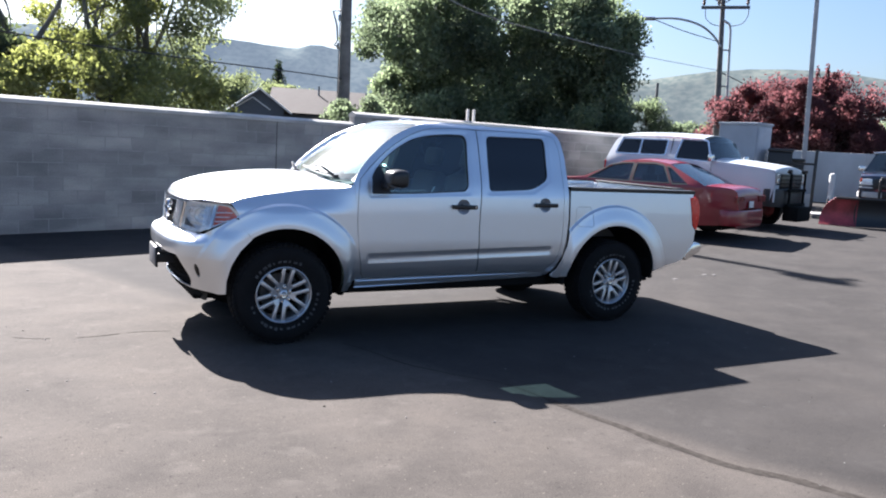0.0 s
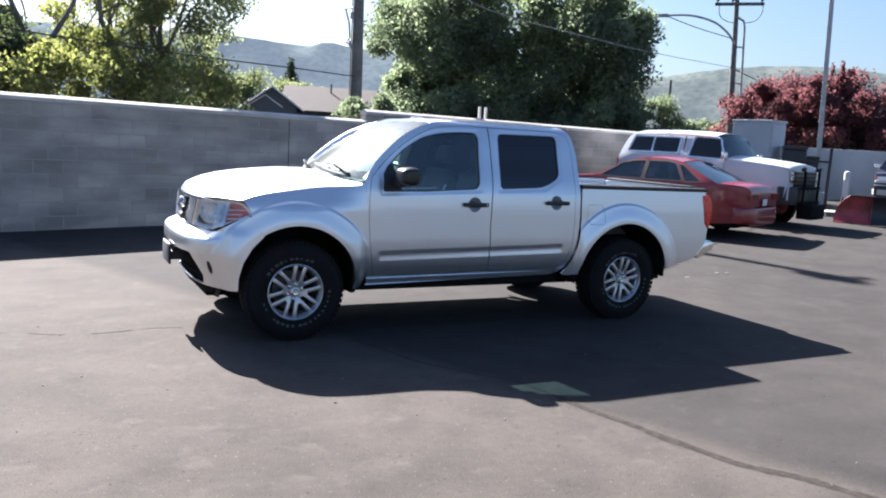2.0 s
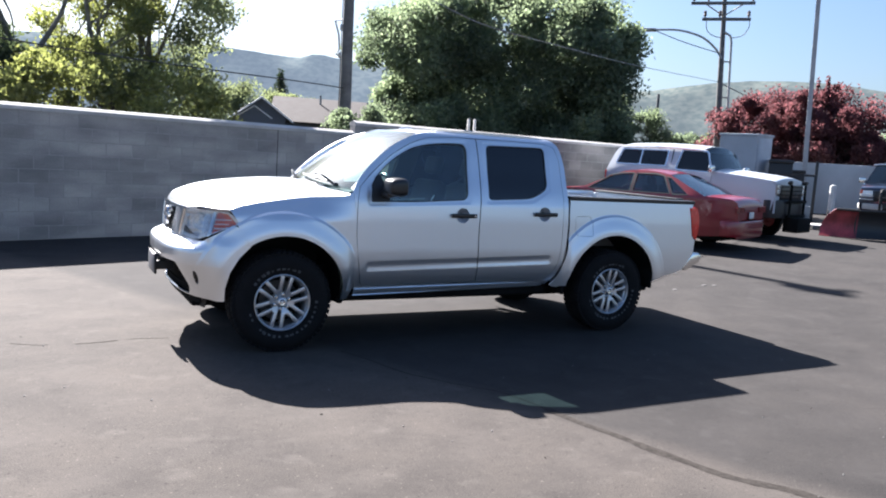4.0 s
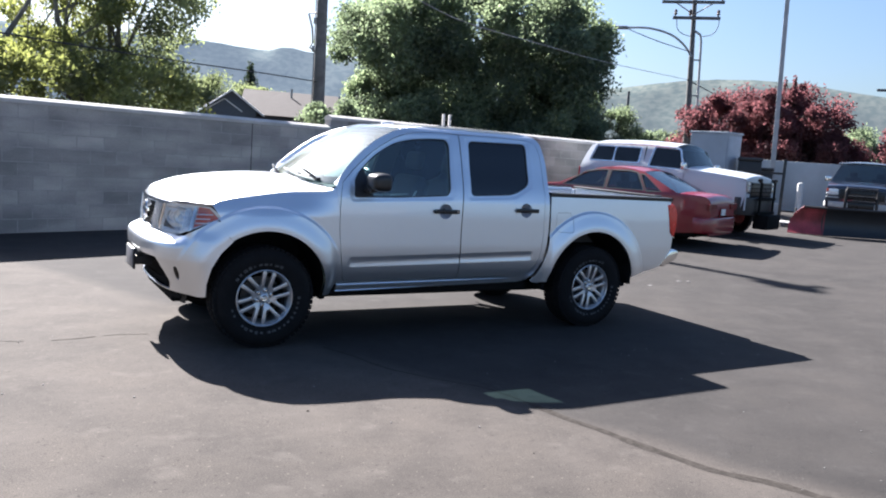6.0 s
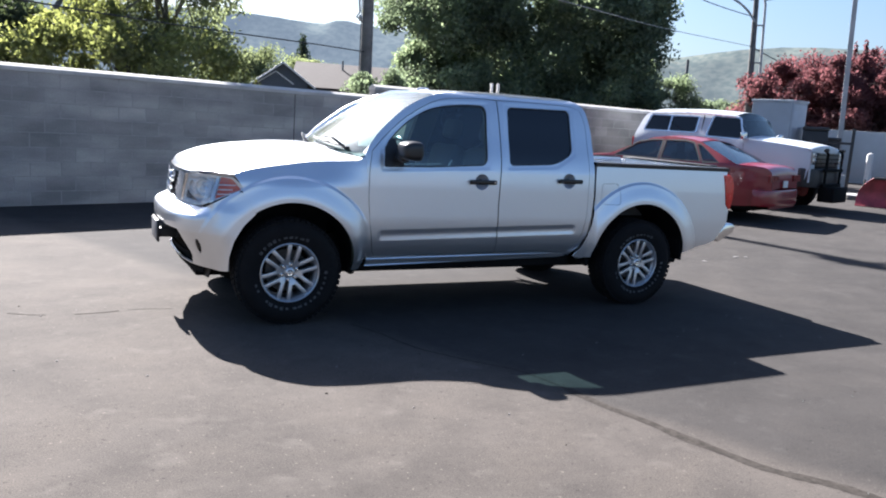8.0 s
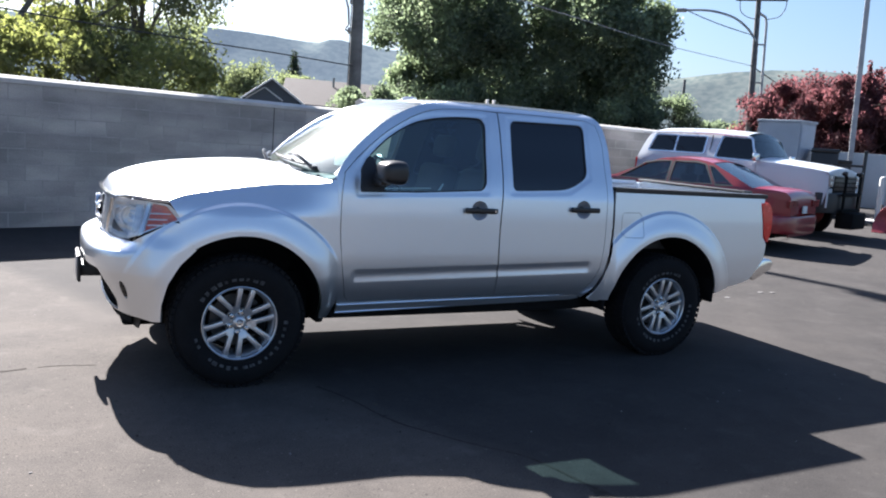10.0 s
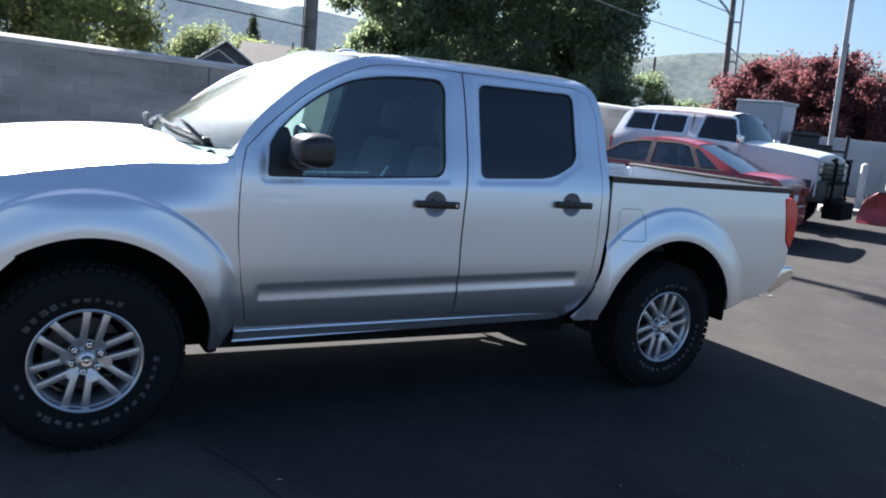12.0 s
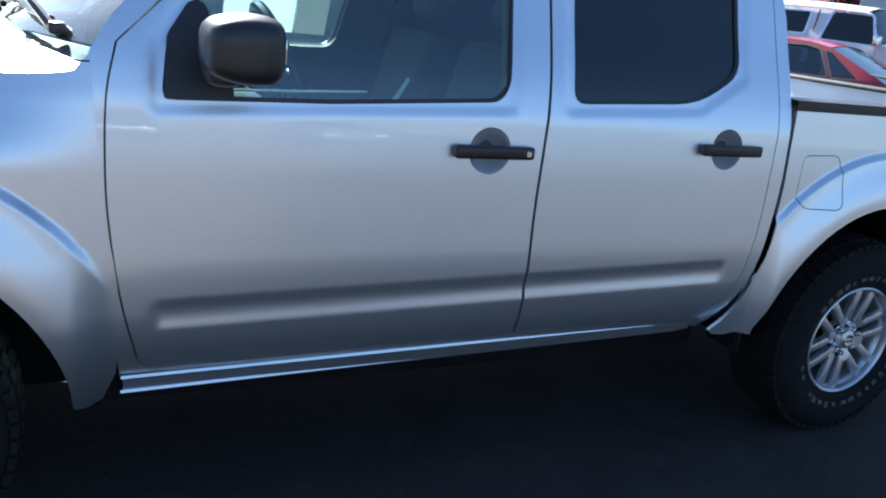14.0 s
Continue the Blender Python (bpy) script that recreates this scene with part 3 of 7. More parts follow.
def tyre_and_rim(truck, xc, s):
    """One road wheel. s: -1 for the driver's side."""
    m = pose(xc, s * 0.775, 0.385, 0, 0, 0) @ (Matrix.Diagonal((1, 1, 1, 1)) if s < 0 else pose(0, 0, 0, 0, 0, 180))
    wheel = new("wheel")
    wheel.parent = truck
    wheel.matrix_basis = m
    if "tyre" in WHEEL:
        for ob in WHEEL["parts"]:
            o = again(ob, wheel, ob.matrix_basis.copy())
        return
    made = []
    bm = bmesh.new()
    lathe(bm, [(0.214, 0.10), (0.214, -0.098), (0.222, -0.112), (0.236, -0.117), (0.27, -0.133), (0.315, -0.134), (0.345, -0.124), (0.366, -0.108), (0.378, -0.09), (0.385, -0.05), (0.386, 0), (0.385, 0.05), (0.378, 0.09), (0.366, 0.108), (0.315, 0.134), (0.25, 0.125), (0.214, 0.10)], 72)
    made.append(part("tyre", bm, RUBBER, wheel, "black all-terrain tyre with raised sidewall marks"))
    bm = bmesh.new()
    for k in range(56):
        for row, (y0, y1) in enumerate(((-0.112, -0.066), (-0.055, -0.004), (0.004, 0.055), (0.066, 0.112))):
            a = 2 * math.pi * (k + 0.5 * (row % 2)) / 56
            mm = Matrix.Rotation(a, 4, "Y")
            r = 0.369 if row in (0, 3) else 0.378
            box(bm, (r, y0, -0.0165), (r + 0.017 if row in (0, 3) else 0.3925, y1, 0.0165), 0, mm)
    made.append(tagged(part("tread", bm, RUBBER, wheel), kind="stuff"))
    bm = bmesh.new()
    lathe(bm, [(0.205, 0.09), (0.196, 0.08), (0.19, 0.0), (0.192, -0.07), (0.2, -0.09), (0.212, -0.099), (0.2185, -0.108), (0.219, -0.115), (0.214, -0.118), (0.207, -0.112), (0.203, -0.098), (0.205, 0.09)], 72)
    made.append(part("rim", bm, ALLOY, wheel))
    for k in range(6):
        a0 = math.pi / 2 + 2 * math.pi * k / 6 - 0.19
        mm = Matrix.Rotation(-a0, 4, "Y")
        for off in (-1, 1):
            bm = bmesh.new()
            lo, hi = [], []
            for r, wd, y, th, sp in ((0.052, 0.0135, -0.084, 0.03, 0.0265), (0.09, 0.0135, -0.093, 0.028, 0.0295), (0.15, 0.0135, -0.098, 0.026, 0.034), (0.202, 0.0155, -0.100, 0.022, 0.0385)):
                lo.append((Vector((r, y, off * sp - wd)), Vector((r, y, off * sp + wd)), Vector((r, y + th, off * sp + wd * 1.15)), Vector((r, y + th, off * sp - wd * 1.15))))
            rings = [[bm.verts.new(mm @ v) for v in q] for q in lo]
            for p, q in zip(rings, rings[1:]):
                for i in range(4):
                    bm.faces.new((p[i], p[(i + 1) % 4], q[(i + 1) % 4], q[i]))
            bm.faces.new(rings[0]), bm.faces.new(rings[-1][::-1])
            bmesh.ops.recalc_face_normals(bm, faces=bm.faces[:])
            bmesh.ops.bevel(bm, geom=[e for e in bm.edges if e.calc_face_angle(0) > 0.8], offset=0.0028, segments=2, affect="EDGES", profile=0.5)
            made.append(part("spoke", bm, ALLOY, wheel))
    for k in range(6):
        mm = Matrix.Rotation(-(math.pi / 2 + math.pi * (2 * k + 1) / 6 - 0.19), 4, "Y")
        bm = bmesh.new()
        rim_in = [(r, y, w) for r, y, w in ((0.045, -0.08, 0.020), (0.075, -0.089, 0.024), (0.092, -0.0935, 0.017), (0.1, -0.0945, 0.006))]
        rings = [[bm.verts.new(mm @ Vector(p)) for p in ((r, y, -w), (r, y, w), (r, y + 0.026, w), (r, y + 0.026, -w))] for r, y, w in rim_in]
        for p, q in zip(rings, rings[1:]):
            for i in range(4):
                bm.faces.new((p[i], p[(i + 1) % 4], q[(i + 1) % 4], q[i]))
        bm.faces.new(rings[0]), bm.faces.new(rings[-1][::-1])
        bmesh.ops.recalc_face_normals(bm, faces=bm.faces[:])
        made.append(part("spoke_web", bm, ALLOY, wheel))
    bm = bmesh.new()
    lathe(bm, [(0.001, -0.106), (0.03, -0.105), (0.036, -0.101), (0.038, -0.094), (0.043, -0.086), (0.045, -0.076), (0.078, -0.072), (0.08, -0.05), (0.02, -0.05), (0.001, -0.05)], 40)
    made.append(part("hub_cap", bm, ALLOY, wheel))
    bm = bmesh.new()
    lathe(bm, [(0.012, -0.107), (0.022, -0.1085), (0.024, -0.107), (0.022, -0.106), (0.012, -0.107)], 28)
    box(bm, (-0.026, -0.1085, -0.004), (0.026, -0.1055, 0.004), 0.001)
    made.append(part("badge", bm, CHROME, wheel))
    for k in range(6):
        a = 2 * math.pi * k / 6 + math.pi / 2 - 0.19
        bm = bmesh.new()
        mm = pose(0.0575 * math.cos(a), 0, 0.0575 * math.sin(a))
        lathe(bm, [(0.0135, -0.08), (0.0135, -0.083), (0.0105, -0.084), (0.0105, -0.102), (0.008, -0.106), (0.0005, -0.107)], 6, mm)
        made.append(part("lug_nut", bm, CHROME, wheel))
        bm = bmesh.new()
        lathe(bm, [(0.0145, -0.0725), (0.0145, -0.0835), (0.0165, -0.085), (0.0185, -0.0835), (0.0185, -0.0725)], 14, mm)
        lathe(bm, [(0.0005, -0.0735), (0.0145, -0.0735)], 14, mm)
        made.append(part("nut_pocket", bm, DARK, wheel))
    bm = bmesh.new()
    lathe(bm, [(0.05, 0.0), (0.155, 0.0), (0.158, 0.01), (0.155, 0.024), (0.05, 0.026)], 48)
    made.append(part("brake_disc", bm, IRON, wheel))
    bm = bmesh.new()
    box(bm, (0.06, -0.035, -0.09), (0.172, 0.05, 0.08), 0.015)
    made.append(part("caliper", bm, DARK, wheel))
    bm = bmesh.new()
    lathe(bm, [(0.001, 0.06), (0.19, 0.06), (0.19, 0.065), (0.001, 0.07)], 40)
    made.append(part("backing_plate", bm, DARK, wheel))
    # raised sidewall marks: plain curved bars
    rng = random.Random(5)
    for start, count in ((148, 10), (2, 6), (-52, 4), (-92, 5), (-150, 2)):
        for k in range(count):
            a, wide = radians(start - 9.0 * k), rng.uniform(0.055, 0.115)
            tall = rng.choice((0.016, 0.016, 0.023))
            steps = [a - wide * q / 2 for q in range(3)]
            lo = [(0.253 * math.cos(b), -0.1315, 0.253 * math.sin(b)) for b in steps]
            hi = [((0.253 + tall) * math.cos(b), -0.1355, (0.253 + tall) * math.sin(b)) for b in steps]
            made.append(part("sidewall_mark", ribbon(lo, hi, (0, -1, 0), 1, 0.003), LETTER, wheel, "worn pale bar moulded on the sidewall"))
    WHEEL["tyre"], WHEEL["parts"] = True, made


WHEEL = {}


def build_pickup():
    truck = thing("pickup_truck", "silver four-door pickup truck with alloy wheels, parked on the asphalt", "pickup truck")
    gap = 0.0045
    seam_a = [(0.652, 0.515), (0.612, 0.70), (0.588, 0.90), (0.584, 1.05), (0.59, 1.18), (0.612, 1.285)]
    pillar = [(0.70, 1.372), (0.82, 1.472), (0.93, 1.552), (1.08, 1.638), (1.21, 1.692), (1.34, 1.718), (1.58, 1.732)]
    seam_b = [(1.754, 1.728), (1.738, 1.45), (1.708, 1.15), (1.702, 0.9), (1.716, 0.64), (1.728, 0.50)]
    roof_r = [(1.95, 1.733), (2.25, 1.732), (2.50, 1.726)]
    seam_c = [(2.585, 1.70), (2.612, 1.56), (2.596, 1.32), (2.588, 1.06), (2.59, 0.84), (2.56, 0.64), (2.47, 0.528), (2.40, 0.51)]
    front_win = [(0.70, 1.168), (1.10, 1.178), (1.565, 1.205), (1.60, 1.25), (1.648, 1.64), (1.62, 1.682), (1.45, 1.68), (1.27, 1.66), (1.11, 1.622), (0.93, 1.523), (0.78, 1.395), (0.715, 1.31)]
    rear_win = [(1.80, 1.212), (2.26, 1.234), (2.44, 1.33), (2.476, 1.695), (1.85, 1.684)]
    gap_line = [(2.655, 1.27), (2.652, 1.10), (2.655, 0.91), (2.63, 0.68), (2.56, 0.52), (2.50, 0.455)]
    two = lambda pts, n=5: [(p.x, p.y) for p in spline([(a, b, 0) for a, b in pts], n)]
    fr_win = filleted(front_win, [0.03, 0, 0.03, 0.03, 0.03, 0.03, 0.2, 0.2, 0.2, 0.2, 0.1, 0.05])
    rr_win = filleted(rear_win, [0.045, 0.09, 0.06, 0.05, 0.05])

    def grown(poly, d):
        c = Vector((sum(p[0] for p in poly), sum(p[1] for p in poly))) / len(poly)
        out = []
        for i, p in enumerate(poly):
            a, b = Vector(poly[i - 1]), Vector(poly[(i + 1) % len(poly)])
            n = Vector((b.y - a.y, a.x - b.x))
            if n.length < 1e-9:
                n = Vector(p) - c
            n.normalize()
            if n.dot(Vector(p) - c) < 0 and len(poly) < 60:
                n = -n
            out.append((p[0] + n.x * d, p[1] + n.y * d))
        return out

    for s in (-1, 1):
        put = lambda h, deep=0.0: (lambda u, v: Vector((u, s * (h(u, v) - deep), v)))
        out = (0, s, 0.1)
        # front fender
        arch = arc(0, 0.40, 0.50, 0, 122.5, 26)
        fender = [(0.503, 0.374), (0.535, 0.366), (0.57, 0.372), *two([(0.60, 0.47), (0.606, 0.70), (0.5815, 0.90), (0.5775, 1.05), (0.583, 1.18), (0.604, 1.29)]), (0.56, 1.262), *[(x, hood_edge(x) - 0.003) for x in np.linspace(0.52, -0.40, 14)], (-0.345, 0.99), (-0.352, 0.97), *arch[::-1]]
        part("front_fender", sheet(fender, put(fender_half), out, du=0.0075, dv=0.0075), SILVER, truck)
        # doors
        f_door = [*two(seam_a), *two(pillar), *two(seam_b), (1.2, 0.492), (0.68, 0.482)]
        r_door = [(seam_b[-1][0] + 2 * gap, 0.50), *[(x + 2 * gap, z) for x, z in two(seam_b)[::-1]], *two(roof_r), *two(seam_c), (2.1, 0.505)]
        for name, shape, win in (("front_door", f_door, fr_win), ("rear_door", r_door, rr_win)):
            front = name == "front_door"
            hx, hz = (1.545, 1.077) if front else (2.388, 1.103)
            ring = arc(hx - 0.005, hz, 0.064, 0, 360, 28)[:-1]
            level = lambda loop: [(p[0], p[1] - SLOPE * (p[0] - 0.68)) for p in loop]
            skin = lambda u, v: Vector((u, s * door_half(u, v + SLOPE * (u - 0.68)), v + SLOPE * (u - 0.68)))
            door = part(name, sheet(level(shape), skin, out, [level(win), level(ring)], 0.022, 0.0075, 0.014), SILVER, truck)
            lo, hi = grown(win, 0.008), grown(win, -0.010)
            part("window_seal", sheet(lo, put(side_half, 0.014), out, [hi], 0.08, 0.08, 0.012), SATIN, door)
            part("window_glass", sheet(grown(win, 0.006), put(side_half, 0.019), out, (), 0.1, 0.06, 0.004), GLASS_CLEAR if front else GLASS_TINT, door, "clear side window" if front else "dark privacy-tinted side window")
            # handle over a round scoop, the hollow's shade put into its darker paint
            part("handle_scoop", sheet(ring, lambda u, v: Vector((u, s * (side_half(u, v) - 0.034 * max(1 - (math.hypot(u - hx + 0.005, v - hz) / 0.0655) ** 2, 0) ** 0.7), v)), out, (), 0.02, 0.02, 0.002), car_paint("scoop_shade_paint", (0.56, 0.58, 0.62)) if "scoop_shade_paint" not in bpy.data.materials else bpy.data.materials["scoop_shade_paint"], door)
            bm = bmesh.new()
            y = s * (side_half(hx, hz) + 0.018)
            box(bm, (hx - 0.12, y - 0.013, hz - 0.018), (hx + 0.12, y + 0.013, hz + 0.018), 0.0085, None, 3)
            handle = part("handle", bm, SATIN, door, "black plastic pull handle")
            if front:
                bm = bmesh.new()
                lathe(bm, [(0.0005, -0.004), (0.008, -0.004), (0.0095, 0), (0.0095, 0.006)], 16, pose(hx + 0.098, y + s * 0.013, hz) @ (Matrix() if s < 0 else pose(0, 0, 0, 0, 0, 180)))
                part("lock_cylinder", bm, CHROME, handle)
        # cab side behind the doors: pillars, roof rail, sill
        upper = [(0.555, 1.262), (0.60, 1.335), (0.68, 1.425), (0.80, 1.53), (0.93, 1.625), (1.08, 1.70), (1.21, 1.745), (1.36, 1.768), (1.6, 1.782), (2.0, 1.79), (2.35, 1.788), (2.52, 1.78), (2.60, 1.752), (2.648, 1.68), (2.668, 1.52)]
        cab = [*two(upper, 4), *[(x - 0.006, z) for x, z in two(gap_line, 4)], (2.42, 0.478), (0.66, 0.452), (0.61, 0.452), (0.605, 0.50)]
        hole = [*[(x - gap, z) for x, z in two(seam_a)], *[(x - 0.4 * gap, z + gap) for x, z in two(pillar)], (1.755, 1.735), *[(x, z + gap) for x, z in two(roof_r)], *[(x + gap, z) for x, z in two(seam_c)], (2.1, 0.50), (1.2, 0.487), (0.68, 0.477)]
        part("cab_side", sheet(cab, put(side_half, 0.001), out, [hole], 0.05, 0.05, 0.012), SILVER, truck)
        liner = [(0.585, 0.47), (0.56, 0.95), (0.575, 1.25), *[(x + 0.03, z - 0.012) for x, z in two(pillar)], (2.52, 1.735), (2.62, 1.60), (2.60, 0.80), (2.53, 0.58), (2.45, 0.49)]
        part("door_lining", sheet(liner, put(side_half, 0.03), out, [grown(fr_win, -0.004), grown(rr_win, -0.004)], 0.08, 0.08, 0.03), TRIM, truck)
        # sill strip below the doors
        sill = [(0.618, 0.452), (2.44, 0.48), (2.47, 0.452), (2.40, 0.44), (0.618, 0.395)]
        part("sill", sheet(sill, lambda u, v: Vector((u, s * (0.797 - 0.42 * max(0.475 - v, 0)), v)), out, (), 0.1, 0.012, 0.02), SILVER, truck)
        for z0, z1, y0 in ((0.455, 0.481, 0.803), (0.400, 0.444, 0.774)):
            rows = [(0.612 + 1.828 * k / 12, s * (y0 - (0.012 if k == 12 else 0)), z0 + (z1 - z0) * k / 12) for k in range(13)]
            part("sill_lip", ribbon(rows, [(x, y - s * 0.003, z + 0.007) for x, y, z in rows], out, 1, 0.006), SILVER, truck)
        # cargo bed side
        arch_r = arc(3.2, 0.40, 0.525, 8, 172, 30)
        bed = [*[(x + 0.02, z) for x, z in two([(2.655, 1.245), *gap_line[1:]], 4)], (2.54, 0.44), (2.60, 0.432), (2.68, 0.445), *arch_r[::-1], (3.74, 0.482), (4.05, 0.545), (4.13, 0.575), (4.19, 0.645), (4.262, 0.745), (4.272, 0.865), (4.222, 0.925), (4.172, 1.20), (4.18, 1.235), (4.25, 1.245), (3.4, 1.252)]
        fuel = filleted([(2.74, 0.912), (2.925, 0.912), (2.925, 1.096), (2.74, 1.092)], [0.05, 0.03, 0.045, 0.03])
        bed_side = part("bed_side", sheet(bed, put(rear_half), out, [fuel] if s < 0 else [], 0.008, 0.0075, 0.012), SILVER, truck)
        if s < 0:
            part("fuel_door", sheet(grown(fuel, -0.003), put(rear_half, 0.0005), out, (), 0.007, 0.007, 0.008), SILVER, bed_side)
            part("fuel_pocket", sheet(grown(fuel, 0.008), put(rear_half, 0.014), out, (), 0.06, 0.06, 0.006), DARK, bed_side)
        rail_a = [(2.664 + k * 0.0656, s * (rear_half(2.664 + k * 0.0656, 1.24) + 0.004), 1.236) for k in range(25)]
        rail_b = [(x, y + s * 0.002, z + 0.034) for x, y, z in rail_a]
        rail_c = [(x, s * 0.765, z + 0.036) for x, y, z in rail_a]
        part("bed_rail_cap", ribbon(rail_a, rail_b, out, 1, 0.006), BLACK, truck)
        part("bed_rail_cap", ribbon(rail_b, rail_c, (0, 0, 1), 1, 0.02), SHELL, truck)
        bm = bmesh.new()
        box(bm, (2.70, s * 0.735 - 0.02, 0.955), (4.20, s * 0.735 + 0.02, 1.262), 0.01)
        box(bm, (3.76, s * 0.735 - 0.02, 0.80), (4.20, s * 0.735 + 0.02, 0.952), 0.004)
        inner = part("bed_inner_wall", bm, SILVER, truck)
        bm = bmesh.new()
        tube(bm, [(2.80, s * 0.70, 1.175), (4.12, s * 0.70, 1.175)], 0.015, 10)
        for x in (2.82, 3.45, 4.1):
            box(bm, (x - 0.02, s * 0.705 - 0.018, 1.155), (x + 0.02, s * 0.705 + 0.018, 1.195), 0.004)
        part("tie_rail", bm, BRIGHT, inner, "bright aluminium tie-down rail")
        bm = bmesh.new()
        tube(bm, [(2.72, s * 0.722, 1.232), (4.18, s * 0.722, 1.232)], 0.014, 8)
        part("wall_fold", bm, SILVER, inner)
        # wheel housings
        for xc, r in ((0.0, 0.50), (3.2, 0.525)):
            pts = arc(xc, 0.40, r + 0.012, -3 if xc < 1 else 7, 180, 24)
            edge = [(x, s * (min(0.84 - 0.5 * max(-0.1 - x, 0), base_half(z) - 0.025) if xc < 1 else 0.855 - 0.12 * max(0.6 - z, 0)), z) for x, z in pts]
            deep = [(x, s * 0.42, z) for x, z in pts]
            part("wheel_liner", ribbon(edge, deep, (0, 0, -1), 1, 0.01), DARK, truck)
            bm = sheet([(x, z) for x, z in pts], lambda u, v: Vector((u, s * 0.42, v)), out, (), 0.3, 0.3, 0.01)
            part("wheel_liner", bm, DARK, truck)
        # headlight
        lamp = [(s * u, v) for u, v in LAMP]
        back_deep = lambda u, v: nose(u, v, lens_deep(u, v) + 0.004 + 0.026 * step(rim_gap(abs(u), v, LAMP), 0.004, 0.05) + (0.020 * ((abs(u) + 0.25 * v) / 0.034 % 1.0 - 0.6) * step(0.86 - abs(u), 0, 0.08) + 0.003 * math.sin(v * 150)) * step(rim_gap(abs(u), v, LAMP), 0.008, 0.025))
        unit = part("headlight", sheet(filleted(lamp, 0.02), back_deep, (-1, s, 0), (), 0.0055, 0.009, 0.004), simple("lamp_bowl", (0.88, 0.88, 0.88), 0.22, 0.4) if "lamp_bowl" not in bpy.data.materials else bpy.data.materials["lamp_bowl"], truck, "clear headlight with an amber corner")
        lens = part("lens", sheet(filleted(lamp, 0.02), lambda u, v: nose(u, v, lens_deep(u, v)), (-1, s, 0), (), 0.05, 0.03, 0.003), LENS, unit)
        lens.visible_shadow = False
        amber = [(s * u, v) for u, v in [(0.955, 0.888), (1.02, 0.914), (1.178, 0.974), (1.105, 1.043), (1.0, 1.05)]]
        part("turn_signal", sheet(filleted(amber, 0.012), lambda u, v: nose(u, v, lens_deep(u, v) + 0.0045), (-1, s, 0), (), 0.05, 0.03, 0.002), AMBER, unit, "amber turn signal")
        for v0, v1 in ((0.935, 0.941), (0.966, 0.972), (0.998, 1.004)):
            part("chrome_strip", sheet([(s * 0.975, v0 - 0.006), (s * 1.135, v0), (s * 1.135, v1), (s * 0.975, v1 - 0.004)], lambda u, v: nose(u, v, lens_deep(u, v) + 0.0035), (-1, s, 0), (), 0.05, 0.05, 0.001), WHITETRIM, unit)
        for u0, v0, r in ((0.575, 0.965, 0.045), (0.745, 0.965, 0.06)):
            c = nose(s * u0, v0, lens_deep(u0, v0) + 0.036)
            d = ((nose(s * u0, v0, 0.0) - c).normalized() + Vector((0, s * 0.6, 0))).normalized()
            turn = Matrix.Translation(c) @ Vector((0, -1, 0)).rotation_difference(Vector((d.x, d.y, 0))).to_matrix().to_4x4()
            bm = bmesh.new()
            lathe(bm, [(0.001, 0.012), (r * 0.5, 0.008), (r * 0.9, -0.008), (r, -0.022), (r * 0.93, -0.022), (r * 0.8, -0.01), (0.018, 0.0)], 28, turn)
            bowl = part("reflector", bm, bpy.data.materials["lamp_bowl"], unit)
            bm = bmesh.new()
            lathe(bm, [(0.018, 0.004), (0.018, -0.008), (0.013, -0.016), (0.001, -0.019)], 16, turn)
            part("bulb_cap", bm, WHITETRIM, bowl)
        # dark lower bezel, chrome divider before the amber corner and fluted bowl
        part("lamp_bezel", sheet(filleted([(s * u, v) for u, v in [(0.44, 0.85), (0.62, 0.844), (0.76, 0.848), (0.70, 0.868), (0.56, 0.90), (0.48, 0.93), (0.465, 0.92)]], 0.012), lambda u, v: nose(u, v, lens_deep(u, v) + 0.014), (-1, s, 0), (), 0.03, 0.03, 0.003), TRIM, unit, "dark lower bezel")
        part("lamp_divider", sheet([(s * 0.905, 0.868), (s * 0.945, 0.882), (s * 0.985, 1.054), (s * 0.955, 1.058)], lambda u, v: nose(u, v, lens_deep(u, v) + 0.004), (-1, s, 0), (), 0.03, 0.03, 0.004), BRIGHT, unit)
        for k in range(5):
            u0 = 0.835 + 0.016 * k
            part("lamp_flute", sheet([(s * u0, 0.89 + 0.006 * k), (s * (u0 + 0.007), 0.89 + 0.006 * k), (s * (u0 + 0.012), 1.05), (s * (u0 + 0.005), 1.05)], lambda u, v: nose(u, v, lens_deep(u, v) + 0.012), (-1, s, 0), (), 0.03, 0.04, 0.003), BRIGHT, unit)
        # fog lamp
        fog = [(s * (0.80 + 0.016 * math.cos(a)), 0.56 + 0.042 * math.sin(a)) for a in np.linspace(0, 2 * math.pi, 20)[:-1]]
        part("fog_lamp", sheet(fog, lambda u, v: nose(u, v, bumper_deep(v) - 0.004), (-1, s, 0), (), 0.05, 0.05, 0.01), SATIN, truck)
        # tail light
        tail = filleted([(4.178, 1.20), (4.275, 1.21), (4.315, 1.12), (4.312, 0.98), (4.282, 0.874), (4.228, 0.93)], [0.02, 0.04, 0.04, 0.04, 0.02, 0.03])
        t_unit = part("tail_light", sheet(tail, lambda u, v: Vector((u, s * (rear_half(u, v) + 0.005), v)), out, (), 0.03, 0.05, 0.03), REDLENS, truck, "red tail light at the bed corner")
        bm = bmesh.new()
        box(bm, (4.255, s * 0.74 - 0.085, 0.895), (4.30, s * 0.74 + 0.085, 1.205), 0.014)
        part("rear_lens", bm, REDLENS, t_unit)
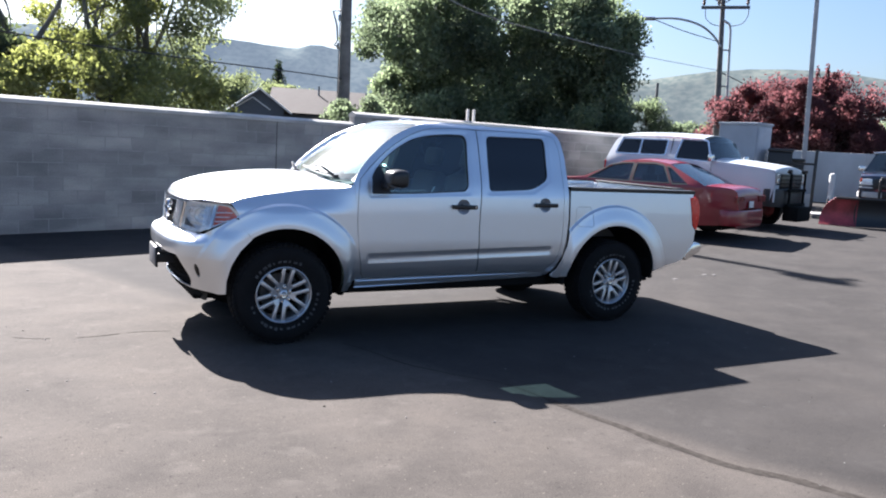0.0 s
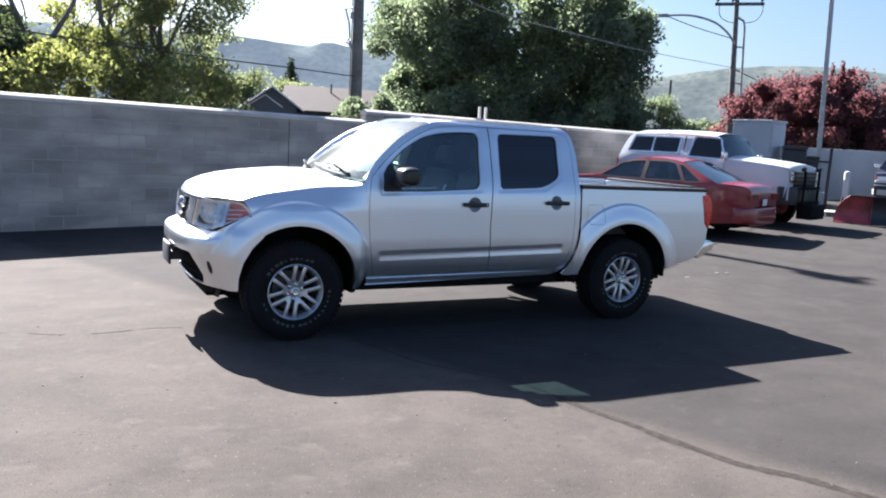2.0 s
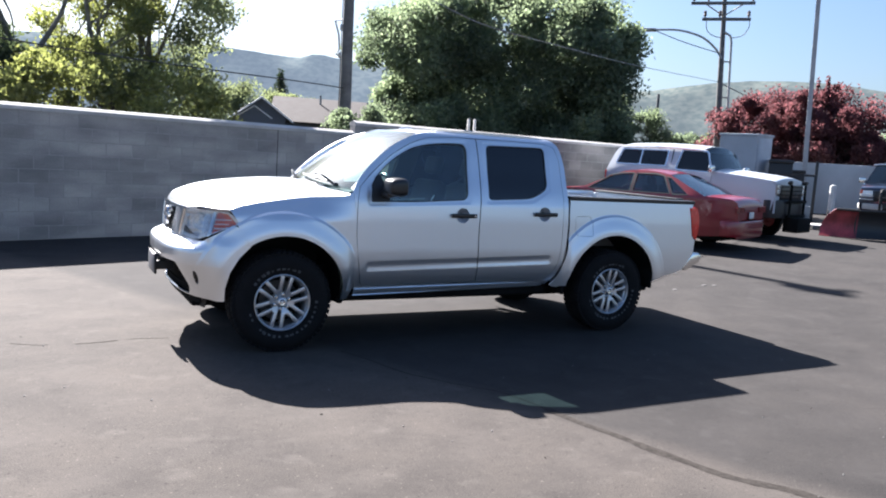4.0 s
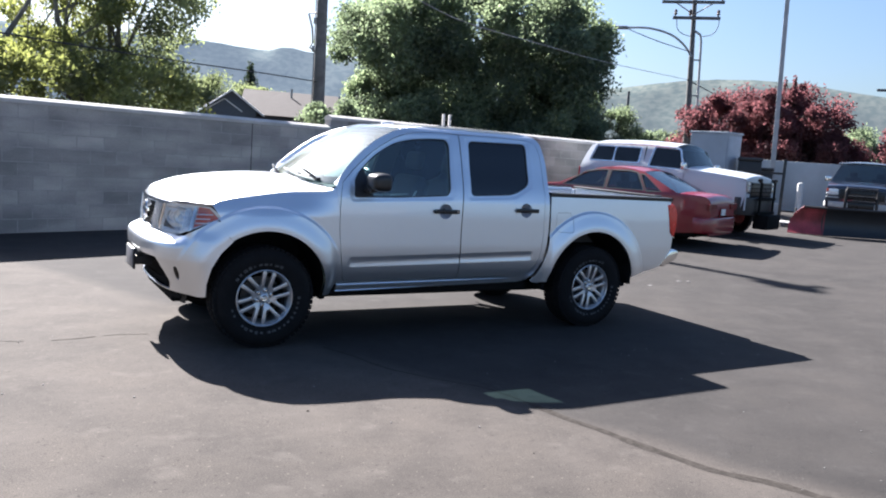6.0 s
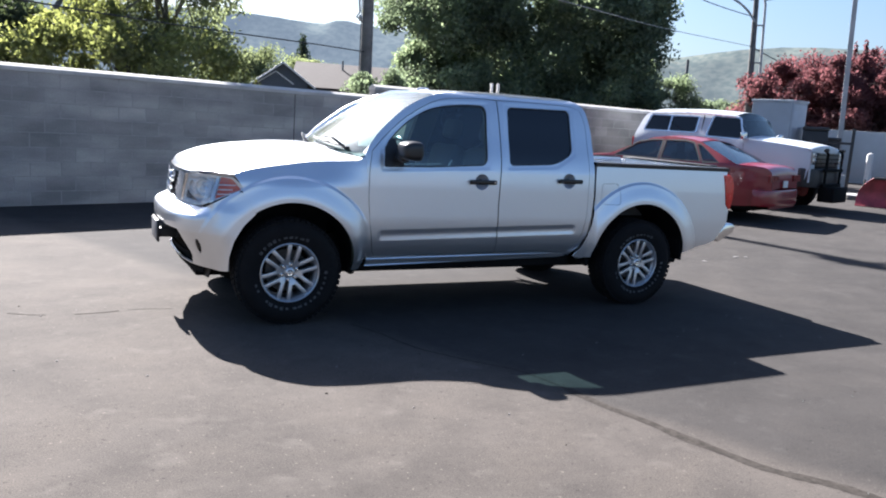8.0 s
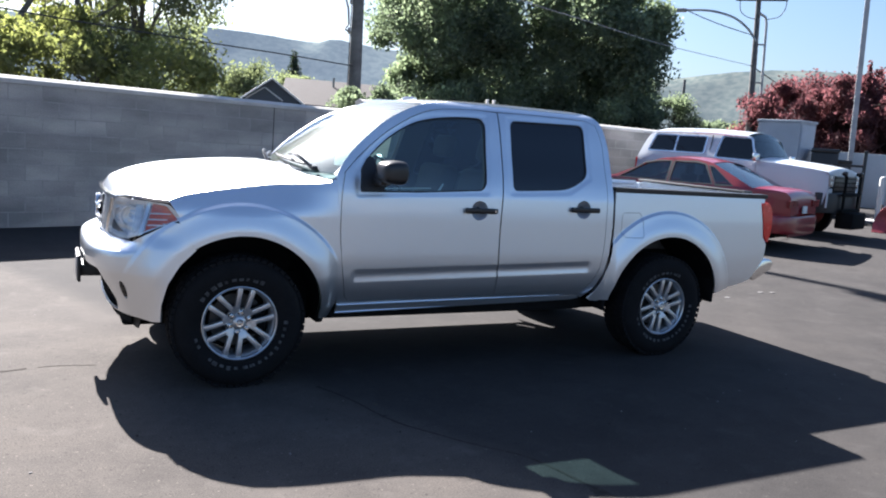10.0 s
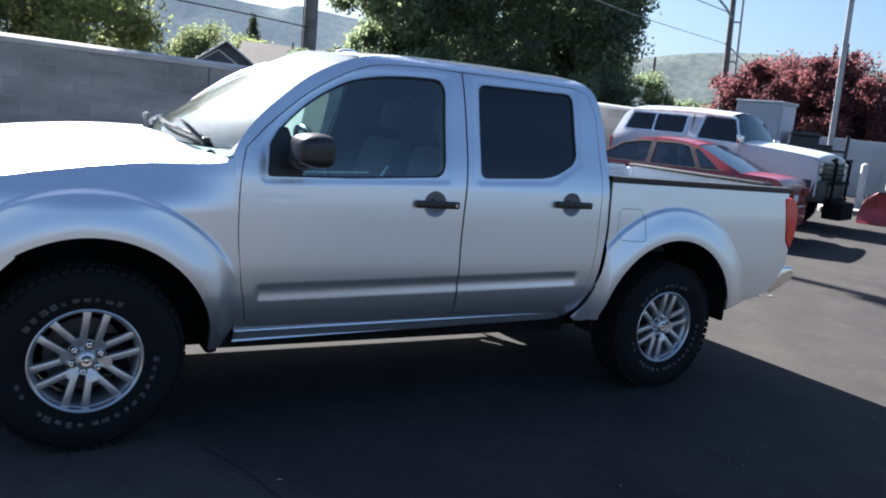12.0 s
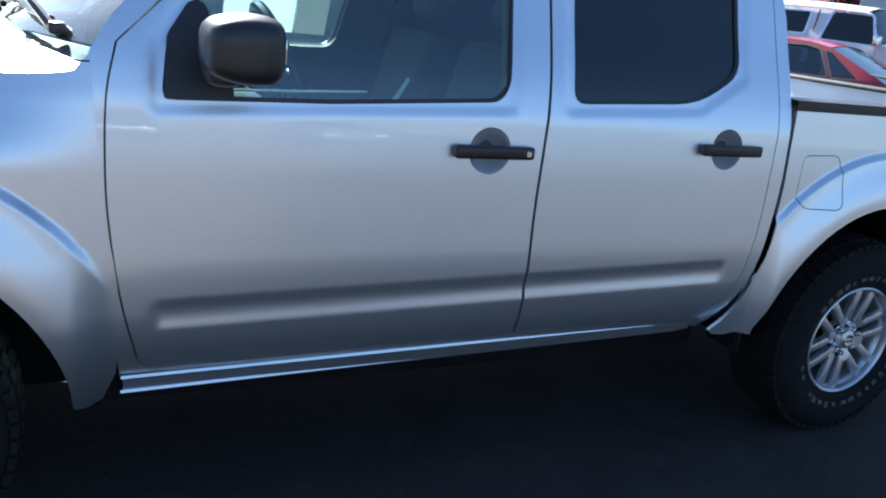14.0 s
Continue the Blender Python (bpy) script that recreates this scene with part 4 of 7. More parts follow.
        # mirror
        sail = [(0.705, 1.172), (0.86, 1.178), (0.85, 1.24), (0.80, 1.385), (0.765, 1.385), (0.715, 1.31)]
        mir = part("door_mirror", sheet(filleted(sail, 0.012), lambda u, v: Vector((u, s * (side_half(u, v) + 0.006), v)), out, (), 0.05, 0.05, 0.02), BLACK, truck, "black plastic door mirror on a sail base")
        bm = bmesh.new()
        box(bm, (0.78, s * 0.83, 1.215), (0.86, s * 0.98, 1.275), 0.025)
        part("mirror_arm", bm, BLACK, mir)
        bm = bmesh.new()
        bmesh.ops.create_cube(bm, size=1)
        for e in range(2):
            bmesh.ops.subdivide_edges(bm, edges=bm.edges[:], cuts=2, use_grid_fill=True)
        for v in bm.verts:
            q = v.co * 2
            r = Vector((math.copysign(abs(q.x) ** 0.9, q.x), q.y, q.z))
            rad = max((abs(r.x) ** 4 + abs(r.y) ** 4 + abs(r.z) ** 4) ** 0.25, 1e-6)
            r = r * (max(abs(q.x), abs(q.y), abs(q.z)) / rad)
            front = max(-r.x, 0)
            v.co = Vector((0.85 + r.x * 0.084, s * (0.985 + r.y * 0.098), 1.303 + r.z * 0.073 * (1 - 0.2 * front)))
        bmesh.ops.recalc_face_normals(bm, faces=bm.faces[:])
        part("mirror_housing", bm, SHELL, mir)
        bm = bmesh.new()
        box(bm, (0.922, s * 0.985 - 0.05, 1.28), (0.9355, s * 0.985 + 0.05, 1.332), 0.002)
        part("mirror_glass", bm, simple("mirror_silver", (0.85, 0.87, 0.88), 0.03, 1.0, 0.01) if "mirror_silver" not in bpy.data.materials else bpy.data.materials["mirror_silver"], mir)
        # windshield pillar skin
        outer = [(x, s * (side_half(x, z) - 0.002), z) for x, z in two(upper[:7], 4)]
        inner_edge = [screen(s, k / (len(outer) - 1)) for k in range(len(outer))]
        part("windshield_pillar", ribbon(outer, inner_edge, (-0.6, s * 0.3, 0.6), 3, 0.008, 0.003), SILVER, truck)
        part("windshield_pillar_lining", ribbon([(x + 0.02, y - s * 0.04, z - 0.03) for x, y, z in outer], [(x + 0.03, y, z - 0.03) for x, y, z in inner_edge], (-0.6, s * 0.3, 0.6), 1, 0.01), BLACK, truck)
    # bumper cover
    low = [(-0.60, 0.411), (0.60, 0.411), (0.67, 0.48), (0.60, 0.665), (-0.60, 0.665), (-0.67, 0.48)]
    fogs = [[(s * (0.80 + 0.024 * math.cos(a)), 0.56 + 0.054 * math.sin(a)) for a in np.linspace(0, 2 * math.pi, 20)[:-1]] for s in (-1, 1)]
    edge_r = [(1.075, 0.40), (1.08, 0.50), (1.12, 0.62), (1.19, 0.73), (1.275, 0.815), (1.255, 0.84), (1.195, 0.955), (1.15, 0.962), (1.02, 0.90), (0.86, 0.835), (0.60, 0.836)]
    cover = [(0.0, 0.405), (0.45, 0.405), (0.75, 0.40), (1.0, 0.39), *edge_r, (0.3, 0.838), (-0.3, 0.838), *[(-u, v) for u, v in edge_r[::-1]], (-1.0, 0.39), (-0.75, 0.40), (-0.45, 0.405)]
    deep_at = lambda u, v: bumper_deep(min(v, 0.75)) * step(1.2 - abs(u), 0.0, 0.35) + (ledge_deep(min(v, 0.84)) * step(0.98 - abs(u), 0.0, 0.24) if v > 0.75 else 0) + 0.022 * step(abs(u), 0.9, 1.05) * step(v, 0.80, 0.90)
    bumper = part("front_bumper", sheet(cover, lambda u, v: nose(u, v, deep_at(u, v)), (-1, 0, 0), [filleted(low, 0.03), *fogs], 0.016, 0.0075, 0.012), SILVER, truck)
    part("bumper_grille", sheet([(-0.70, 0.35), (0.70, 0.35), (0.70, 0.69), (-0.70, 0.69)], lambda u, v: nose(u, v, 0.15), (-1, 0, 0), (), 0.1, 0.1, 0.01), DARK, bumper)
    for z in (0.47, 0.58):
        part("grille_bar", sheet([(-0.63, z), (0.63, z), (0.63, z + 0.014), (-0.63, z + 0.014)], lambda u, v: nose(u, v, 0.11), (-1, 0, 0), (), 0.1, 0.1, 0.02), DARK, bumper)
    tray_a = [tuple(nose(u, 0.403, deep_at(u, 0.405) + 0.01)) for u in np.linspace(-0.75, 0.75, 21)]
    tray_b = [(max(x + 0.35, -0.42), y * 0.96, 0.403) for x, y, z in tray_a]
    part("bumper_tray", ribbon(tray_a, tray_b, (0, 0, -1), 1, 0.012), DARK, bumper)
    part("air_dam", sheet([(-0.62, 0.30), (0.62, 0.30), (0.72, 0.42), (-0.72, 0.42)], lambda u, v: nose(u, v, 0.22), (-1, 0, 0), (), 0.1, 0.05, 0.01), BLACK, bumper)
    bm = bmesh.new()
    box(bm, (-0.826, -0.165, 0.50), (-0.809, 0.165, 0.665), 0.005)
    box(bm, (-0.81, -0.12, 0.53), (-0.68, 0.12, 0.60), 0.004)
    plate = part("plate_holder", bm, BLACK, bumper)
    bm = bmesh.new()
    box(bm, (-0.8305, -0.152, 0.51), (-0.8265, 0.152, 0.657), 0.001)
    part("licence_plate", bm, PLATE, plate, "plain grey dealer plate")
    # grille
    shape = [(-0.45, 0.845), (0.45, 0.845), (0.53, 1.05), (0.30, 1.062), (-0.30, 1.062), (-0.53, 1.05)]
    grille = part("grille", sheet(shape, lambda u, v: nose(u, v, 0.165), (-1, 0, 0), (), 0.1, 0.1, 0.01), SATIN, truck, "dark grille behind a chrome V")
    for k in range(7):
        z = 0.862 + k * 0.028
        part("grille_slat", sheet([(-0.40, z), (0.40, z), (0.40, z + 0.01), (-0.40, z + 0.01)], lambda u, v: nose(u, v, lens_deep(u, v) + 0.03), (-1, 0, 0), (), 0.1, 0.1, 0.02), BLACK, grille)
    for s in (-1, 1):
        bar = filleted([(s * 0.15, 0.848), (s * 0.355, 0.848), (s * 0.455, 1.052), (s * 0.28, 1.06)], 0.012)
        part("chrome_bar", sheet(bar, lambda u, v: nose(u, v, lens_deep(u, v) - 0.006), (-1, 0, 0), (), 0.05, 0.03, 0.012), BRIGHT, grille, "broad chrome slanting bar")
        bm = bmesh.new()
        tube(bm, [tuple(nose(s * (0.398 + 0.085 * t), 0.85 + 0.205 * t, lens_deep(0.44, 0.85 + 0.205 * t) + 0.004)) for t in np.linspace(0, 1, 9)], 0.013, 10)
        part("chrome_rim", bm, CHROME, grille)
    part("chrome_bar", sheet(filleted([(-0.53, 1.05), (0.53, 1.05), (0.55, 1.072), (-0.55, 1.072)], 0.008), lambda u, v: nose(u, v, 0.094), (-1, 0, 0), (), 0.05, 0.05, 0.03), CHROME, grille)
    bm = bmesh.new()
    at = Matrix.Translation(nose(0, 0.965, 0.075)) @ pose(0, 0, 0, 0, 0, -90)
    lathe(bm, [(0.052, 0.0), (0.056, -0.008), (0.068, -0.008), (0.072, 0.0), (0.068, 0.03), (0.052, 0.03)], 40, at)
    box(bm, (-0.085, -0.012, -0.014), (0.085, 0.03, 0.014), 0.004, at)
    part("badge", bm, CHROME, grille, "plain round chrome badge with a bar")
    # hood
    ys = np.linspace(-0.79, 0.79, 33)
    lead = [(hood_lead(abs(y)), y) for y in ys]
    right = [(x, fender_half(x, hood_edge(x)) - 0.003) for x in np.linspace(-0.40, 0.55, 16)]
    rear_edge = [(0.55 - 0.24 * (1 - (y / 0.80) ** 2), y) for y in np.linspace(0.74, -0.74, 17)]
    hood_shape = [*lead, *right, *rear_edge, *[(x, -y) for x, y in right[::-1]]]
    part("hood", sheet(hood_shape, lambda u, v: Vector((u, v, hood_z(u, v))), (0, 0, 1), (), 0.018, 0.05, 0.02), SILVER, truck, "silver bonnet with a raised middle")
    for s in (-1, 1):
        # a thin dark line laid along each flank of the bonnet
        bm = bmesh.new()
        tube(bm, [(x, s * (0.60 + 0.03 * (x + 0.18)), hood_z(x, 0.60 + 0.03 * (x + 0.18)) + 0.001) for x in np.linspace(-0.18, 0.36, 14)], [0.0005, *[0.0022] * 12, 0.0005], 5)
        part("hood_line", bm, DARK, truck)
        bm = bmesh.new()
        tube(bm, [(x, s * (fender_half(x, 1.238) + 0.0005), 1.238 + 0.02 * (x - 0.5)) for x in np.linspace(0.47, 0.598, 6)], 0.002, 5)
        part("fender_seam", bm, DARK, truck)
    # cowl between bonnet and windshield
    cowl_a = [(0.55 - 0.24 * (1 - (y / 0.80) ** 2) + 0.004, y, hood_z(0.5, y) - 0.02) for y in np.linspace(-0.74, 0.74, 17)]
    cowl_b = [tuple(Vector(screen(y / 0.74, 0.0)) + Vector((0.03, 0, -0.01))) for y in np.linspace(-0.74, 0.74, 17)]
    part("cowl", ribbon(cowl_a, cowl_b, (0, 0, 1), 1, 0.02), BLACK, truck)
    # windshield
    part("windshield", sheet([(-1, 0), (1, 0), (1, 1), (-1, 1)], lambda u, v: screen(u, v), (-0.6, 0, 0.6), (), 0.1, 0.1, 0.005), GLASS_WIND, truck)
    for k, (u0, u1, v1) in enumerate(((-0.80, -0.06, 0.05), (-0.10, 0.62, 0.05))):
        bm = bmesh.new()
        p, q = screen(u0, 0.01), screen(u1, v1)
        mid = screen((u0 + u1) / 2, v1 + 0.035)
        off = Vector((-0.03, 0, 0.04))
        tube(bm, spline([p + off * 0.4, p.lerp(mid, 0.5) + off * 1.6, mid + off], 4), [0.012, 0.012, 0.011, 0.011, 0.010, 0.009, 0.009, 0.008, 0.007], 6)
        tube(bm, [screen(u0 + (u1 - u0) * t, 0.03 + (v1 + 0.02) * t) + off * 0.45 for t in np.linspace(0.05, 1, 8)], 0.010, 6)
        if k == 0:
            box(bm, tuple(p + Vector((-0.02, -0.02, 0))), tuple(p + Vector((0.02, 0.02, 0.03))), 0.008)
        part("wiper", bm, SATIN, truck)
    # roof
    roof_line = curve((1.05, 1.705), (1.15, 1.738), (1.3, 1.763), (1.5, 1.779), (2.0, 1.789), (2.4, 1.787), (2.55, 1.772), (2.64, 1.70), (2.66, 1.66))
    roof_rim = [(x, y) for x, y in [(1.23, -0.56), *[(p.x, p.y) for p in (screen(k / 10, 1.0) for k in range(-10, 11))], (1.23, 0.56), (1.6, 0.545), (2.5, 0.545), (2.62, 0.57), (2.645, 0.50), (2.66, 0.0), (2.645, -0.50), (2.62, -0.57), (2.5, -0.545), (1.6, -0.545)]]
    part("roof", sheet(roof_rim[1:-1], lambda u, v: Vector((u, v, roof_line(u) + 0.022 * (1 - (v / 0.56) ** 2))), (0, 0, 1), (), 0.06, 0.09, 0.02), SILVER, truck)
    part("headliner", sheet([(1.22, -0.52), (2.58, -0.52), (2.58, 0.52), (1.22, 0.52)], lambda u, v: Vector((u, v, roof_line(u) - 0.04)), (0, 0, 1), (), 0.2, 0.2, 0.01), TRIM, truck)
    bm = bmesh.new()
    tube(bm, [(1.30, -0.02, 1.788), (1.33, -0.02, 1.80), (1.39, -0.02, 1.806), (1.42, -0.02, 1.803)], [0.008, 0.009, 0.008, 0.004], 8)
    part("roof_antenna", bm, SILVER, truck)
    # cab rear wall and window
    rear_w = [(-0.82, 0.46), (0.82, 0.46), (0.86, 1.0), (0.84, 1.22), (0.58, 1.72), (0.50, 1.762), (-0.50, 1.762), (-0.58, 1.72), (-0.84, 1.22), (-0.86, 1.0)]
    r_hole = filleted([(-0.60, 1.27), (0.60, 1.27), (0.50, 1.66), (-0.50, 1.66)], 0.05)
    part("cab_back", sheet(rear_w, lambda u, v: Vector((2.655 - 0.02 * step(v, 1.3, 1.76), u, v)), (1, 0, 0), [r_hole], 0.1, 0.1, 0.02), SILVER, truck)
    part("rear_window", sheet(r_hole, lambda u, v: Vector((2.645, u, v)), (1, 0, 0), (), 0.2, 0.2, 0.005), GLASS_TINT, truck, "dark tinted rear window")
    # bed
    bm = bmesh.new()
    box(bm, (2.69, -0.41, 0.775), (4.22, 0.41, 0.80), 0.004)
    for s in (-1, 1):
        box(bm, (3.76, s * 0.575 - 0.16, 0.775), (4.22, s * 0.575 + 0.16, 0.80), 0.004)
        box(bm, (2.70, s * 0.575 - 0.16, 0.955), (3.75, s * 0.575 + 0.16, 0.968), 0.004)
        box(bm, (3.735, s * 0.57 - 0.175, 0.60), (3.77, s * 0.57 + 0.175, 0.975), 0.003)
        box(bm, (2.70, s * 0.41 - 0.012, 0.76), (4.2, s * 0.41 + 0.012, 0.968), 0.003)
    for k in range(6):
        box(bm, (2.70, -0.36 + k * 0.13, 0.80), (4.20, -0.31 + k * 0.13, 0.812), 0.004)
    part("bed_floor", bm, LINER, truck)
    bm = bmesh.new()
    box(bm, (2.675, -0.80, 0.62), (2.715, 0.80, 1.255), 0.01)
    part("bed_front_wall", bm, SILVER, truck)
    part("tailgate", sheet(filleted([(-0.66, 0.68), (0.66, 0.68), (0.66, 1.262), (-0.66, 1.262)], 0.03), lambda u, v: Vector((4.262 - 0.012 * step(v, 0.8, 0.86) * step(1.15 - v, 0, 0.05), u, v)), (1, 0, 0), (), 0.1, 0.03, 0.05), SILVER, truck)
    bm = bmesh.new()
    box(bm, (4.17, -0.66, 1.262), (4.27, 0.66, 1.285), 0.008)
    part("tailgate_cap", bm, BLACK, truck)
    for s in (-1, 1):
        bm = bmesh.new()
        box(bm, (4.19, s * 0.735 - 0.078, 0.60), (4.253, s * 0.735 + 0.078, 1.25), 0.008)
        part("bed_corner_post", bm, SILVER, truck)
    # rear bumper
    bm = bmesh.new()
    side = [(4.15, 0.585), (4.215, 0.558), (4.395, 0.648), (4.42, 0.705), (4.38, 0.738), (4.285, 0.742)]
    ends = [[bm.verts.new((x, y, z)) for x, z in side] for y in (-0.835, 0.835)]
    for k in range(6):
        bm.faces.new((ends[0][k], ends[0][(k + 1) % 6], ends[1][(k + 1) % 6], ends[1][k]))
    bm.faces.new(ends[0]), bm.faces.new(ends[1])
    bmesh.ops.recalc_face_normals(bm, faces=bm.faces[:])
    bmesh.ops.bevel(bm, geom=bm.edges[:], offset=0.014, segments=3, affect="EDGES", profile=0.5)
    r_bump = part("rear_bumper", bm, CHROME, truck, "chrome step bumper")
    bm = bmesh.new()
    box(bm, (4.28, -0.72, 0.734), (4.385, 0.72, 0.748), 0.006)
    part("step_pad", bm, BLACK, r_bump)
    # underbody
    for a, b in (((-0.60, -0.50, 0.30), (0.9, 0.50, 0.62)), ((0.55, -0.73, 0.352), (2.55, 0.73, 0.50)), ((0.515, -0.68, 0.315), (0.575, -0.50, 0.46)), ((0.515, 0.50, 0.315), (0.575, 0.68, 0.46)), ((0.2, -0.42, 0.28), (4.1, -0.30, 0.42)), ((0.2, 0.30, 0.28), (4.1, 0.42, 0.42)), ((2.6, -0.40, 0.52), (4.2, 0.40, 0.76)), ((-0.4, -0.48, 0.6), (0.4, 0.48, 0.95))):
        bm = bmesh.new()
        box(bm, a, b, 0.02)
        part("chassis", bm, DARK, truck)
    for x in (0.0, 3.2):
        bm = bmesh.new()
        tube(bm, [(x, -0.72, 0.385), (x, 0.72, 0.385)], 0.045, 10)
        bmesh.ops.create_uvsphere(bm, u_segments=12, v_segments=8, radius=0.13, matrix=pose(x, 0.05, 0.385))
        part("axle", bm, DARK, truck)
    bm = bmesh.new()
    tube(bm, [(0.9, 0.25, 0.34), (2.0, 0.3, 0.34), (2.9, 0.35, 0.40), (4.15, 0.55, 0.42)], 0.035, 10)
    part("exhaust_pipe", bm, STEEL, truck)
    for x in (0.0, 3.2):
        for s in (-1, 1):
            tyre_and_rim(truck, x, s)
    for s in (-1, 1):
        bm = bmesh.new()
        box(bm, (2.665, s * 0.76 - 0.08, 0.36), (2.68, s * 0.76 + 0.08, 0.56), 0.004)
        part("mud_flap", bm, RUBBER, truck)
        bm = bmesh.new()
        box(bm, (3.705, s * 0.66 - 0.21, 0.40), (3.735, s * 0.66 + 0.21, 0.72), 0.006)
        part("splash_guard", bm, DARK, truck)
    # interior
    for s in (-1, 1):
        for x, name in ((1.45, "front_seat"), (2.25, "rear_seat")):
            bm = bmesh.new()
            box(bm, (x - 0.25, s * 0.36 - 0.25, 0.62), (x + 0.25, s * 0.36 + 0.25, 0.80), 0.06, None, 3)
            box(bm, (0.0, -0.25, 0.0), (0.15, 0.25, 0.62), 0.06, pose(x + 0.18, s * 0.36, 0.74, 0, 14, 0), 3)
            seat = part(name, bm, CLOTH, truck)
            bm = bmesh.new()
            box(bm, (0.0, -0.13, 0.0), (0.10, 0.13, 0.18), 0.04, pose(x + 0.36, s * 0.36, 1.39, 0, 10, 0), 3)
            part("headrest", bm, CLOTH, seat)
    bm = bmesh.new()
    box(bm, (0.62, -0.72, 0.80), (1.0, 0.72, 1.17), 0.07, None, 3)
    box(bm, (0.62, -0.58, 1.10), (0.95, -0.18, 1.21), 0.05, None, 3)
    part("dashboard", bm, TRIM, truck)
    bm = bmesh.new()
    ring = [(0.19 * math.cos(a), 0, 0.19 * math.sin(a)) for a in np.linspace(0, 2 * math.pi, 33)]
    mm = pose(1.08, -0.38, 1.205, 0, 0, 90) @ pose(0, 0, 0, -24, 0, 0)
    tube(bm, [mm @ Vector(p) for p in ring], 0.016, 8, False)
    box(bm, (-0.06, -0.02, -0.06), (0.06, 0.04, 0.06), 0.02, mm)
    box(bm, (-0.18, -0.008, -0.015), (0.18, 0.012, 0.015), 0.006, mm)
    part("steering_wheel", bm, SATIN, truck)
    bm = bmesh.new()
    box(bm, (1.20, -0.10, 1.60), (1.215, 0.12, 1.665), 0.006)
    part("rear_view_mirror", bm, SATIN, truck)
    # paper sheets on the inside of the far window, the sun behind them
    for x0, x1, z1, label in ((1.10, 1.40, 1.60, "white price sheet on the inside of the window"), (1.408, 1.545, 1.57, "pale printed sheet on the inside of the window")):
        bm = bmesh.new()
        rows = [(z, side_half(x0, z) - 0.034) for z in np.linspace(1.25, z1, 8)]
        a = [bm.verts.new((x0, y, z)) for z, y in rows]
        b = [bm.verts.new((x1, y, z)) for z, y in rows]
        for k in range(7):
            bm.faces.new((a[k], b[k], b[k + 1], a[k + 1]))
        part("price_sheet", bm, SHEET if x1 < 1.41 else SHEET_GREY, truck, label)
    # bright metal tube standing in for the sunlit line on the door ledge
    bm = bmesh.new()
    tube(bm, [(0.84, -0.812, 1.192), (1.02, -0.81, 1.198), (1.20, -0.806, 1.206)], 0.0035, 6)
    part("door_ledge_glint", bm, BRIGHT, truck)
    bm = bmesh.new()
    tube(bm, [(1.36, -0.58, 1.15), (1.385, -0.585, 1.195), (1.40, -0.59, 1.225)], [0.008, 0.007, 0.005], 6)
    part("belt_strap", bm, WHITETRIM, truck, "pale seat belt catch behind the window")
    return truck


def screen(u, v):
    """A point on the windshield, u across from -1 to 1 and v up from 0 to 1."""
    a = Vector((0.335 + 0.235 * u * u, 0.735 * u, 1.265 + 0.0 * u))
    b = Vector((1.125 + 0.085 * u * u, 0.555 * u, 1.772 - 0.030 * u * u))
    return a.lerp(b, v) + Vector((-0.6, 0, 0.75)) * 0.035 * 4 * v * (1 - v)


build_pickup()


# ---- other vehicles ----
def road_wheel(parent, x, y, r, rim_r, wide, s, rim_mat):
    bm = bmesh.new()
    m = pose(x, y, r) @ (Matrix() if s < 0 else pose(0, 0, 0, 0, 0, 180))
    h = wide / 2
    lathe(bm, [(rim_r, h), (rim_r, -h * 0.9), (rim_r + 0.02, -h), (r * 0.88, -h * 1.02), (r * 0.96, -h * 0.85), (r, -h * 0.5), (r, h * 0.5), (r * 0.96, h * 0.85), (r * 0.85, h), (rim_r, h)], 36, m)
    wheel = part("wheel", bm, RUBBER, parent)
    bm = bmesh.new()
    lathe(bm, [(0.001, -h * 0.75), (rim_r * 0.3, -h * 0.72), (rim_r * 0.4, -h * 0.5), (rim_r * 0.75, -h * 0.45), (rim_r * 0.9, -h * 0.7), (rim_r, -h * 0.92), (rim_r, 0)], 28, m)
    for k in range(8):
        a = 2 * math.pi * k / 8
        box(bm, (rim_r * 0.35, -h * 0.68, -0.02), (rim_r * 0.9, -h * 0.5, 0.02), 0.004, m @ Matrix.Rotation(a, 4, "Y"))
    part("rim", bm, rim_mat, wheel)


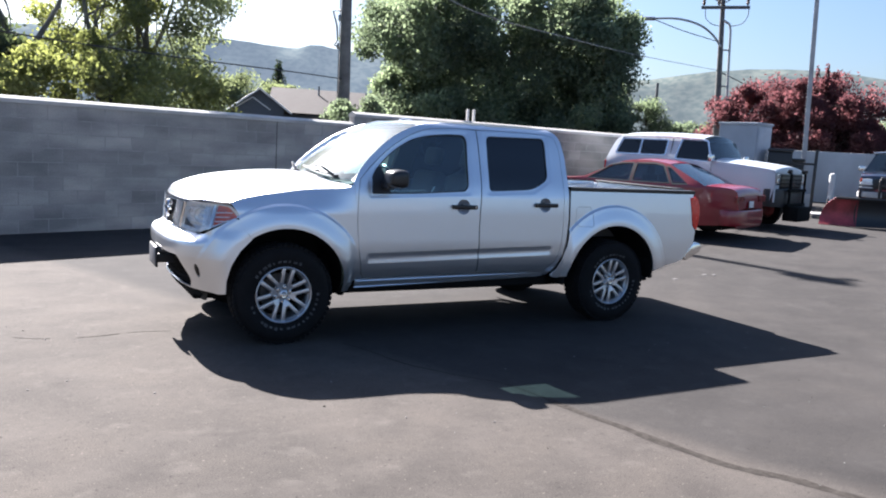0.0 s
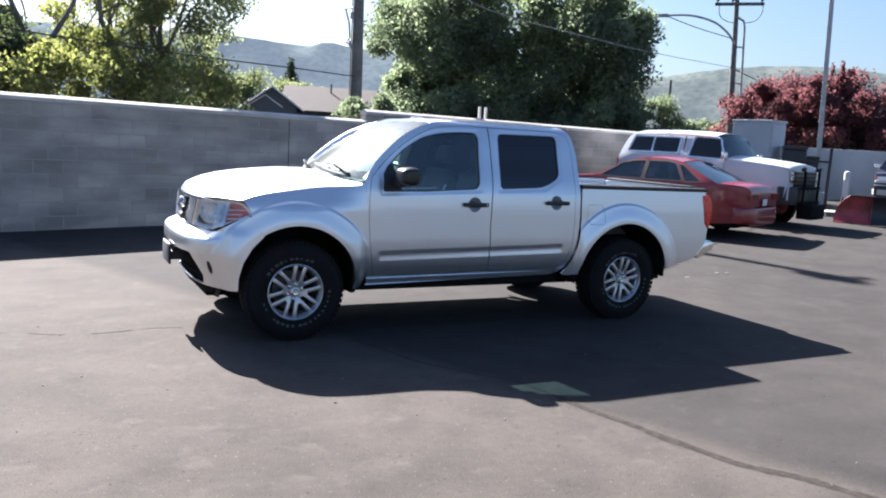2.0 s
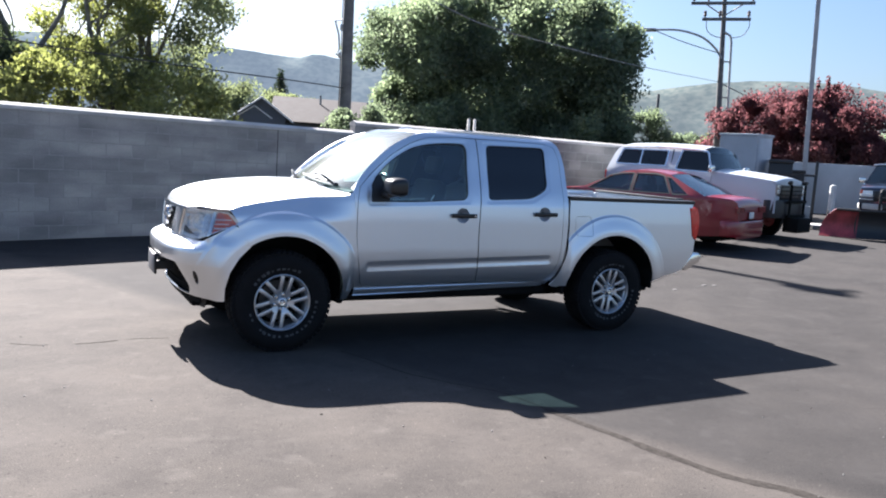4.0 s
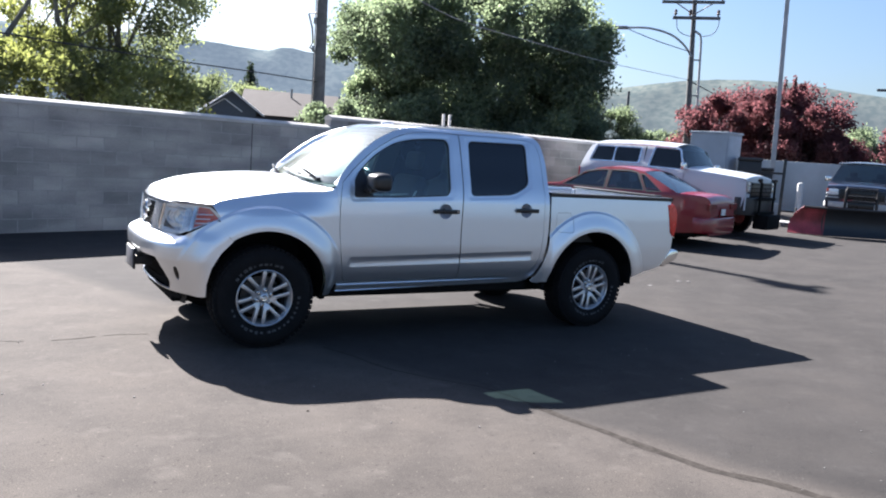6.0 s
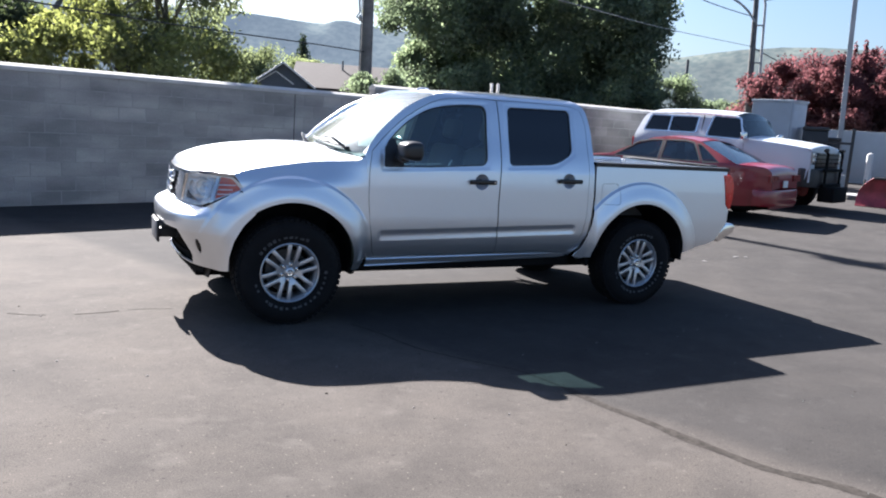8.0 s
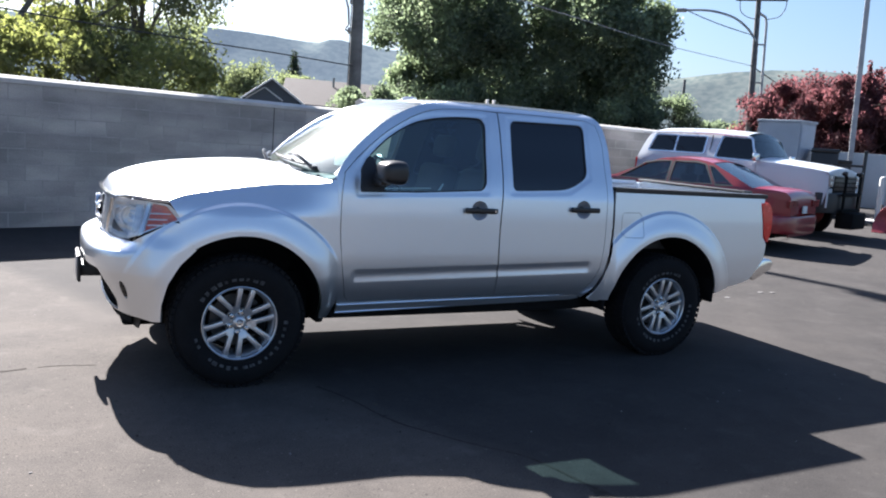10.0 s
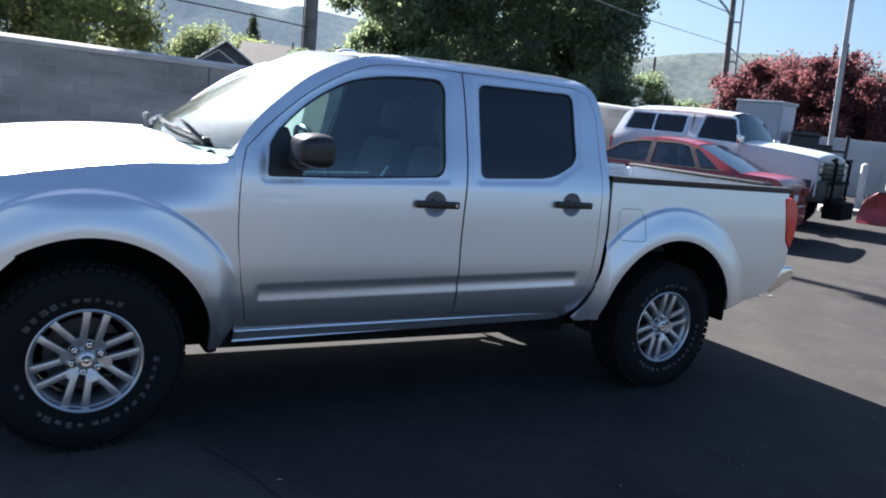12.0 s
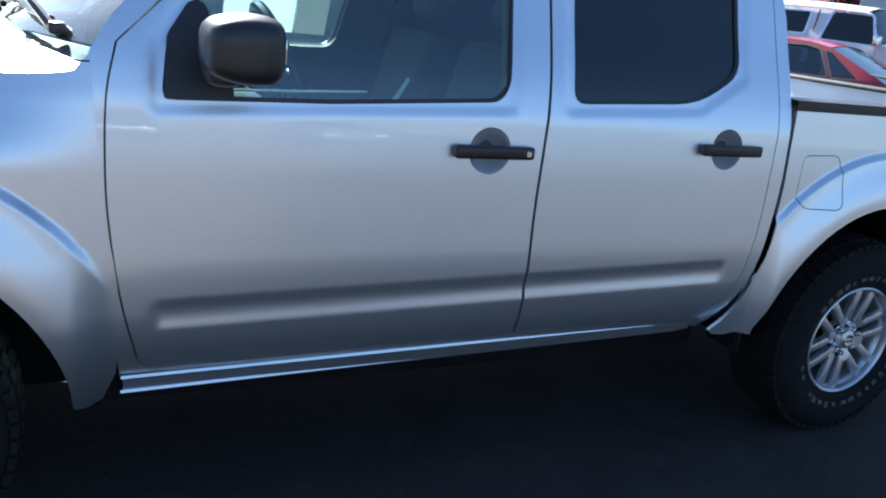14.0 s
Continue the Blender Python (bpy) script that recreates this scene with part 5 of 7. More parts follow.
def shell_car(name, label, category, m, spec):
    """A parked car from its side profile: sides with arches and windows, a crowned top, glass, bumpers, lamps and wheels. Local x runs from tail to nose."""
    car = thing(name, label, category, m)
    long, wide, belt = spec["long"], spec["wide"], spec["belt"]
    paint = spec["paint"]

    def half(x, z):
        y = wide / 2 - 0.05 * ((z - 0.65) / 0.5) ** 2 * (1 if z < 0.65 else 0.5)
        y -= spec["lean"] * max(z - belt, 0)
        e = max(abs(x - long / 2) - (long / 2 - spec["round"]), 0)
        return y - spec["taper"] * e * e

    top = [p for _, pts in spec["top"] for p in pts]
    low = spec["low"]
    bottom = [(long - 0.08, low + 0.05)]
    for xc in sorted(spec["axles"], reverse=True):
        a = arc(xc, spec["tyre"] * 0.98, spec["tyre"] + spec["gap"], 0, 180, 18)
        a = [(x, z) for x, z in a if z > low]
        bottom += [(a[0][0], low), *a, (a[-1][0], low)]
    bottom += [(0.08, low + 0.05)]
    outline = [*top, *bottom]
    for s in (-1, 1):
        put = lambda u, v: Vector((u, s * half(u, v), v))
        side = part("body_side", sheet(outline, put, (0, s, 0), spec["windows"], 0.12, 0.1, 0.02), paint, car)
        for win in spec["windows"]:
            part("side_window", sheet(win, lambda u, v: Vector((u, s * (half(u, v) - 0.018), v)), (0, s, 0), (), 0.3, 0.2, 0.004), spec["glass"], side)
            n = len(win)
            c = Vector((sum(p[0] for p in win) / n, sum(p[1] for p in win) / n))
            grow = [tuple(c + (Vector(p) - c) * (1 + spec.get("rim_wide", 0.03) / max((Vector(p) - c).length, 0.05))) for p in win]
            part("window_trim", sheet(grow, lambda u, v: Vector((u, s * (half(u, v) + 0.004), v)), (0, s, 0), [win], 0.3, 0.2, 0.008), spec["trim"], side)
        for x in spec["seams"]:
            bm = bmesh.new()
            tube(bm, [(x, s * (half(x, z) + 0.001), z) for z in np.linspace(low + 0.06, belt - 0.01, 6)], 0.005, 4)
            part("door_seam", bm, DARK, side)
        if spec["strip"]:
            z = spec["strip"]
            bm = bmesh.new()
            tube(bm, [(x, s * (half(x, z) + 0.004), z) for x in np.linspace(0.15, long - 0.15, 14)], 0.014, 6)
            part("side_strip", bm, spec["strip_mat"], side)
        for x in spec["handles"]:
            bm = bmesh.new()
            y = s * (half(x, belt - 0.08) + 0.015)
            box(bm, (x - 0.08, y - 0.012, belt - 0.10), (x + 0.08, y + 0.012, belt - 0.07), 0.006)
            part("handle", bm, CHROME, side)
        if spec["mirror"]:
            x, z = spec["mirror"]
            bm = bmesh.new()
            y = s * (half(x, z) + 0.12)
            box(bm, (x - 0.06, y - 0.10, z - 0.075), (x + 0.05, y + 0.10, z + 0.075), 0.03, None, 3)
            box(bm, (x - 0.02, s * (half(x, z) - 0.02), z - 0.05), (x + 0.02, y, z - 0.02), 0.008)
            part("door_mirror", bm, spec["mirror_mat"], car)
        for x in spec["axles"]:
            road_wheel(car, x, s * (wide / 2 - 0.13), spec["tyre"], spec["tyre"] * 0.58, 0.22, s, spec["rim"])
        lamp = spec["tail"]
        bm = sheet(filleted(lamp, 0.01), lambda u, v: Vector((-0.012 + 0.25 * max(abs(u) - (wide / 2 - 0.2), 0) ** 2, s * u, v)), (-1, 0, 0), (), 0.08, 0.08, 0.03)
        part("tail_light", bm, spec.get("lens", REDLENS), car)
        x0, x1, z0, z1 = spec["head"]
        bm = bmesh.new()
        box(bm, (long - 0.05, s * x0, z0), (long + 0.012, s * x1, z1), 0.012)
        part("headlight", bm, spec.get("lamp", bpy.data.materials["lamp_bowl"]), car)
    names = {"skin": paint, "glass": spec.get("screen", spec["glass"])}
    for kind, pts in spec["top"]:
        fine = [(p.x, p.y) for p in spline([(x, z, 0) for x, z in pts], 3)]
        a = [(x, -half(x, z), z) for x, z in fine]
        b = [(x, half(x, z), z) for x, z in fine]
        part("upper_body" if kind == "skin" else "window_glass", ribbon(a, b, (0, 0, 1), 10, 0.015, spec["crown"]), names[kind], car)
    for x, flip in ((0.0, -1), (long, 1)):
        z1 = top[0][1] if flip < 0 else top[-1][1]
        w = half(x, 0.7) - 0.01
        part("end_panel", sheet([(-w, low), (w, low), (w, z1), (-w, z1)], lambda u, v: Vector((x + flip * 0.02 * (1 - (u / w) ** 2), u, v)), (flip, 0, 0), (), 0.2, 0.15, 0.02), paint, car)
        b = spec["bumpers"][0 if flip < 0 else 1]
        if b:
            z0, z2, deep, mat = b
            bm = bmesh.new()
            pts = [(x + flip * deep * (1 - (abs(t)) ** 4) - flip * 0.12 * abs(t) ** 6, t * (wide / 2 + 0.005)) for t in np.linspace(-1, 1, 29)]
            inner = [(px - flip * 0.14, py * 0.985) for px, py in pts]
            ring = [*pts, *inner[::-1]]
            lo = [bm.verts.new((px, py, z0)) for px, py in ring]
            hi = [bm.verts.new((px, py, z2)) for px, py in ring]
            n = len(ring)
            for i in range(n):
                bm.faces.new((lo[i], lo[(i + 1) % n], hi[(i + 1) % n], hi[i]))
            for i in range(len(pts) - 1):
                j = n - 1 - i
                bm.faces.new((hi[i], hi[i + 1], hi[j - 1], hi[j]))
                bm.faces.new((lo[i + 1], lo[i], lo[j], lo[j - 1]))
            bmesh.ops.recalc_face_normals(bm, faces=bm.faces[:])
            bmesh.ops.bevel(bm, geom=[e for e in bm.edges if e.calc_face_angle(0) > 1.0], offset=0.018, segments=2, affect="EDGES", profile=0.5)
            part("rear_bumper" if flip < 0 else "front_bumper", bm, mat, car, "", 50)
    bm = bmesh.new()
    box(bm, (0.25, -wide / 2 + 0.22, low - 0.06), (long - 0.25, wide / 2 - 0.22, belt - 0.35), 0.03)
    part("underbody", bm, DARK, car)
    for x in spec["seats"]:
        for y in (-0.38, 0.38):
            bm = bmesh.new()
            box(bm, (x - 0.08, y - 0.24, belt - 0.5), (x + 0.06, y + 0.24, belt + 0.16), 0.05, None, 2)
            box(bm, (x - 0.07, y - 0.12, belt + 0.16), (x + 0.02, y + 0.12, belt + 0.32), 0.03, None, 2)
            part("seat", bm, CLOTH, car)
    if spec["grille"]:
        w, z0, z1 = spec["grille"]
        bm = bmesh.new()
        box(bm, (long - 0.01, -w, z0), (long + 0.03, w, z1), 0.01)
        g = part("grille", bm, SATIN, car)
        for k in range(4):
            z = z0 + (k + 0.5) * (z1 - z0) / 4
            bm = bmesh.new()
            box(bm, (long + 0.028, -w, z - 0.008), (long + 0.04, w, z + 0.008), 0.003)
            part("grille_bar", bm, spec.get("bars", CHROME), g)
    return car


def on_lot(x, y, rz):
    return pose(x, y, lift(x), 0, 0, rz)


GLASS_FAR = glass("car_glass", (0.5, 0.58, 0.6), 0.05)
GLASS_CAP = glass("canopy_glass", (0.05, 0.055, 0.06), 0.02)

DEEPLENS = simple("deep_red_lens", (0.16, 0.004, 0.006), 0.3, 0, 0.1, 20, 0, 0.2)

# red sedan
red_car = shell_car("red_car", "red sedan with a sloping rear window, parked tail out", "car", on_lot(10.0, 3.32, 113), dict(
    long=4.75, wide=1.76, belt=0.93, lean=0.42, taper=0.24, round=0.9, paint=RED, glass=GLASS_FAR, trim=BLACK, crown=0.035, low=0.24,
    tyre=0.31, gap=0.05, axles=(1.0, 3.72), rim=ALLOY, strip=None, strip_mat=BLACK, seams=(1.30, 2.02, 2.95), handles=(1.42, 2.16), mirror=None, mirror_mat=RED,
    windows=[filleted([(0.90, 0.97), (1.18, 0.965), (1.36, 1.25), (1.28, 1.235)], 0.02), filleted([(1.24, 0.965), (1.97, 0.955), (1.97, 1.285), (1.60, 1.29), (1.44, 1.265)], 0.03), filleted([(2.04, 0.955), (2.90, 0.955), (2.48, 1.22), (2.25, 1.27), (2.04, 1.285)], 0.03)],
    top=[("skin", [(0.0, 0.56), (0.015, 0.80), (0.07, 0.90), (0.2, 0.945), (0.56, 0.958)]), ("glass", [(0.58, 0.955), (0.95, 1.13), (1.30, 1.29)]), ("skin", [(1.32, 1.30), (1.62, 1.345), (1.95, 1.35), (2.25, 1.315)]), ("glass", [(2.27, 1.31), (2.65, 1.14), (3.05, 0.955)]), ("skin", [(3.07, 0.95), (3.8, 0.87), (4.4, 0.77), (4.68, 0.68), (4.75, 0.58)])],
    tail=[(0.40, 0.70), (0.81, 0.70), (0.81, 0.81), (0.40, 0.81)], lens=DEEPLENS, head=(0.45, 0.8, 0.58, 0.68), bumpers=((0.28, 0.56, 0.07, RED), (0.28, 0.55, 0.1, RED)), seats=(1.85,), grille=None))

plate = bmesh.new()
box(plate, (-0.045, -0.02, 0.60), (-0.025, 0.20, 0.72), 0.006)
part("number_plate", plate, PAPER, red_car, "pale plain number plate")

# white truck with a canopy
white_truck = shell_car("old_pickup", "old white pickup with a bed canopy and a plow mount", "pickup truck", on_lot(11.14, 8.17, -71) @ Matrix.Diagonal((0.79, 0.92, 1, 1)), dict(
    long=5.0, wide=1.96, belt=1.30, lean=0.20, taper=0.16, round=0.5, paint=WHITE, glass=GLASS_CAP, screen=GLASS_FAR, trim=CHROME, rim_wide=0.045, crown=0.085, low=0.60,
    tyre=0.40, gap=0.10, axles=(1.02, 4.13), rim=STEEL, strip=None, strip_mat=CHROME, seams=(2.08, 3.28), handles=(2.25,), mirror=(3.30, 1.42), mirror_mat=CHROME,
    windows=[filleted([(0.32, 1.44), (1.05, 1.44), (1.05, 1.76), (0.45, 1.76)], 0.04), filleted([(1.09, 1.44), (1.86, 1.44), (1.86, 1.76), (1.09, 1.76)], 0.04), filleted([(2.22, 1.38), (3.22, 1.36), (3.02, 1.77), (2.30, 1.79)], 0.05)],
    top=[("skin", [(0.0, 1.0), (0.02, 1.3), (0.22, 1.72), (0.36, 1.82), (0.7, 1.85), (1.5, 1.865), (2.1, 1.86), (2.9, 1.83)]), ("glass", [(2.99, 1.81), (3.15, 1.60), (3.30, 1.38)]), ("skin", [(3.32, 1.37), (3.9, 1.335), (4.85, 1.26), (4.98, 1.18), (5.0, 0.95)])],
    tail=[(0.78, 0.9), (0.94, 0.9), (0.94, 1.25), (0.78, 1.25)], head=(0.70, 0.9, 1.03, 1.16), lamp=STEEL, bumpers=((0.62, 0.80, 0.14, CHROME), (0.50, 0.87, 0.14, BLACK)), seats=(2.55,), grille=(0.68, 0.86, 1.18), bars=DARK))


def plow_mount(parent):
    for y in (-0.45, 0.45):
        bm = bmesh.new()
        tube(bm, [(5.0, y, 0.5), (5.2, y, 0.55), (5.2, y, 1.18), (5.1, y, 1.24)], 0.032, 8)
        part("mount_post", bm, DARK, parent)
    bm = bmesh.new()
    box(bm, (5.04, -0.55, 0.5), (5.10, 0.55, 0.74), 0.02)
    part("mount_plate", bm, DARK, parent)
    for z in (0.55, 0.85):
        bm = bmesh.new()
        box(bm, (5.17, -0.55, z - 0.03), (5.23, 0.55, z + 0.03), 0.01)
        part("mount_bar", bm, DARK, parent)
    bm = bmesh.new()
    box(bm, (5.05, -0.42, 0.22), (5.45, 0.42, 0.52), 0.03)
    part("mount_frame", bm, DARK, parent)
    for y in (-0.5, 0.5):
        bm = bmesh.new()
        box(bm, (5.13, y - 0.065, 1.2), (5.23, y + 0.065, 1.28), 0.03)
        part("plow_lamp", bm, SATIN, parent)


plow_mount(white_truck)


def truck_trim(parent):
    """Drip rails, arch lips, the seam of the canopy and square lamps of the old truck."""
    for s in (-1, 1):
        bm = bmesh.new()
        tube(bm, [(0.42, s * 0.765, 1.80), (1.2, s * 0.76, 1.825), (2.1, s * 0.76, 1.83), (2.9, s * 0.765, 1.80)], 0.014, 6)
        part("drip_rail", bm, BRIGHT, parent)
        for xc in (1.02, 4.13):
            bm = bmesh.new()
            tube(bm, [(x, s * 0.975, z) for x, z in arc(xc, 0.40, 0.505, 18, 162, 18)], 0.016, 6)
            part("arch_lip", bm, WHITE, parent)
        bm = bmesh.new()
        tube(bm, [(2.03, s * 0.915, 1.30), (2.03, s * 0.845, 1.55), (2.03, s * 0.775, 1.80)], 0.012, 5)
        part("canopy_seam", bm, DARK, parent)
        bm = bmesh.new()
        box(bm, (4.985, s * 0.79 - 0.135, 0.98), (5.02, s * 0.79 + 0.135, 1.20), 0.012)
        bezel = part("lamp_bezel", bm, STEEL, parent)
        for z in (1.035, 1.14):
            bm = bmesh.new()
            box(bm, (5.015, s * 0.79 - 0.09, z - 0.042), (5.032, s * 0.79 + 0.09, z + 0.042), 0.008)
            part("lamp_lens", bm, BRIGHT, bezel)


truck_trim(white_truck)

# dark truck facing the lot
dark_truck = shell_car("dark_pickup", "dark blue pickup with a pale front bumper, nose towards the lot", "pickup truck", on_lot(24.2, 9.25, -150), dict(
    long=5.0, wide=1.95, belt=1.25, lean=0.24, taper=0.16, round=0.5, paint=NAVY, glass=GLASS_FAR, trim=BLACK, crown=0.04, low=0.50,
    tyre=0.38, gap=0.08, axles=(1.05, 4.0), rim=STEEL, strip=0.95, strip_mat=CHROME, seams=(2.2, 3.3), handles=(2.35,), mirror=(3.35, 1.33), mirror_mat=CHROME,
    windows=[filleted([(2.2, 1.28), (3.3, 1.28), (2.98, 1.77), (2.35, 1.79)], 0.05)],
    top=[("skin", [(0.0, 0.9), (0.0, 1.22), (0.5, 1.23), (1.6, 1.24), (1.95, 1.25)]), ("glass", [(1.97, 1.25), (2.02, 1.55), (2.1, 1.80)]), ("skin", [(2.12, 1.81), (2.4, 1.87), (2.75, 1.85), (2.92, 1.81)]), ("glass", [(2.94, 1.80), (3.25, 1.53), (3.55, 1.26)]), ("skin", [(3.57, 1.255), (4.2, 1.22), (4.85, 1.14), (4.97, 1.08), (5.0, 0.9)])],
    tail=[(0.78, 0.8), (0.94, 0.8), (0.94, 1.1), (0.78, 1.1)], head=(0.62, 0.93, 0.86, 1.04), bumpers=((0.52, 0.72, 0.14, CHROME), (0.52, 0.68, 0.14, PALEWALL)), seats=(2.55,), grille=(0.58, 0.76, 1.05), bars=BLACK))


def truck_front(parent):
    """Amber corner lamps, chrome lamp strips, round mirror shells and a dark brush guard."""
    for s in (-1, 1):
        bm = bmesh.new()
        box(bm, (4.88, s * 0.90 - 0.035, 0.95), (5.015, s * 0.90 + 0.035, 1.05), 0.015)
        part("corner_lamp", bm, AMBER, parent, "amber corner lamp")
        for z in (0.80, 0.90):
            bm = bmesh.new()
            box(bm, (4.985, s * 0.77 - 0.17, z - 0.014), (5.028, s * 0.77 + 0.17, z + 0.014), 0.008)
            part("lamp_strip", bm, WHITETRIM, parent)
        bm = bmesh.new()
        tube(bm, [(5.10, s * 0.40, 0.46), (5.17, s * 0.40, 0.70), (5.17, s * 0.40, 1.02), (5.11, s * 0.37, 1.10)], 0.035, 8)
        part("guard_post", bm, BLACK, parent)
    for z in (0.70, 0.86, 1.08):
        bm = bmesh.new()
        tube(bm, [(5.14, -0.40, z), (5.16, 0.0, z + 0.01), (5.14, 0.40, z)], 0.024, 8)
        part("guard_bar", bm, BLACK, parent)
    bm = bmesh.new()
    box(bm, (5.09, -0.34, 0.52), (5.15, 0.34, 0.69), 0.02)
    part("guard_plate", bm, SATIN, parent)
    # bright tube standing in for the sunlit front edge of the roof
    bm = bmesh.new()
    tube(bm, [(2.93, -0.80, 1.815), (2.95, -0.4, 1.855), (2.955, 0.0, 1.865), (2.95, 0.4, 1.855), (2.93, 0.80, 1.815)], 0.018, 6)
    part("roof_edge_glint", bm, BRIGHT, parent)


truck_front(dark_truck)


def snow_plow():
    """A V-plow blade on the ground: a red wing turned to the sun and a wing coloured black for its shade."""
    a, b, c = Vector((14.30, 5.02)), Vector((14.73, 4.40)), Vector((16.95, 3.30))
    base = lift(15)
    plow = thing("snow_plow", "red and black snow plow blade standing on the asphalt", "snow plow", pose(b.x, b.y, base))
    for p, q, mat in ((a, b, PLOWRED), (b, c, BLACK)):
        d = (q - p).normalized()
        n = Vector((d.y, -d.x))
        n = n if n.dot(Vector((-1.87, -6.54)) - p) > 0 else -n
        rows = []
        for z, deep in ((0.02, 0.0), (0.09, 0.06), (0.20, 0.115), (0.34, 0.13), (0.47, 0.10), (0.58, 0.05), (0.645, -0.02)):
            rows.append((z, deep))
        cut = 0.26 if mat is PLOWRED else 0.0
        lo = [(p.x - n.x * dd + d.x * cut * (z / 0.62) ** 3 - b.x, p.y - n.y * dd + d.y * cut * (z / 0.62) ** 3 - b.y, z) for z, dd in rows]
        hi = [(q.x - n.x * dd - b.x, q.y - n.y * dd - b.y, z) for z, dd in rows]
        wing = part("blade_wing", ribbon(lo, hi, (n.x, n.y, 0.2), 4, 0.012), mat, plow)
        bm = bmesh.new()
        tube(bm, [lo[-1], hi[-1]], 0.03, 6)
        part("blade_edge", bm, BLACK, wing)
        bm = bmesh.new()
        for t in (0.12, 0.4, 0.7, 0.95):
            o = Vector(lo[3]).lerp(Vector(hi[3]), t) - Vector((n.x, n.y, 0)) * 0.05
            box(bm, tuple(o - Vector((0.02, 0.02, 0.32))), tuple(o + Vector((0.02, 0.02, 0.25))), 0.004)
        part("blade_rib", bm, BLACK, wing)
    bm = bmesh.new()
    box(bm, (0.3, 0.35, 0.10), (1.0, 1.0, 0.22), 0.02)
    part("plow_frame", bm, BLACK, plow)


snow_plow()


# parked row across the lot, behind the walk
for x, y, rz, mat, words in ((-3.5, -21.0, 84, GREYCAR, "dark grey"), (1.6, -20.6, 95, NAVY, "dark blue"), (6.4, -21.4, 88, GREYCAR, "dark grey")):
    shell_car("sedan", words + " sedan parked in the row across the lot", "car", pose(x, y, 0, 0, 0, rz), dict(
        long=4.6, wide=1.78, belt=0.95, lean=0.42, taper=0.35, round=0.6, paint=mat, glass=GLASS_CAP, trim=BLACK, crown=0.035, low=0.24,
        tyre=0.31, gap=0.05, axles=(1.0, 3.66), rim=ALLOY, strip=None, strip_mat=BLACK, seams=(1.3, 2.0, 2.95), handles=(1.42, 2.16), mirror=(2.85, 1.0), mirror_mat=mat,
        windows=[filleted([(1.05, 0.97), (1.97, 0.96), (1.97, 1.32), (1.5, 1.31)], 0.03), filleted([(2.04, 0.96), (2.9, 0.96), (2.45, 1.27), (2.04, 1.32)], 0.03)],
        top=[("skin", [(0.0, 0.6), (0.01, 0.88), (0.06, 0.96), (0.56, 0.975)]), ("glass", [(0.58, 0.975), (0.95, 1.16), (1.3, 1.33)]), ("skin", [(1.32, 1.34), (1.62, 1.39), (1.95, 1.395), (2.25, 1.35)]), ("glass", [(2.27, 1.345), (2.65, 1.16), (3.05, 0.975)]), ("skin", [(3.07, 0.97), (3.8, 0.89), (4.3, 0.78), (4.55, 0.68), (4.6, 0.58)])],
        tail=[(0.36, 0.66), (0.8, 0.66), (0.8, 0.83), (0.36, 0.83)], head=(0.45, 0.8, 0.58, 0.68), bumpers=((0.28, 0.56, 0.07, mat), (0.28, 0.55, 0.1, mat)), seats=(1.85,), grille=None))


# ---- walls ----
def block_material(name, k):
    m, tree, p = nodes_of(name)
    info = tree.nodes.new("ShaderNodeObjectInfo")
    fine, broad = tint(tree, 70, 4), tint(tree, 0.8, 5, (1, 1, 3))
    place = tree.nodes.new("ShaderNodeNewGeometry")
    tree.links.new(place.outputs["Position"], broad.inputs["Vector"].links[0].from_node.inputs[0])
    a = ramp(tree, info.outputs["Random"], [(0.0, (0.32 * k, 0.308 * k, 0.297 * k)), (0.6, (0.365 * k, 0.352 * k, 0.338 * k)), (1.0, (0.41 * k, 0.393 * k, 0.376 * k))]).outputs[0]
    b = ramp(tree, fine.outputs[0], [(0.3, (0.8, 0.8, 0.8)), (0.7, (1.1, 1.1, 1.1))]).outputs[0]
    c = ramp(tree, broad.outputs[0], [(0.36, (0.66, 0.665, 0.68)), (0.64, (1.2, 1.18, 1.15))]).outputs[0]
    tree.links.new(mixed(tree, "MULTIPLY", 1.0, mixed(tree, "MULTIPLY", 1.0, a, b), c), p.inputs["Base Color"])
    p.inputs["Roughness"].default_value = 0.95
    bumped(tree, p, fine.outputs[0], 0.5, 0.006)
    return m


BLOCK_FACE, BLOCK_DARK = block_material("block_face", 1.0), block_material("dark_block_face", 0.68)


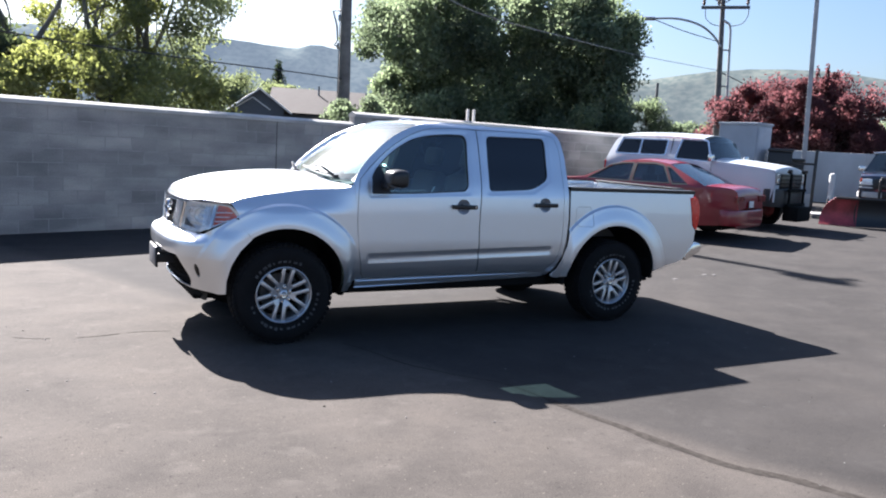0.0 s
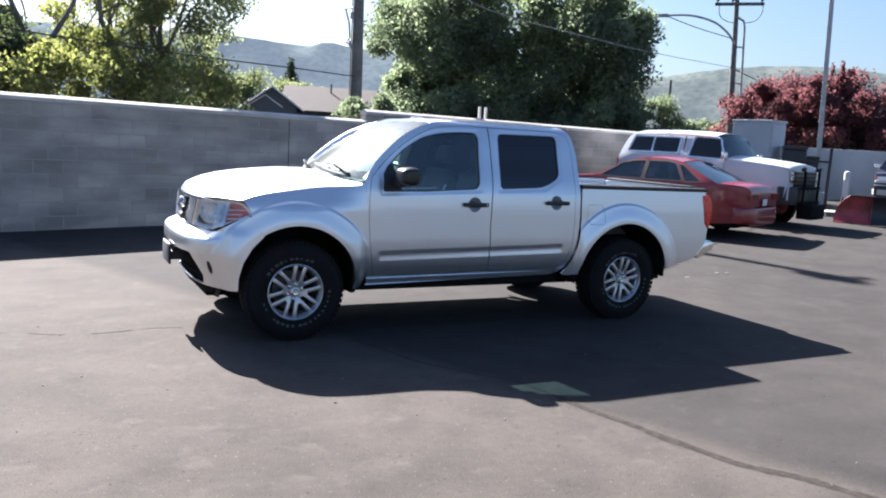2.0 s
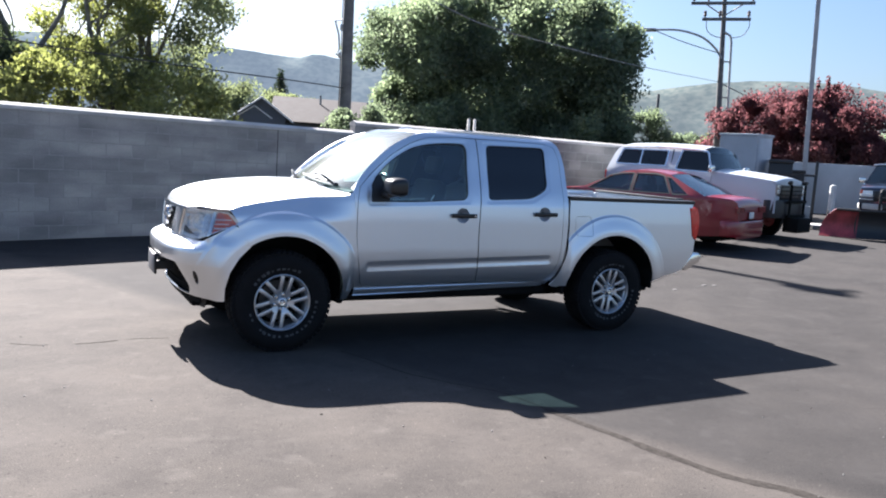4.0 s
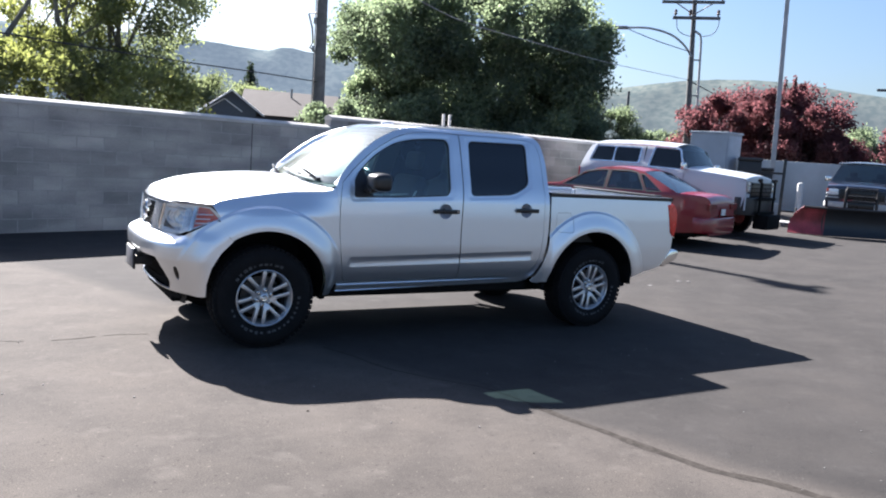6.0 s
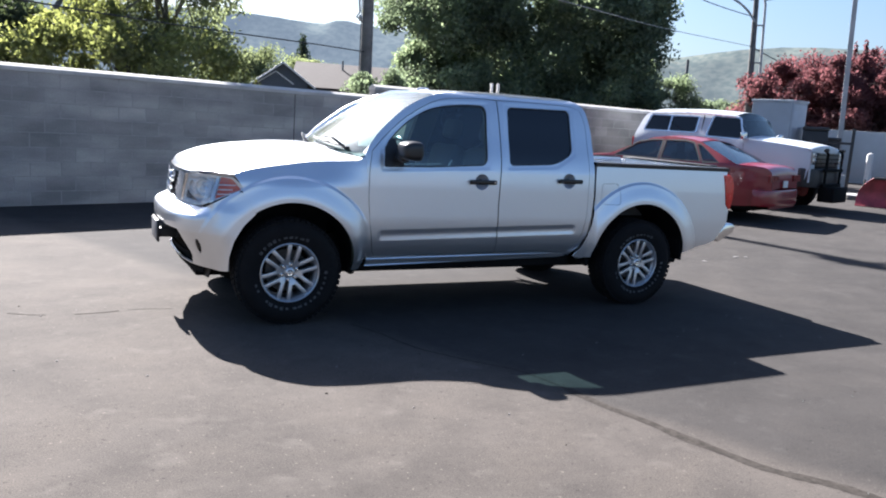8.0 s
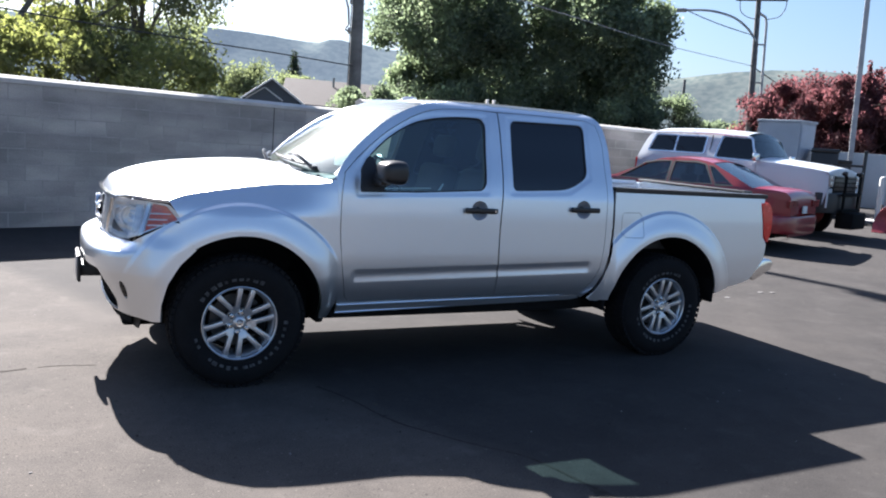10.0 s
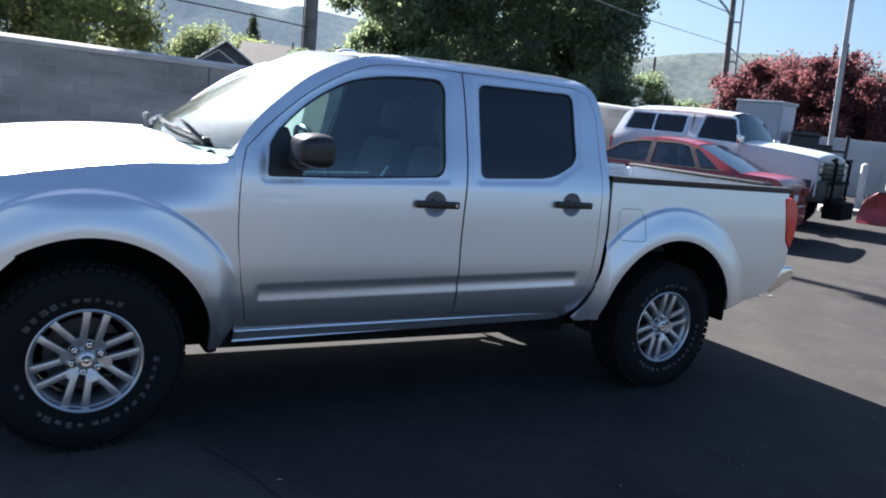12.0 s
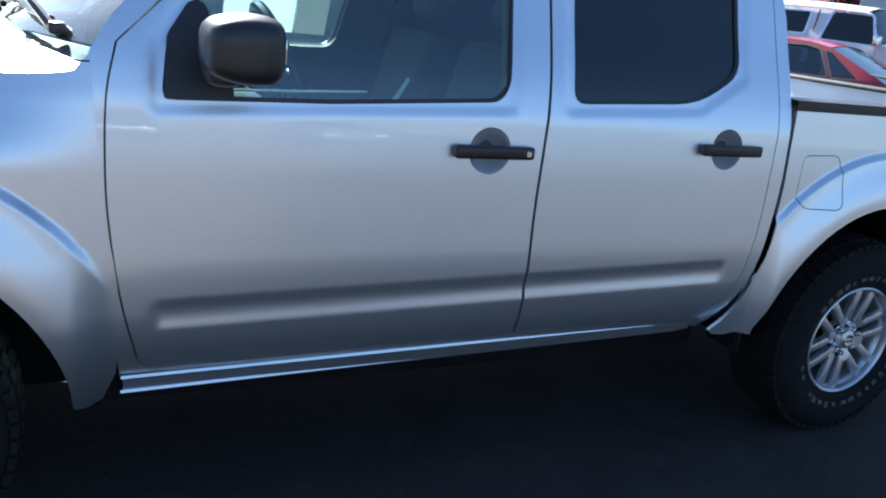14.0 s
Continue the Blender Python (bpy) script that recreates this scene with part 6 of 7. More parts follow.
def block_wall(name, a, b, courses, label, face, posts=()):
    """A wall of concrete blocks with recessed joints and a pale cap. It runs from a to b."""
    a, b = Vector(a), Vector(b)
    d = b - a
    length, ang = d.length, math.degrees(math.atan2(d.y, d.x))
    high = courses * 0.203
    root = pose(a.x, a.y, 0, 0, 0, ang)
    bm = bmesh.new()
    box(bm, (0, -0.0982, -0.1), (length, 0.0982, high), 0)
    wall = part(name, bm, MORTAR, None)
    wall.matrix_world = root
    tagged(wall, label, "wall", kind="structure")
    bm = bmesh.new()
    n = int(length / 0.9)
    for k in range(n):
        w = length / n
        profile = ((-0.125, high), (-0.125, high + 0.05), (-0.115, high + 0.057), (0.0, high + 0.098), (0.115, high + 0.057), (0.125, high + 0.05), (0.125, high))
        ends = [[bm.verts.new((x, y, z)) for y, z in profile] for x in (k * w + 0.002, (k + 1) * w - 0.002)]
        for i in range(len(profile)):
            j = (i + 1) % len(profile)
            bm.faces.new((ends[0][i], ends[0][j], ends[1][j], ends[1][i]))
        bm.faces.new(ends[0][::-1]), bm.faces.new(ends[1])
    bmesh.ops.recalc_face_normals(bm, faces=bm.faces[:])
    part("wall_cap", bm, CAP, wall, "pale concrete cap course")
    bm = bmesh.new()
    box(bm, (-0.2, -0.1, -0.0975), (0.2, 0.1, 0.0975), 0.004, None, 1)
    me = bpy.data.meshes.new("block")
    bm.to_mesh(me)
    bm.free()
    me.materials.append(face)
    rest = bmesh.new()
    count = 0
    for row in range(courses):
        x = 0.2 if row % 2 else 0.0
        while x < length + 0.1:
            mid = x
            x += 0.408
            z = row * 0.203 + 0.1015
            if not 0.2 < mid < length - 0.2:
                continue
            if count < 295:
                o = new("block", me)
                o.parent = wall
                o.matrix_basis = Matrix.LocRotScale((mid, random.uniform(-0.0015, 0.0015), z), None, None)
                count += 1
            else:
                box(rest, (mid - 0.2, -0.1, z - 0.0965), (mid + 0.2, 0.1, z + 0.0965))
    if rest.verts:
        tagged(part("block_rest", rest, face, wall), kind="stuff")
    else:
        rest.free()
    for x in posts:
        bm = bmesh.new()
        box(bm, (x - 0.006, -0.1025, 0.0), (x + 0.006, -0.098, high), 0)
        part("control_joint", bm, DARK, wall)
    return wall


CORNER = (3.95, 7.90)
block_wall("wall_west", (CORNER[0] - 11.6 * 0.947, CORNER[1] - 11.6 * 0.322), CORNER, 9, "grey concrete block wall with a pale cap, in its own shade", BLOCK_FACE, (9.8,))
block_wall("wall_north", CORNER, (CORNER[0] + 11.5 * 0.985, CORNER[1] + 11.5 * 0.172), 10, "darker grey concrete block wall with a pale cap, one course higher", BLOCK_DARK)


def pale_wall():
    c = Vector((24.2, 12.8))
    d = Vector((0.595, -0.804))
    a, b = c - d * 9.5, c + d * 16
    m = pose(a.x, a.y, lift(30), 0, 0, math.degrees(math.atan2(d.y, d.x)))
    wall = thing("wall_east", "pale painted masonry wall behind the parked trucks", "wall", m, kind="structure")
    length = (b - a).length
    n = 9
    for k in range(n):
        w = length / n
        bm = bmesh.new()
        box(bm, (k * w + 0.01, -0.09, 0), ((k + 1) * w - 0.01, 0.09, 1.86), 0.008)
        part("wall_panel", bm, PALEWALL, wall)
        bm = bmesh.new()
        box(bm, (k * w - 0.05, -0.10, 0), (k * w + 0.05, 0.10, 1.865), 0.012)
        part("wall_post", bm, PALEWALL, wall)


pale_wall()


def south_front():
    """An unseen sunlit building front, added across the lot to close the south and fill reflections."""
    b = thing("wall_south", "long sunlit stucco front, unseen, added across the lot to fill reflections", "building", pose(2, -48, 0), kind="structure")
    for k in range(9):
        x = -27 + k * 6
        bm = bmesh.new()
        box(bm, (x - 3, -0.3, 0), (x + 3, 0.3, 3.2 + 0.5 * (k * 5 % 3)), 0.02)
        part("wall_bay", bm, STUCCO, b)


STUCCO = simple("stucco", (0.11, 0.104, 0.098), 0.9, 0, 0.08, 0.6, 0.3)
south_front()


# ---- poles, cabinet and yard things ----
def polar(az, d, z=0.0):
    """A place seen from the start of the walk."""
    return Vector((-1.87 + d * math.sin(radians(az)), -6.54 + d * math.cos(radians(az)), z))


def storage_cabinet():
    c = polar(50.02, 24.0)
    box_ob = thing("storage_cabinet", "tall grey metal storage cabinet beside the parked trucks", "cabinet", pose(c.x, c.y, lift(c.x), 0, 0, 10))
    bm = bmesh.new()
    box(bm, (0, 0, 0), (0.78, 1.2, 2.38), 0.01)
    box(bm, (-0.03, -0.03, 2.38), (0.81, 1.23, 2.44), 0.008)
    part("body", bm, GREYSTEEL, box_ob, "", 12)
    # a paler panel covers this face, making it lighter than the other sides
    bm = bmesh.new()
    box(bm, (0.05, -0.02, 0.06), (0.73, -0.004, 2.32), 0.004)
    part("door", bm, simple("pale_enamel", (0.41, 0.45, 0.51), 0.5, 0, 0.06), box_ob)


storage_cabinet()


def light_pole():
    c = polar(53.17, 24.8)
    p = thing("light_pole", "tall square steel light pole", "light pole", pose(c.x, c.y, lift(c.x), 0, 0, 38) @ pose(0, 0, 0, 0, 0, 0))
    lean = 0.032
    bm = bmesh.new()
    rings = [(0.065, 0.0), (0.062, 4.0), (0.052, 9.0)]
    vs = [[bm.verts.new((sx * r, sy * r + lean * z, z)) for sx, sy in ((-1, -1), (1, -1), (1, 1), (-1, 1))] for r, z in rings]
    for a, b in zip(vs, vs[1:]):
        for k in range(4):
            bm.faces.new((a[k], a[(k + 1) % 4], b[(k + 1) % 4], b[k]))
    part("shaft", bm, simple("pole_paint", (0.40, 0.40, 0.41), 0.5, 0.0, 0.15, 3), p)
    bm = bmesh.new()
    box(bm, (-0.22, -0.22, 0), (0.22, 0.22, 0.5), 0.02)
    part("base", bm, CAP, p)
    bm = bmesh.new()
    box(bm, (-0.9, lean * 9 - 0.2, 9.0), (-0.2, lean * 9 + 0.2, 9.14), 0.03)
    box(bm, (-0.25, lean * 9 - 0.05, 9.0), (0.08, lean * 9 + 0.05, 9.1), 0.01)
    part("lamp_head", bm, GALV, p)


light_pole()


def wood_pole(az, d, high, r, lean, label):
    c = polar(az, d)
    p = thing("utility_pole", label, "utility pole", pose(c.x, c.y, 0, 0, 0, -az))
    bm = bmesh.new()
    tube(bm, [(lean * z, 0, z) for z in np.linspace(0, high, 8)], [r * (1 - 0.5 * k / 7) for k in range(8)], 14)
    part("pole_shaft", bm, WOOD, p)
    return p


near_pole = wood_pole(21.25, 22.2, 11.25, 0.187, -0.008, "dark weathered wooden utility pole behind the block wall")
bm = bmesh.new()
box(bm, (-0.45, -0.2, 10.95), (0.35, -0.1, 11.05), 0.01)
part("crossarm", bm, WOOD, near_pole)
bm = bmesh.new()
lathe(bm, [(0.001, 0.3), (0.14, 0.3), (0.15, 0.27), (0.15, -0.3), (0.001, -0.3)], 16, pose(-0.1, -0.32, 10.8) @ pose(0, 0, 0, 90, 0, 0))
part("transformer", bm, GALV, near_pole)
bm = bmesh.new()
tube(bm, [(-0.187, -0.05, 5.05), (-0.39, -0.05, 5.01), (-0.28, -0.05, 4.63), (-0.25, -0.05, 4.26), (-0.335, -0.05, 4.12), (-0.17, -0.05, 4.04)], 0.026, 6)
part("cable_bracket", bm, STEEL, near_pole)
for z, x in ((4.02, -0.22), (4.77, -0.205)):
    bm = bmesh.new()
    box(bm, (x - 0.05, -0.06, z), (x + 0.03, 0.06, z + 0.16), 0.01)
    part("cable_bracket", bm, STEEL, near_pole)
bm = bmesh.new()
tube(bm, [(-0.195, -0.03, 1.5), (-0.205, -0.03, 5.4), (-0.215, -0.03, 9.5)], 0.014, 5)
part("down_lead", bm, WIRE, near_pole)

far_pole = wood_pole(47.5, 36.0, 10.8, 0.155, -0.045, "tall wooden utility pole with crossarms and a street lamp")
for z, x0, x1 in ((8.62, -1.34, 1.22), (7.96, -0.86, 1.08)):
    off = -0.045 * z
    bm = bmesh.new()
    box(bm, (off + x0, -0.22, z - 0.06), (off + x1, -0.10, z + 0.06), 0.01)
    arm = part("crossarm", bm, WOOD, far_pole)
    for x in (x0 + 0.1, x0 + 0.7, x1 - 0.1):
        bm = bmesh.new()
        lathe(bm, [(0.001, 0.3), (0.05, 0.28), (0.07, 0.2), (0.05, 0.17), (0.08, 0.11), (0.04, 0.06), (0.02, 0.0)], 10, pose(off + x, -0.16, z + 0.06) @ pose(0, 0, 0, 90, 0, 0))
        part("insulator", bm, PORCELAIN, arm)
for x0 in (-0.75, 0.75):
    off = -0.045 * 8.3
    bm = bmesh.new()
    tube(bm, [(off + x0, -0.16, 8.58), (off, -0.1, 8.1)], 0.025, 6)
    part("crossarm_brace", bm, STEEL, far_pole)
bm = bmesh.new()
tube(bm, [(-0.045 * z + 0.36, 0, z) for z in (0, 3, 5, 7.05)] + [(-0.045 * 7.2 + 0.30, 0, 7.3), (-0.28, -0.1, 7.45)], 0.05, 8)
part("riser_pipe", bm, GALV, far_pole)
for z in (3.3, 4.7, 6.2):
    bm = bmesh.new()
    box(bm, (-0.045 * z, -0.03, z), (-0.045 * z + 0.36, 0.03, z + 0.06), 0.005)
    part("riser_bracket", bm, STEEL, far_pole)
bm = bmesh.new()
tube(bm, spline([(-0.28, -0.1, 6.35), (-0.62, -0.2, 6.8), (-1.2, -0.4, 7.2), (-2.1, -0.6, 7.42), (-3.1, -0.8, 7.40)], 5), 0.045, 8)
part("lamp_arm", bm, GALV, far_pole)
bm = bmesh.new()
tube(bm, spline([(0.68, -0.16, 7.9), (0.66, -0.16, 7.6), (0.45, -0.1, 7.3), (0.0, -0.05, 7.2)], 5), 0.016, 5)
tube(bm, spline([(-1.05, -0.16, 7.9), (-0.98, -0.16, 7.5), (-0.7, -0.1, 7.28), (-0.32, -0.05, 7.2)], 5), 0.016, 5)
part("jumper_wire", bm, WIRE, far_pole)
bm = bmesh.new()
box(bm, (-3.6, -1.0, 7.32), (-3.0, -0.7, 7.45), 0.05, None, 3)
part("lamp_head", bm, GALV, far_pole)

# twin stakes on the wall
stakes = thing("fence_stakes", "two short pale stakes rising above the block wall", "fence post", pose(7.31, 9.1, 0))
for x in (-0.07, 0.09):
    bm = bmesh.new()
    box(bm, (x - 0.024, -0.03, 0), (x + 0.024, 0.03, 2.42), 0.006)
    part("stake", bm, PALEWALL, stakes)


def cable(points, r, mat, label):
    bm = bmesh.new()
    tube(bm, spline([tuple(p) for p in points], 8), r, 5)
    tagged(part("overhead_cable", bm, mat, None), label, "cable")


def el(az, e, d):
    return polar(az, d, 1.574 + d * math.tan(radians(e)))


cable([el(-6, 6.0, 15), el(0.95, 5.38, 15.5), el(10.3, 4.87, 17), el(17.4, 4.52, 20), el(21.1, 4.25, 22.1)], 0.014, WIRE, "black overhead cable tied to the wooden utility pole")
cable([el(18, 14.2, 13.5), el(28.1, 10.3, 15.5), el(31.5, 9.1, 17), el(36.4, 8.05, 20), el(41.6, 6.95, 26), el(46.95, 6.05, 35.9)], 0.010, PALEWIRE, "pale overhead cable sagging past the maple")
cable([el(46.95, 6.05, 35.9), el(49.5, 4.8, 60), el(53, 3.0, 90)], 0.03, WIRE, "black overhead cable on the utility pole")
cable([el(42.3, 9.4, 32), el(44.5, 8.6, 34), el(46.9, 7.9, 35.9)], 0.018, WIRE, "thin guy cable of the street lamp")
cable([el(45.0, 11.3, 35.8), el(40, 13, 28)], 0.018, WIRE, "thin power cable over the lot")


def far_post():
    p = wood_pole(43.1, 52, 6.2, 0.16, 0.0, "distant wooden pole among the trees")
    q = wood_pole(59.5, 60, 8.0, 0.17, 0.0, "distant wooden pole with a crossarm")
    bm = bmesh.new()
    box(bm, (-1.0, -0.06, 7.55), (1.0, 0.06, 7.72), 0.01)
    part("crossarm", bm, WOOD, q)


far_post()


def yard_things():
    c = polar(54.9, 23.5)
    b = thing("bollard", "pale grey steel bollard pipe by the plow", "bollard", pose(c.x, c.y, lift(c.x)))
    bm = bmesh.new()
    lathe(bm, [(0.001, 1.16), (0.06, 1.14), (0.08, 1.10), (0.08, 0.0)], 16, pose(0, 0, 0, 90, 0, 0) @ Matrix.Diagonal((1, 1, 1, 1)))
    bmesh.ops.recalc_face_normals(bm, faces=bm.faces[:])
    part("pipe", bm, PALEWALL, b)
    c = polar(53.8, 23.6)
    g = thing("gate_frame", "dark steel gate frame between the trucks", "gate", pose(c.x, c.y, lift(c.x), 0, 0, -52))
    for x in (-0.95, 0.0):
        bm = bmesh.new()
        box(bm, (x - 0.04, -0.04, 0), (x + 0.04, 0.04, 1.75 if x == 0 else 1.4), 0.006)
        part("gate_post", bm, BLACK, g)
    for z in (0.12, 1.36):
        bm = bmesh.new()
        box(bm, (-0.95, -0.025, z - 0.03), (0.0, 0.025, z + 0.03), 0.004)
        part("gate_rail", bm, BLACK, g)
    for az, d, w, h in ((51.6, 24.2, 0.62, 1.75), (52.5, 24.6, 0.5, 1.5)):
        c = polar(az, d)
        t = thing("waste_bin", "dark plastic waste bin beside the cabinet", "bin", pose(c.x, c.y, lift(c.x), 0, 0, -50), "bins by the cabinet")
        bm = bmesh.new()
        box(bm, (-w / 2, -0.3, 0.08), (w / 2, 0.3, h - 0.1), 0.03)
        part("bin_body", bm, BLACK, t)
        bm = bmesh.new()
        box(bm, (-w / 2 - 0.02, -0.33, h - 0.1), (w / 2 + 0.02, 0.33, h), 0.03)
        part("bin_lid", bm, BLACK, t)
    c = polar(54.0, 22.4)
    s = thing("pallet", "low pale wooden pallet by the bollard", "pallet", pose(c.x, c.y, lift(c.x), 0, 0, -48))
    for k in range(5):
        bm = bmesh.new()
        box(bm, (-0.5, -0.4 + k * 0.18, 0.1), (0.5, -0.28 + k * 0.18, 0.125), 0.004)
        part("pallet_board", bm, CAP, s)
    for x in (-0.45, 0.0, 0.45):
        bm = bmesh.new()
        box(bm, (x - 0.05, -0.4, 0), (x + 0.05, 0.44, 0.1), 0.004)
        part("pallet_runner", bm, WOOD, s)


yard_things()


# ---- house ----
def house():
    c = polar(15.2, 42)
    h = thing("house", "grey house with a brown shingle roof and white gable boards", "house", pose(c.x, c.y, 0, 0, 0, -16))
    bm = bmesh.new()
    box(bm, (-1.25, 0.0, 0), (1.25, 6, 2.95), 0)
    tri = [bm.verts.new(p) for p in ((-1.25, 0.0, 2.95), (1.25, 0.0, 2.95), (0.0, 0.0, 3.85))]
    tri2 = [bm.verts.new((v.co.x, 6, v.co.z)) for v in tri]
    bm.faces.new(tri), bm.faces.new(tri2[::-1])
    for k in range(3):
        bm.faces.new((tri[k], tri2[k], tri2[(k + 1) % 3], tri[(k + 1) % 3]))
    box(bm, (0.9, 1.0, 0), (7.8, 7.5, 2.85), 0)
    part("wall", bm, SIDING, h)
    for s in (-1, 1):
        part("roof", sheet([(0, -0.25), (1.62, -0.25), (1.62, 6.2), (0, 6.2)], lambda u, v: Vector((s * u, v, 3.95 - u * 0.74)), (s, 0, 1), (), 0.4, 0.5, 0.08), ROOFING, h)
        bm = bmesh.new()
        tube(bm, [(0, -0.27, 3.9), (s * 1.64, -0.27, 2.7)], 0.06, 4)
        part("gable_board", bm, WHITETRIM, h)
        bm = bmesh.new()
        tube(bm, [(-0.35, -0.05, 3.45), (-0.35 + s * 0.9, -0.05, 2.85)], 0.045, 4)
        part("gable_board", bm, WHITETRIM, h)
    part("roof", sheet([(0.3, 0.6), (8.4, 0.6), (8.0, 4.8), (0.6, 4.8)], lambda u, v: Vector((u, v, 2.8 + (v - 0.6) * 0.36)), (0, -1, 1), (), 0.5, 0.4, 0.08), ROOFING, h)
    part("roof", sheet([(0.6, 4.8), (8.0, 4.8), (8.4, 7.8), (0.6, 7.8)], lambda u, v: Vector((u, v, 4.31 - (v - 4.8) * 0.45)), (0, 1, 1), (), 0.5, 0.4, 0.08), ROOFING, h)
    for x, z in ((3.2, 3.7), (5.9, 3.5)):
        bm = bmesh.new()
        tube(bm, [(x, 3.8, z - 0.1), (x, 3.8, z + 0.75)], 0.06, 8)
        part("vent_pipe", bm, STEEL, h)


house()


# ---- hills ----
ridge = curve((-60, 5.0), (-20, 5.6), (5, 6.2), (12.6, 6.55), (14, 6.4), (15.2, 6.25), (16.2, 6.2), (17.2, 6.1), (18.7, 6.5), (20.6, 6.3), (30, 5.6), (37, 5.0), (42.2, 5.25), (44.6, 5.7), (49, 6.2), (53.4, 6.1), (55.8, 5.8), (59.3, 5.35), (66, 4.4), (75, 4.8), (100, 5.0), (140, 4.5))


def build_hills(first, last, mat, label):
    bm = bmesh.new()
    rows = []
    for az in np.arange(first, last, 0.8):
        row = []
        for r, part_of in ((2180, 0.0), (2230, 0.12), (2285, 0.25), (2340, 0.38), (2395, 0.52), (2450, 0.66), (2510, 0.82), (2600, 1.0), (3000, 0.9)):
            p = polar(az, r)
            bump = noise.fractal((p.x * 0.0022, p.y * 0.0022, 3.0), 0.8, 2.0, 5) * (1 if part_of < 0.95 else 0.25)
            top = math.tan(radians(ridge(az))) * 2600
            row.append(bm.verts.new((p.x, p.y, top * part_of * (1 + 0.12 * bump) + 12 * bump * part_of)))
        rows.append(row)
    for p, q in zip(rows, rows[1:]):
        for k in range(len(p) - 1):
            bm.faces.new((p[k], q[k], q[k + 1], p[k + 1]))
    bmesh.ops.recalc_face_normals(bm, faces=bm.faces[:])
    tagged(part("hills", bm, mat, None), label, "hills", kind="structure")


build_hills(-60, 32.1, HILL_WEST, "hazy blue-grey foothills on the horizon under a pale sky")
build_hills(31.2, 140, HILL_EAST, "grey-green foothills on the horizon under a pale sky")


# ---- trees ----
def leaves(clumps, size, mat, parent, seed, flat=0.0):
    """A crown of single leaves, scattered through clumps (x, y, z, rx, ry, rz, count)."""
    rng = np.random.default_rng(seed)
    places = []
    for x, y, z, rx, ry, rz, n in clumps:
        d = rng.normal(size=(n, 3))
        d /= np.linalg.norm(d, axis=1)[:, None]
        r = rng.random(n)[:, None] ** 0.42
        places.append(d * r * np.array([rx, ry, rz]) * (1 + 0.16 * rng.normal(size=(n, 1))) + np.array([x, y, z]))
    c = np.concatenate(places)
    n = len(c)
    a = rng.normal(size=(n, 3))
    a[:, 2] -= 0.5
    a /= np.linalg.norm(a, axis=1)[:, None]
    b = np.cross(a, rng.normal(size=(n, 3)))
    b /= np.linalg.norm(b, axis=1)[:, None]
    s = size * rng.uniform(0.6, 1.3, (n, 1))
    fold = np.cross(a, b) * s * 0.18
    quad = np.stack([c - a * s, c + b * s * 0.55 + fold, c + a * s, c - b * s * 0.55 + fold], 1).reshape(-1, 3)
    me = bpy.data.meshes.new("crown")
    me.vertices.add(4 * n)
    me.vertices.foreach_set("co", quad.ravel())
    me.loops.add(4 * n)
    me.loops.foreach_set("vertex_index", np.arange(4 * n))
    me.polygons.add(n)
    me.polygons.foreach_set("loop_start", np.arange(0, 4 * n, 4))
    me.update()
    me.materials.append(mat)
    ob = new("crown", me)
    ob.parent = parent
    return ob


def limbs(parent, trunk, tips, r0, seed, mat=None):
    rng = random.Random(seed)
    bm = bmesh.new()
    tube(bm, spline(trunk, 4), [r0 * (1 - 0.5 * k / (len(trunk) * 4 - 4)) for k in range(len(trunk) * 4 - 3)], 10)
    part("trunk", bm, mat or BARK, parent)
    for tip in tips:
        k = rng.uniform(0.45, 0.95) * (len(trunk) - 1)
        i = min(int(k), len(trunk) - 2)
        s = Vector(trunk[i]).lerp(Vector(trunk[i + 1]), k - i)
        e = Vector(tip)
        mid = s.lerp(e, 0.5) + Vector((rng.uniform(-0.25, 0.25), rng.uniform(-0.25, 0.25), rng.uniform(0.0, 0.4)))
        bm = bmesh.new()
        pts = spline([s, mid, e], 4)
        tube(bm, pts, [r0 * 0.42 * (1 - 0.85 * j / (len(pts) - 1)) for j in range(len(pts))], 6)
        part("limb", bm, mat or BARK, parent)


def tree(name, label, at, trunk, hull, count, per, clump, size, mat, seed, category="tree", low=-1.0, shade=1.0, bark=None, boughs=14, inner=0.55, girth=0.0, extra=(), arms=()):
    """A tree at a place: trunk points, and a crown of clumps inside an ellipsoid hull (x, y, z, rx, ry, rz)."""
    t = thing(name, label, category, pose(at.x, at.y, 0, 0, 0, -math.degrees(math.atan2(at.x + 1.87, at.y + 6.54))))
    rng = random.Random(seed)
    cl = []
    while len(cl) < count:
        d = Vector((rng.gauss(0, 1), rng.gauss(0, 1), rng.gauss(0, 1))).normalized()
        if d.z < low:
            continue
        r = rng.uniform(inner, 1.0) ** 0.5
        q = Vector((math.copysign(abs(d.x) ** shade, d.x), math.copysign(abs(d.y) ** shade, d.y), math.copysign(abs(d.z) ** shade, d.z)))
        p = Vector((hull[0] + q.x * r * hull[3], hull[1] + q.y * r * hull[4], hull[2] + q.z * r * hull[5]))
        s = clump * rng.uniform(0.6, 1.25)
        cl.append((p.x, p.y, p.z, s, s, s * 0.75, int(per * rng.uniform(0.7, 1.3))))
    limbs(t, trunk, [c[:3] for c in cl[:boughs]], girth or trunk_r(trunk), seed, bark)
    for line, r in arms:
        bm = bmesh.new()
        pts = spline(line, 5)
        tube(bm, pts, [r * (1 - 0.55 * k / (len(pts) - 1)) for k in range(len(pts))], 8)
        part("limb", bm, bark or BARK, t)
    cl += list(extra)
    leaves(cl, size, mat, t, seed)
    return t


